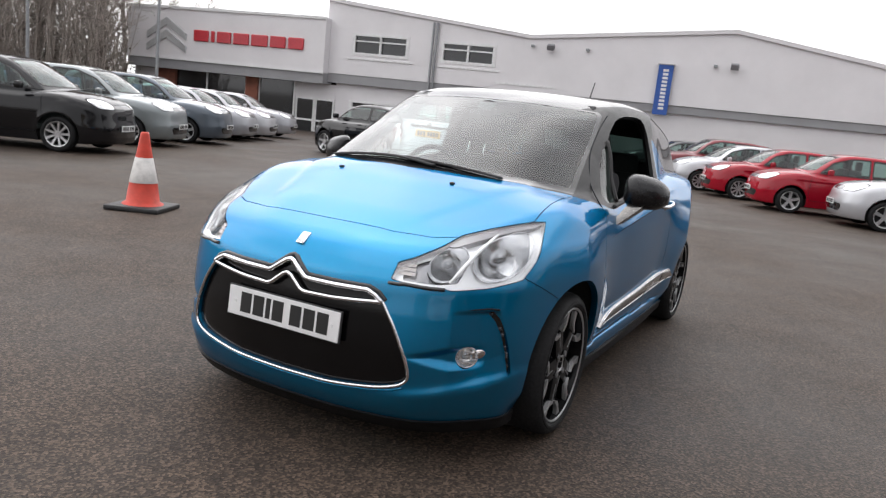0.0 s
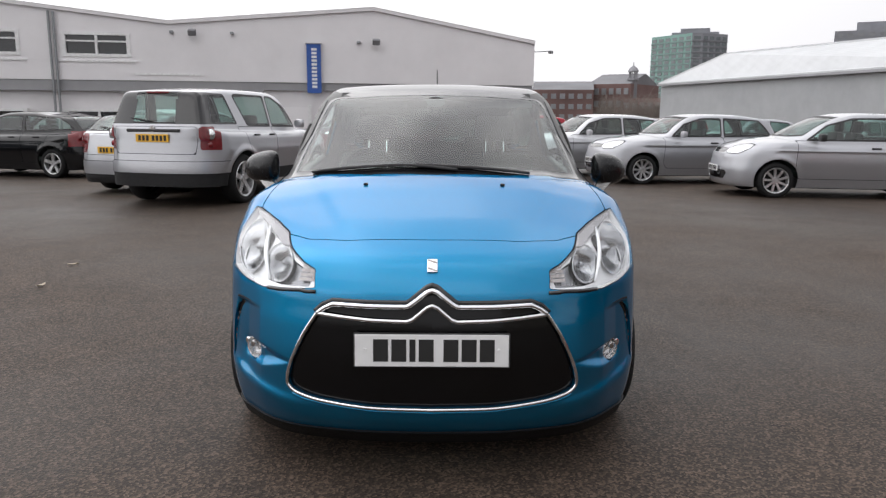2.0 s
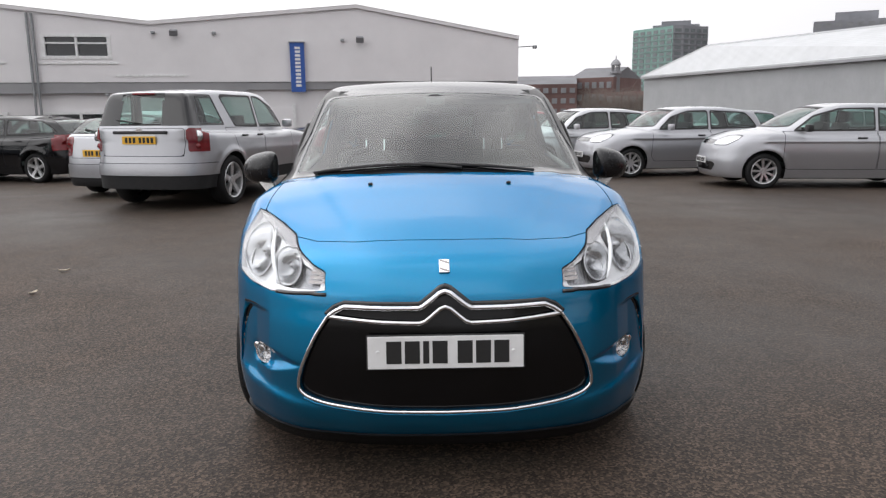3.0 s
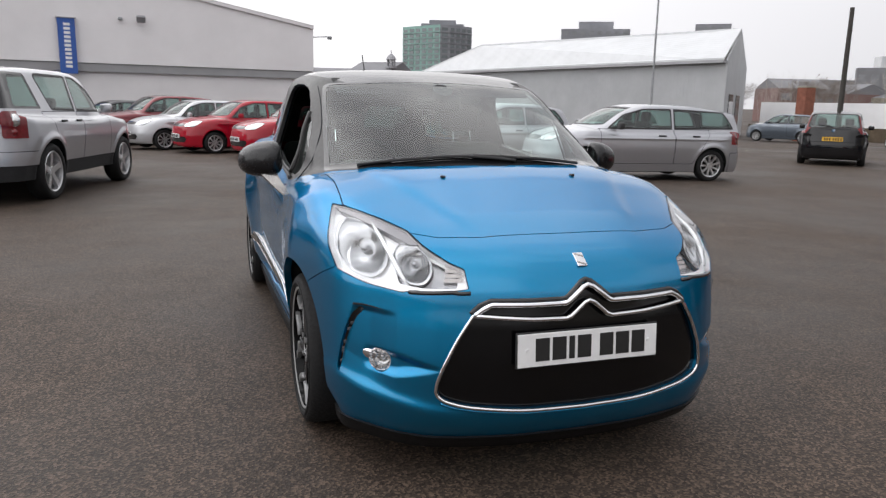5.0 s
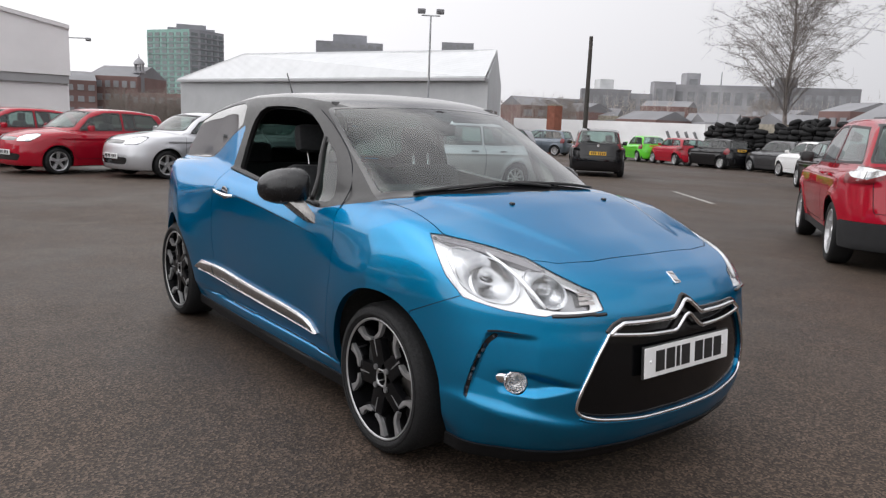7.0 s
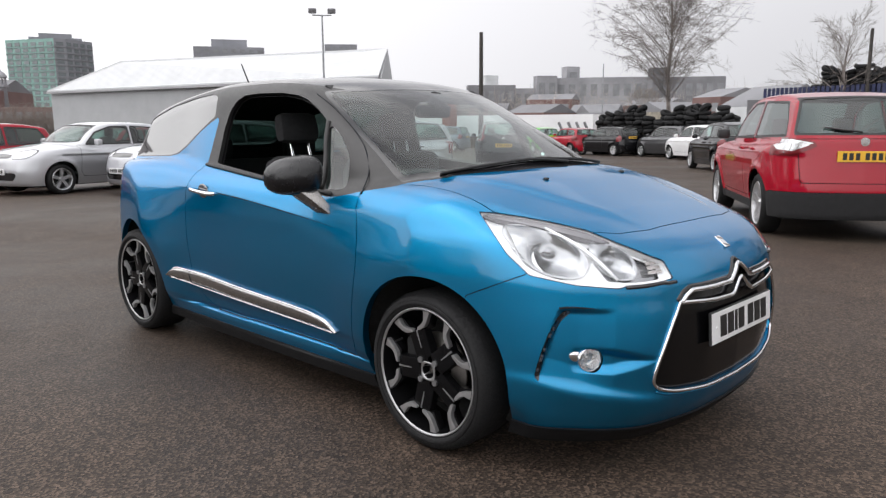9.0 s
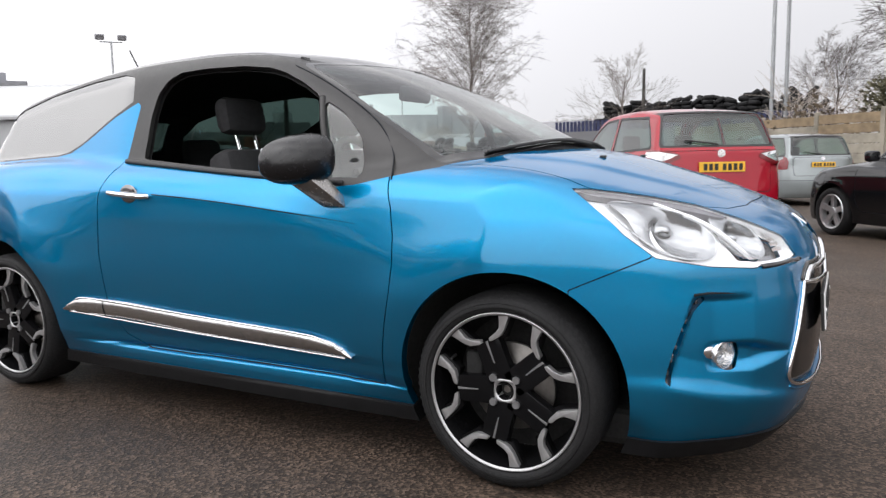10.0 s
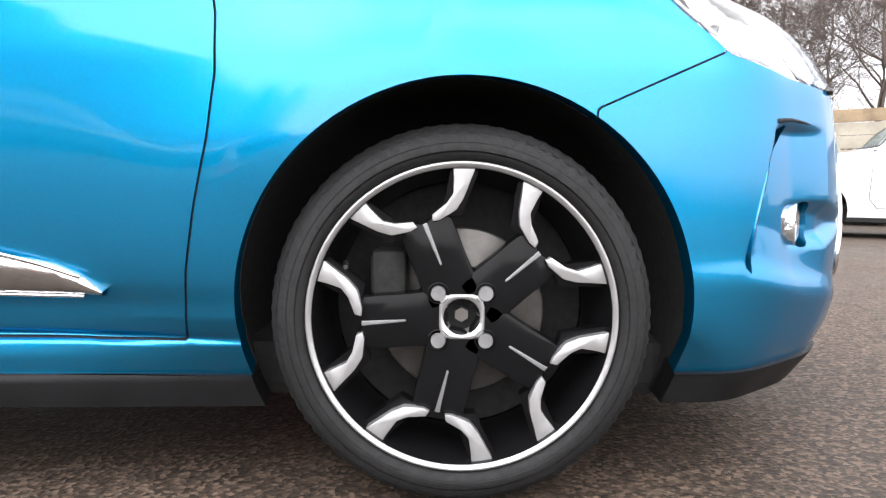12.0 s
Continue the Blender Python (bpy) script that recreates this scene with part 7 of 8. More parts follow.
def skyline():
    # tower blocks
    tower()
    block("tower_block", "distant tower block with stepped top", "tower", 27.65, 32.6, 330, 330, 33.0, M_TOWERGREY, 20, 11, 8)
    block("roof_plant", "plant room on the distant tower", "tower", 28.9, 31.4, 335, 335, 36.5, M_TOWERGREY, 8, z0=31)
    block("tower_block", "far tower block behind the shed", "tower", 37.0, 39.4, 480, 480, 50.0, M_TOWERGREY, 20, 10, 5)
    # brick buildings between warehouse and shed
    block("brick_building", "red brick flats with tall windows", "building", 8.0, 12.6, 120, 120, 5.0, M_FARBRICK, 12, 3, 7, roof=1.5)
    block("brick_building", "red brick block with a gable roof", "building", 12.0, 15.2, 125, 122, 6.0, M_FARBRICK, 12, 3, 6, roof=1.8)
    block("brick_building", "low red brick building by the shed", "building", 14.8, 19.5, 118, 110, 3.6, M_FARBRICK, 12, 2, 8)
    s = empty("clock_turret", "small dark turret with a domed top", "turret")
    d = 124
    x, y = -2.2 + d * math.sin(radians(15.35)), -2.4 + d * math.cos(radians(15.35))
    bm = bmesh.new()
    cyl(bm, (x, y, 3), (x, y, 6.6), .8, .7, 8)
    part("shaft", bm, M_FARDARK, s)
    bm = bmesh.new()
    cyl(bm, (x, y, 6.6), (x, y, 6.9), .95, .95, 8)
    for k in range(6):
        a = k * math.pi / 3
        cyl(bm, (x + .6 * math.cos(a), y + .6 * math.sin(a), 6.9), (x + .6 * math.cos(a), y + .6 * math.sin(a), 7.9), .12, .12, 6)
    part("lantern", bm, M_FARGREY, s, "open lantern with slim columns")
    v, f = lathe([(.85, 0), (.85, .12), (.70, .45), (.42, .75), (.12, .95), (.05, 1.5), (.001, 1.6)], 12, "z")
    obj("dome", [(p[0] + x, p[1] + y, p[2] + 7.9) for p in v], f, M_FARGREY, s)
    # town on the hill
    rnd = random.Random(5)
    spec = [(42.4, 47.6, 190, 8.0, M_FARDARK, 2, 6), (47.6, 51.2, 230, 12.6, M_FARDARK, 2, 5), (48.9, 49.9, 235, 15.8, M_PALEROOF, 0, 0), (51.0, 53.2, 240, 12.0, M_FARGREY, 2, 3), (52.8, 54.3, 240, 15.8, M_FARGREY, 2, 2), (55.0, 55.95, 250, 19.2, M_FARGREY, 3, 1), (54.2, 62.2, 245, 15.3, M_FARGREY, 2, 10), (61.2, 62.3, 240, 17.6, M_FARDARK, 2, 1), (62.0, 66.2, 238, 14.6, M_FARDARK, 2, 6), (66.0, 69.0, 230, 10.5, M_FARDARK, 1, 4)]
    for a0, a1, ds, zt, ma, r, c in spec:
        block("far_building", "grey institutional building on the hill", "building", a0, a1, ds, ds + 2, zt, ma, 4, r, c)
    for i in range(13):
        a0 = 43 + i * 2.3 + rnd.uniform(-.5, .5)
        ds = rnd.uniform(95, 150)
        block("far_house", "brick terraced house with slate roof", "house", a0, a0 + rnd.uniform(1.8, 3.6), ds, ds + rnd.uniform(-5, 5), 1.3 + ds * rnd.uniform(.012, .030), rnd.choice((M_FARBRICK, M_FARBRICK, M_FARGREY, M_CONCRETE)), 8, 2, 3, roof=rnd.uniform(1.0, 1.8))
    # long pale low building and the wall before it
    block("low_building", "long low white building along the yard", "building", 42.6, 56.5, 66, 58, 1.85, M_WHITEWALL, 6)
    block("boundary_wall", "low dark wall before the white building", "wall", 42.0, 57.5, 60, 53, .22, M_PURLIN, .3)
    for az in (54.1, 54.8, 55.4, 56.0):
        f = empty("cranked_post", "dark fence post with a bent top", "post")
        x, y = -2.2 + 50 * math.sin(radians(az)), -2.4 + 50 * math.cos(radians(az))
        v, g = tube([(x, y, -.8), (x, y, .75), (x - .22, y + .12, 1.25)], .09, 6)
        obj("shaft", v, g, M_FARDARK, f)
    block("white_gabled_hut", "white gabled hut beside the tyres", "hut", 65.2, 68.5, 62, 58, 2.3, M_PALEROOF, 7, 0, 0, roof=1.6)
    p = empty("brick_pillar", "red brick gate pillar", "pillar")
    d = 52
    x, y = -2.2 + d * math.sin(radians(45.6)), -2.4 + d * math.cos(radians(45.6))
    bm = bmesh.new()
    box(bm, (x, y, .95), (.75, .75, 3.4), .05)
    part("shaft", bm, M_BRICK, p)
    bm = bmesh.new()
    box(bm, (x, y, 2.68), (.80, .80, .08), .02)
    part("cap", bm, M_CONCRETE, p)


def post(name, label, az, dist, ztop, r, material, eye=(-2.2, -2.4), heads=0):
    b = empty(name, label, "pole")
    x, y = eye[0] + dist * math.sin(radians(az)), eye[1] + dist * math.cos(radians(az))
    g = ground_z(x, y)
    bm = bmesh.new()
    cyl(bm, (x, y, g - .1), (x, y, ztop), r, r * .7, 12)
    part("shaft", bm, material, b, smooth=True)
    if heads:
        bm = bmesh.new()
        w = .45
        d = Vector((math.cos(radians(az)), -math.sin(radians(az)), 0))
        cyl(bm, Vector((x, y, ztop)) - d * w, Vector((x, y, ztop)) + d * w, .03, .03, 8)
        part("crossbar", bm, material, b)
        for s in (-1, 1):
            bm = bmesh.new()
            c = Vector((x, y, ztop + .20)) + d * s * w
            box(bm, c, (.38, .18, .24), .04, Matrix.Rotation(radians(-az), 4, "Z") @ Matrix.Rotation(radians(20), 4, "X"))
            part("flood_lamp", bm, M_FARDARK, b)
    return b


def yard_things():
    post("lamp_post", "slim steel lamp post with two flood lamps", 35.9, 37, 6.3, .06, M_STEEL, heads=1)
    post("telegraph_pole", "dark wooden telegraph pole", 47.9, 46, 6.6, .16, M_WOODPOLE)
    for az, d in ((85.3, 33), (86.2, 33.4)):
        post("lamp_post", "tall pale steel column behind the fence", az, d, 13.0, .085, M_STEEL, (-2.75, -.83))
    post("telegraph_pole", "wooden pole behind the red crossover", 75.9, 42, 5.6, .11, M_WOODPOLE, (-2.73, -1.36))
    post("lamp_post", "far street lamp above the tyres", 57.3, 75, 6.8, .07, M_STEEL)
    # worn bay lines on the asphalt
    for (x0, y0), (x1, y1) in (((13.25, 8.6), (11.2, 6.2)), ((24.0, 20.0), (19.5, 21.5))):
        d = Vector((x1 - x0, y1 - y0, 0))
        n = Vector((-d.y, d.x, 0)).normalized() * .05
        q = [Vector((x0, y0, 0)) + n, Vector((x1, y1, 0)) + n, Vector((x1, y1, 0)) - n, Vector((x0, y0, 0)) - n]
        v = [(p.x, p.y, ground_z(p.x, p.y) + .006) for p in q]
        tagged(obj("bay_line", v, [(0, 1, 2, 3)], M_LINE, smooth=False), "worn white bay line on the asphalt", "road marking", kind="structure")
    # traffic cone
    c = empty("traffic_cone", "orange traffic cone with a grey reflective sleeve", "cone")
    cx, cy, cs = -4.51, 2.34, 1.06
    g = ground_z(cx, cy)

    def ring(prof, name, ma, lb=""):
        v, f = lathe(prof, 32, "z")
        return obj(name, [(p[0] * cs + cx, p[1] * cs + cy, p[2] * cs + g) for p in v], f, ma, c, lb)
    bm = bmesh.new()
    box(bm, (cx, cy, g + .026), (.56, .56, .052), .018, Matrix.Rotation(radians(25), 4, "Z"))
    part("base", bm, M_PLASTIC, c, "black rubber base", smooth=True)
    ring([(.20, .04), (.185, .06), (.155, .075), (.128, .26)], "lower_cone", M_ORANGE, "orange lower cone")
    ring([(.131, .26), (.131, .265), (.082, .50), (.080, .50)], "sleeve", M_CONEWHITE, "dirty reflective sleeve")
    ring([(.079, .50), (.040, .72), (.034, .74), (.026, .742), (.024, .70)], "upper_cone", M_ORANGE, "orange cone tip")


def litter():
    """Dead leaves lying on the asphalt."""
    for x, y, a in ((-3.09, 2.95, .4), (-2.95, 2.17, 1.3)):
        z = ground_z(x, y)
        v, f = [], []
        for i in range(7):
            t = i / 6
            w = .020 * math.sin(math.pi * (.08 + .88 * t))
            for sgn in (-1, 0, 1):
                px, py = .09 * (t - .5), sgn * w
                v.append((x + px * math.cos(a) - py * math.sin(a), y + px * math.sin(a) + py * math.cos(a), z + .006 + .010 * abs(sgn) + .010 * (2 * t - 1) ** 2))
        for i in range(6):
            for k in range(2):
                f.append((3 * i + k, 3 * i + 3 + k, 3 * i + 4 + k, 3 * i + k + 1))
        tagged(obj("fallen_leaf", v, f, M_LEAF), "pale dry leaf lying on the asphalt", "leaf", "fallen leaves")


def fence():
    """Concrete board fence with a timber top, running away beside the yard."""
    f = empty("board_fence", "weathered concrete board fence with timber top boards", "fence")
    a, b = Vector((29.5, 5.4, 0)), Vector((6.5, -18.0, 0))
    n = 13
    d = (b - a) / n
    u = d.normalized()
    side = Vector((-u.y, u.x, 0))
    rnd = random.Random(3)
    for i in range(n + 1):
        p = a + d * i
        g = ground_z(p.x, p.y)
        bm = bmesh.new()
        box(bm, (p.x, p.y, g + 1.25), (.16, .16, 2.6), .02, Matrix.Rotation(math.atan2(u.y, u.x), 4, "Z"))
        part("post", bm, M_CONCRETE, f)
        if i == n:
            break
        q = p + d * .5
        g = ground_z(q.x, q.y)
        for k in range(8):
            hgt = .305
            bm = bmesh.new()
            box(bm, (0, 0, 0), (d.length - .02, .055, hgt - .018), .008)
            m = Matrix.Translation((q.x, q.y, g + .15 + hgt * k + rnd.uniform(-.006, .006))) @ Matrix.Rotation(math.atan2(u.y, u.x), 4, "Z") @ Matrix.Rotation(radians(rnd.uniform(-.25, .25)), 4, "Y")
            bmesh.ops.transform(bm, matrix=m, verts=bm.verts)
            part("board", bm, M_CAPWOOD if k == 7 or (k == 6 and rnd.random() < .3) else M_CONCRETE, f)


def branch(lines, p, d, length, r, depth, rnd, spread, droop):
    n = 3
    pts, rs = [p.copy()], [r]
    for i in range(n):
        d = (d + Vector((rnd.uniform(-1, 1), rnd.uniform(-1, 1), rnd.uniform(-.6, .8) - droop * (1 if depth < 2 else 0))) * .16).normalized()
        p = p + d * length / n
        pts.append(p.copy())
        rs.append(r * (1 - .5 * (i + 1) / n))
    lines.append((pts, rs, depth))
    if depth == 0:
        return
    for i in range(rnd.choice((3, 4, 4)) if depth > 1 else 4):
        t = rnd.uniform(.35, 1.0) if i else 1.0
        k = min(int(t * n), n - 1)
        q = pts[k].lerp(pts[k + 1], t * n - k)
        ax = Vector((rnd.uniform(-1, 1), rnd.uniform(-1, 1), rnd.uniform(-1, 1))).normalized()
        nd = (Matrix.Rotation(radians(rnd.uniform(spread * .5, spread)), 3, ax) @ d).normalized()
        branch(lines, q, nd, length * rnd.uniform(.58, .80), rs[min(k + 1, n)] * rnd.uniform(.45, .65), depth - 1, rnd, spread, droop)


TREE_DATA = {}


def tree(name, label, x, y, height, seed, material, spread=42, droop=0.1, depth=5, zbase=None, trunk=.30, turn=0.0, r0=.02):
    key = (seed, material.name)
    if key not in TREE_DATA:
        rnd = random.Random(seed)
        lines = []
        p = Vector((0, 0, -.1))
        pts, rs = [p.copy()], [r0 * 1.25]
        lim = []
        for i in range(8):
            p = p + Vector((rnd.uniform(-.012, .012), rnd.uniform(-.012, .012), .095 if i else .19))
            pts.append(p.copy())
            rs.append(r0 * (1 - .82 * (i + 1) / 8))
            if p.z > trunk:
                for j in range(3):
                    a = rnd.uniform(0, 6.28)
                    up = rnd.uniform(.5, 1.1)
                    lim.append((p.copy(), Vector((math.cos(a), math.sin(a), up)).normalized(), .30 * (1.12 - p.z), rs[-1] * .42))
        lines.append((pts, rs, 9))
        for q, d, ln, r in lim:
            branch(lines, q, d, ln, r, depth - 2, rnd, spread, droop)
        sets = ([], []), ([], [])
        for pts, rs, dp in lines:
            vs, fs = tube(pts, [max(r, .00055) for r in rs], 7 if dp > 2 else (4 if dp > 1 else 3))
            tgt = sets[0] if dp > 1 else sets[1]
            k = len(tgt[0])
            tgt[0].extend(vs)
            tgt[1].extend([tuple(i + k for i in f) for f in fs])
        out = []
        for nm, (vs, fs) in zip(("limbs", "twigs"), sets):
            me = bpy.data.meshes.new(nm)
            me.from_pydata(vs, [], fs, shade_flat=False)
            me.materials.append(material)
            out.append(me)
        TREE_DATA[key] = out
    t = empty(name, label, "tree", "bare trees")
    for nm, me in zip(("trunk", "crown"), TREE_DATA[key]):
        o = new(nm, me)
        o.parent = t
    z = ground_z(x, y) if zbase is None else zbase
    t.matrix_basis = Matrix.Translation((x, y, z)) @ Matrix.Rotation(turn, 4, "Z") @ Matrix.Diagonal((height, height, height, 1))


def birch(x, y, height):
    """Upright birch: a straight pale stem and a fine, egg-shaped crown of rising branches with hanging twigs."""
    rnd = random.Random(11)
    t = empty("birch_tree", "tall bare birch tree beside the tyre stacks", "tree", "bare trees")
    z0 = ground_z(x, y) - .1
    stem = [Vector((x + .05 * math.sin(k * 1.3), y + .05 * math.cos(k * 1.7), z0 + height * k / 10)) for k in range(11)]
    v, f = tube(stem, [.15 * (1 - .93 * k / 10) for k in range(11)], 10)
    obj("trunk", v, f, M_BIRCH, t, "pale birch stem")
    vs, fs = [], []

    def stick(pts, rs):
        v, f = tube(pts, rs, 3)
        k = len(vs)
        vs.extend(v)
        fs.extend(tuple(i + k for i in q) for q in f)
    for i in range(150):
        u = .24 + .74 * (i + rnd.random()) / 150
        k = min(int(u * 10), 9)
        p = stem[k].lerp(stem[k + 1], u * 10 - k)
        a = rnd.uniform(0, 6.283)
        reach = 4.2 * math.sin(math.pi * min(1, (u + .12) / 1.13)) ** .9 * rnd.uniform(.55, 1.05) + .2
        out = Vector((math.cos(a), math.sin(a), 0))
        m = p + out * reach * .5 + Vector((0, 0, reach * rnd.uniform(.35, .6)))
        e = p + out * reach + Vector((0, 0, reach * rnd.uniform(.45, .95)))
        stick([p, m, e], [.022 * (1.2 - u), .014 * (1.2 - u) + .003, .005])
        for j in range(24):
            w = rnd.uniform(.2, 1.0)
            q = p.lerp(m, w * 2) if w < .5 else m.lerp(e, w * 2 - 1)
            d = Vector((rnd.gauss(0, 1), rnd.gauss(0, 1), rnd.gauss(.30, .6))).normalized() * rnd.uniform(.3, 1.25)
            g = q + d * .6
            stick([q, g, q + d + Vector((0, 0, -.18 * rnd.random()))], [.006, .005, .0035])
            for h in range(3):
                o = Vector((rnd.gauss(0, 1), rnd.gauss(0, 1), rnd.gauss(0, .7))).normalized() * rnd.uniform(.15, .5)
                c = q.lerp(g, rnd.uniform(.3, 1.0))
                stick([c, c + o], [.0045, .003])
    obj("crown", vs, fs, M_BIRCH, t, "fine bare twigs")


def at(az, d, eye):
    return eye[0] + d * math.sin(radians(az)), eye[1] + d * math.cos(radians(az))


def trees():
    E1, E2 = (-2.6, -.4), (-2.1, 0)
    birch(*at(62.2, 43, (-2.4, -2.0)), 11.6)
    tree("bare_tree", "small bare tree behind the red crossover", *at(74.4, 44, (-2.73, -1.36)), 7.8, 12, M_BIRCH, 38, 0, 5, trunk=.2)
    k = 0
    for az, d, h, sd in ((101, 31, 11.5, 13), (108, 33, 10.5, 14), (96, 35, 8.5, 15), (114, 31, 10, 13), (119.5, 30, 9.5, 14), (124, 33, 11, 15), (90, 40, 6.5, 12), (129, 30, 10, 13), (105, 42, 11, 14), (117, 40, 11, 15)):
        k += 1
        tree("bare_tree", "bare broad tree behind the board fence", *at(az, d, E1), h, sd, M_DARKBARK, 46, 0, 6, zbase=.2, trunk=.20, turn=k * 1.3, r0=.018)
    for az, d, h, sd in ((-53, 47, 12, 14), (-52.5, 52, 13, 13), (-56, 47, 14, 15), (-60, 43, 13, 14), (-64, 45, 13, 13), (-51, 62, 14, 13), (-58, 55, 15, 14)):
        k += 1
        tree("bare_tree", "bare tree in the belt of trees beside the showroom", *at(az, d, (1.6, -2.9)), h, sd, M_BARK, 46, 0, 6, zbase=-.5, trunk=.16, turn=k * 1.3)
    for az, d in ((46.0, 90), (47.2, 95), (44.8, 92), (41, 100), (60.5, 110), (70, 100), (72.5, 90)):
        k += 1
        tree("bare_tree", "far bare tree among the houses", *at(az, d, (-2.2, -2.4)), 5.5 if az < 55 else 7, (13, 14, 15)[k % 3], M_BARK, 46, 0, 6, zbase=-.5, trunk=.2, turn=k)
    for az, d in ((-49, 33), (-57, 35), (-66, 34)):
        post("lamp_post", "slim steel lamp post by the trees", az, d, 9.0, .07, M_STEEL, (1.6, -2.9))


def leaves(name, label, spots, seed, size, material, count):
    rnd = random.Random(seed)
    vs, fs = [], []
    for (x, y, z, rx, rz) in spots:
        for i in range(count):
            a, b, r = rnd.uniform(0, 6.28), rnd.uniform(-1, 1), rnd.random() ** .4
            c = Vector((x + rx * r * math.cos(a) * math.sqrt(1 - b * b), y + rx * r * math.sin(a) * math.sqrt(1 - b * b), z + rz * r * b))
            n = Vector((rnd.uniform(-1, 1), rnd.uniform(-1, 1), rnd.uniform(-.2, 1))).normalized()
            t = n.orthogonal().normalized() * size * rnd.uniform(.6, 1.3)
            w = n.cross(t) * .6
            k = len(vs)
            vs += [c - t, c + w, c + t, c - w]
            fs.append((k, k + 1, k + 2, k + 3))
    return tagged(obj(name, vs, fs, material, smooth=False), label, "bush", kind="stuff")


def thicket(name, label, az0, az1, d0, d1, eye, count, h0, h1, seed, material=None):
    """Thin bare stems with side twigs, far too many to count."""
    rnd = random.Random(seed)
    vs, fs = [], []

    def stick(pts, rs):
        v, f = tube(pts, rs, 3)
        k = len(vs)
        vs.extend(v)
        fs.extend(tuple(i + k for i in q) for q in f)
    for i in range(count):
        x, y = at(rnd.uniform(az0, az1), rnd.uniform(d0, d1), eye)
        h = rnd.uniform(h0, h1)
        lean = Vector((rnd.gauss(0, .10), rnd.gauss(0, .10), 1)).normalized()
        p = Vector((x, y, -.6))
        pts = [p]
        for k in range(4):
            pts.append(pts[-1] + lean * h / 4 + Vector((rnd.gauss(0, .10), rnd.gauss(0, .10), 0)))
        stick(pts, [.030, .024, .018, .012, .006])
        for k in range(9):
            t = rnd.uniform(.25, 3.8)
            q = pts[int(t)].lerp(pts[int(t) + 1], t - int(t))
            d = Vector((rnd.gauss(0, 1), rnd.gauss(0, 1), rnd.uniform(.2, 1.6))).normalized() * rnd.uniform(.5, 1.7)
            m = q + d * .5 + Vector((rnd.gauss(0, .06), rnd.gauss(0, .06), .05))
            stick([q, m, q + d], [.014, .011, .007])
    return tagged(obj(name, vs, fs, material or M_TWIG), label, "bush", kind="stuff")


def greenery():
    rnd = random.Random(9)
    spots = []
    for az in range(94, 112, 1):
        x, y = at(az, 29.5 + rnd.uniform(-1, 1), (-2.6, -.4))
        spots.append((x, y, 2.7 + rnd.uniform(-.4, .4), 1.4, 1.1))
    leaves("evergreen_hedge", "dark evergreen bushes behind the board fence", spots, 21, .085, M_IVY, 1500)
    spots = []
    for i in range(46):
        az = rnd.uniform(-66, -52)
        x, y = at(az, rnd.uniform(44, 52), (1.6, -2.9))
        spots.append((x, y, rnd.uniform(.3, 2.2), 2.2, 2.0))
    leaves("undergrowth", "brown undergrowth below the bare trees", spots, 22, .07, M_PURLIN, 160)
    thicket("thicket", "dense bare saplings and scrub beside the showroom", -66, -51.5, 40, 54, (1.6, -2.9), 950, 4.5, 9.5, 31)
    # never in view: added so the car's side mirrors a dark horizon
    thicket("thicket", "unseen bare scrub added behind the camera to darken reflections", -185, -88, 20, 27, (-2, 0), 700, 1.0, 2.4, 33)
    thicket("hedgerow", "bare brown hedgerow below the tower block", 13.2, 21, 92, 104, (-2.2, -2.4), 420, 2.6, 4.4, 35, M_BARK)
    thicket("hillside_scrub", "bare brown trees on the far hillside", 42, 72, 105, 175, (-2.2, -2.4), 800, 3.5, 7.5, 34)
    thicket("scrub", "bare brown scrub behind the board fence", 86, 131, 30, 37, (-2.6, -.4), 420, 2.6, 4.6, 32)
    spots = []
    for i in range(26):
        x, y = at(rnd.uniform(84, 130), rnd.uniform(28, 34), (-2.6, -.4))
        spots.append((x, y, rnd.uniform(.8, 2.0), 1.5, 1.2))
    leaves("brambles", "brown brambles along the board fence", spots, 23, .10, M_PURLIN, 160)


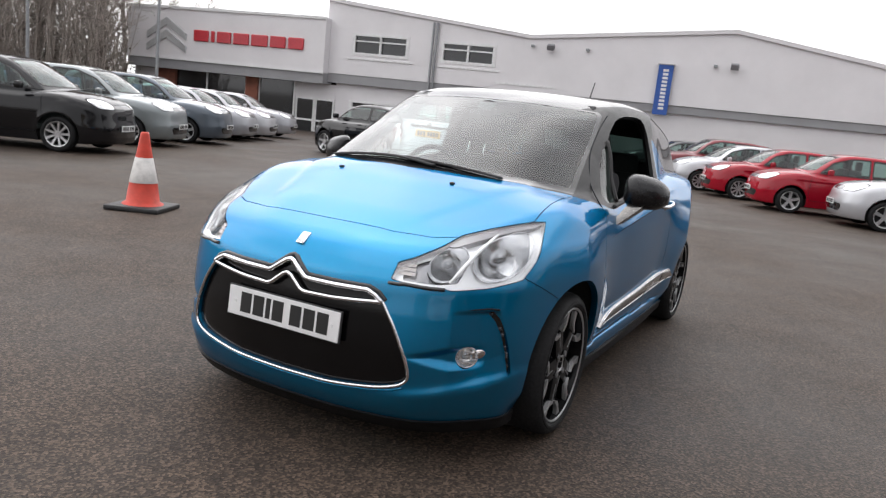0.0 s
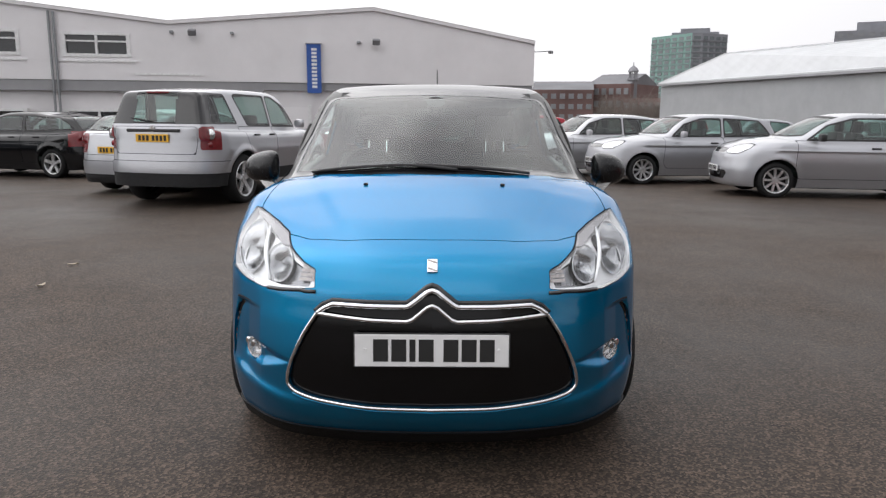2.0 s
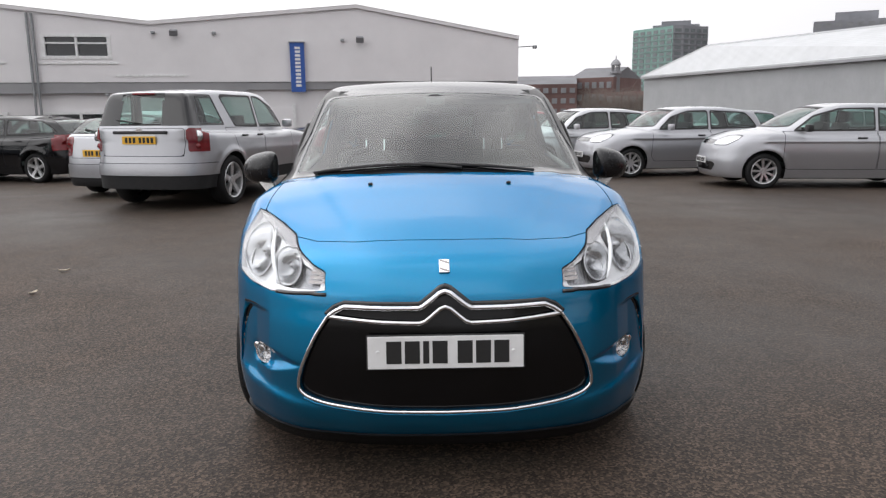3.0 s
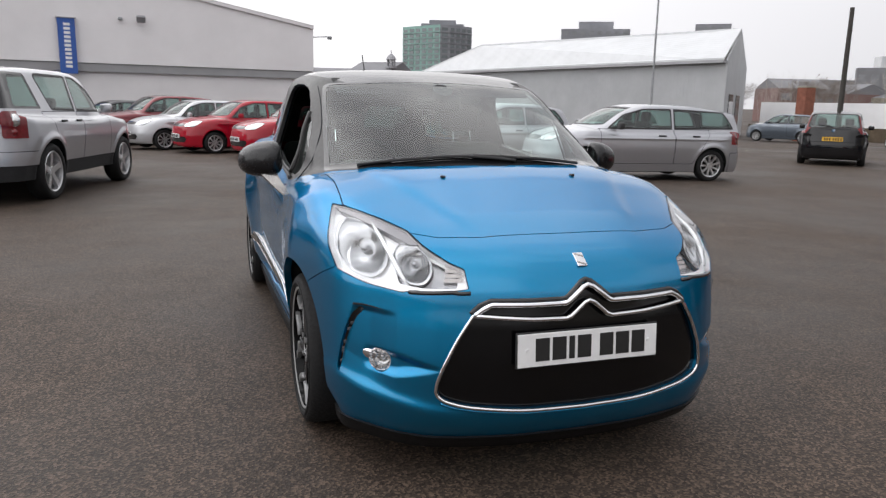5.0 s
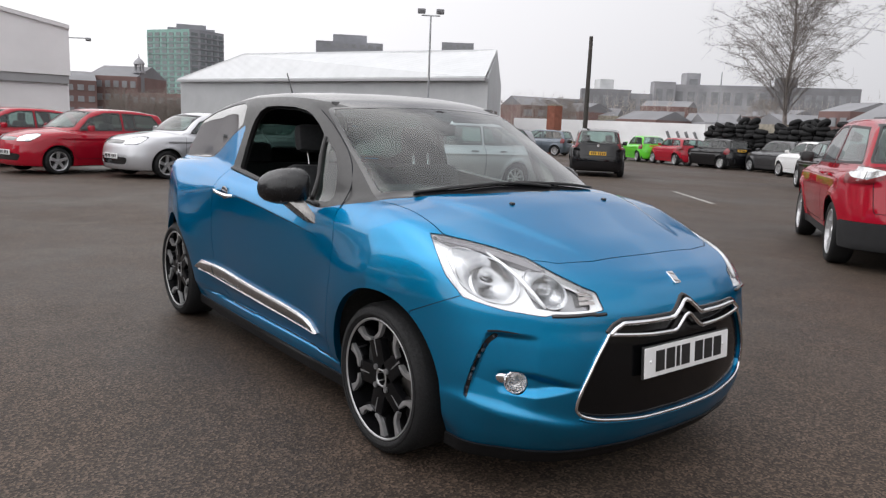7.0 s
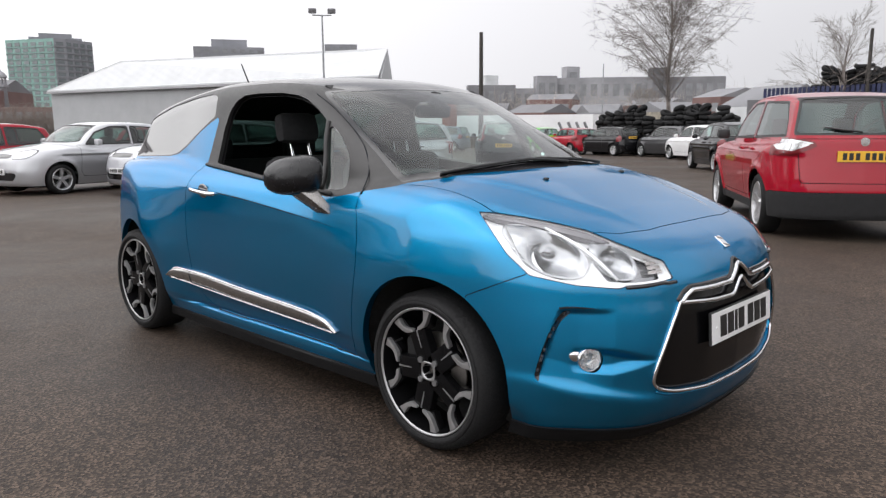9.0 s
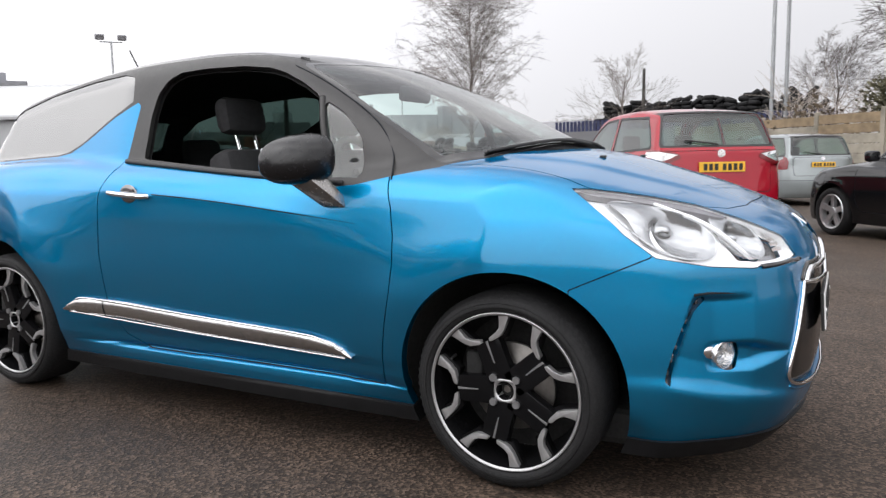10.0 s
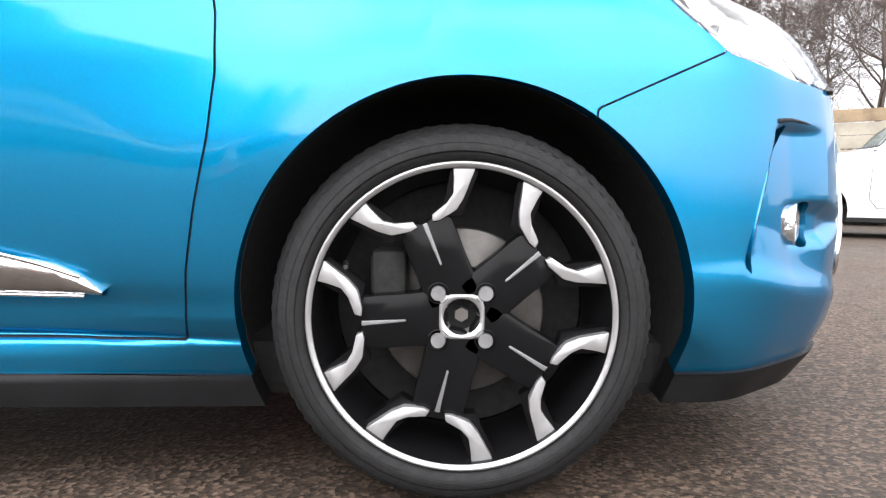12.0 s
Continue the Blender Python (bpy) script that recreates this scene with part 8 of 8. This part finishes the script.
def tyre_stacks():
    """Heaps of old tyres: real rings, laid flat or leaning."""
    rnd = random.Random(4)
    v0, f0 = torus_verts(.23, .095, 12, 6)

    def heap(name, label, p0, p1, levels, z0, depth):
        vs, fs = [], []
        d = Vector(p1) - Vector(p0)
        n = int(d.length / .62)
        u = d.normalized()
        side = Vector((-u.y, u.x))
        for row in range(depth):
            for i in range(n):
                top = levels - rnd.choice((0, 0, 1, 2, 3)) - (2 if i in (0, n - 1) else 0)
                for k in range(max(top, 1)):
                    c = Vector(p0) + u * (i + .5 + rnd.uniform(-.15, .15)) * .62 + side * (row * .62 + rnd.uniform(-.08, .08))
                    tilt = rnd.uniform(-12, 12) if k < top - 1 else rnd.uniform(-50, 50)
                    m = Matrix.Translation((c.x, c.y, z0 + .12 + k * .225)) @ Matrix.Rotation(radians(tilt), 4, "X") @ Matrix.Rotation(radians(rnd.uniform(-12, 12)), 4, "Y")
                    b = len(vs)
                    vs.extend(m @ Vector(p) for p in v0)
                    fs.extend(tuple(j + b for j in f) for f in f0)
        return tagged(obj(name, vs, fs, M_TYRE), label, "tyres", kind="stuff")
    heap("tyre_stack", "stacked old black tyres beside the parked cars", at(56.6, 42, (-2.2, -2.4)), at(66.5, 37, (-2.2, -2.4)), 11, -.5, 2)
    heap("tyre_stack", "old black tyres heaped above a blue fence", at(72.5, 46, (-2.73, -1.36)), at(88, 40, (-2.73, -1.36)), 7, 2.5, 2)
    # the blue palisade that holds the upper heap
    f = empty("palisade_fence", "dark blue steel palisade fence", "fence")
    a, b = Vector(at(69.5, 45, (-2.73, -1.36))), Vector(at(88.5, 38.8, (-2.73, -1.36)))
    d = b - a
    n = 60
    for i in range(n):
        p = a + d * (i + .5) / n
        bm = bmesh.new()
        box(bm, (p.x, p.y, 1.2), (.17, .05, 3.6), .0, Matrix.Rotation(math.atan2(d.y, d.x), 4, "Z"))
        part("pale", bm, M_BLUEFENCE, f)
    c = a + d * .5
    bm = bmesh.new()
    m = Matrix.Rotation(math.atan2(d.y, d.x), 4, "Z")
    box(bm, (c.x + .1, c.y + .6, .9), (d.length, .9, 3.0), .0, m)
    part("backing_wall", bm, M_FARDARK, f)


showroom()
grey_shed()
skyline()
yard_things()
fence()
litter()
tyre_stacks()
trees()
greenery()
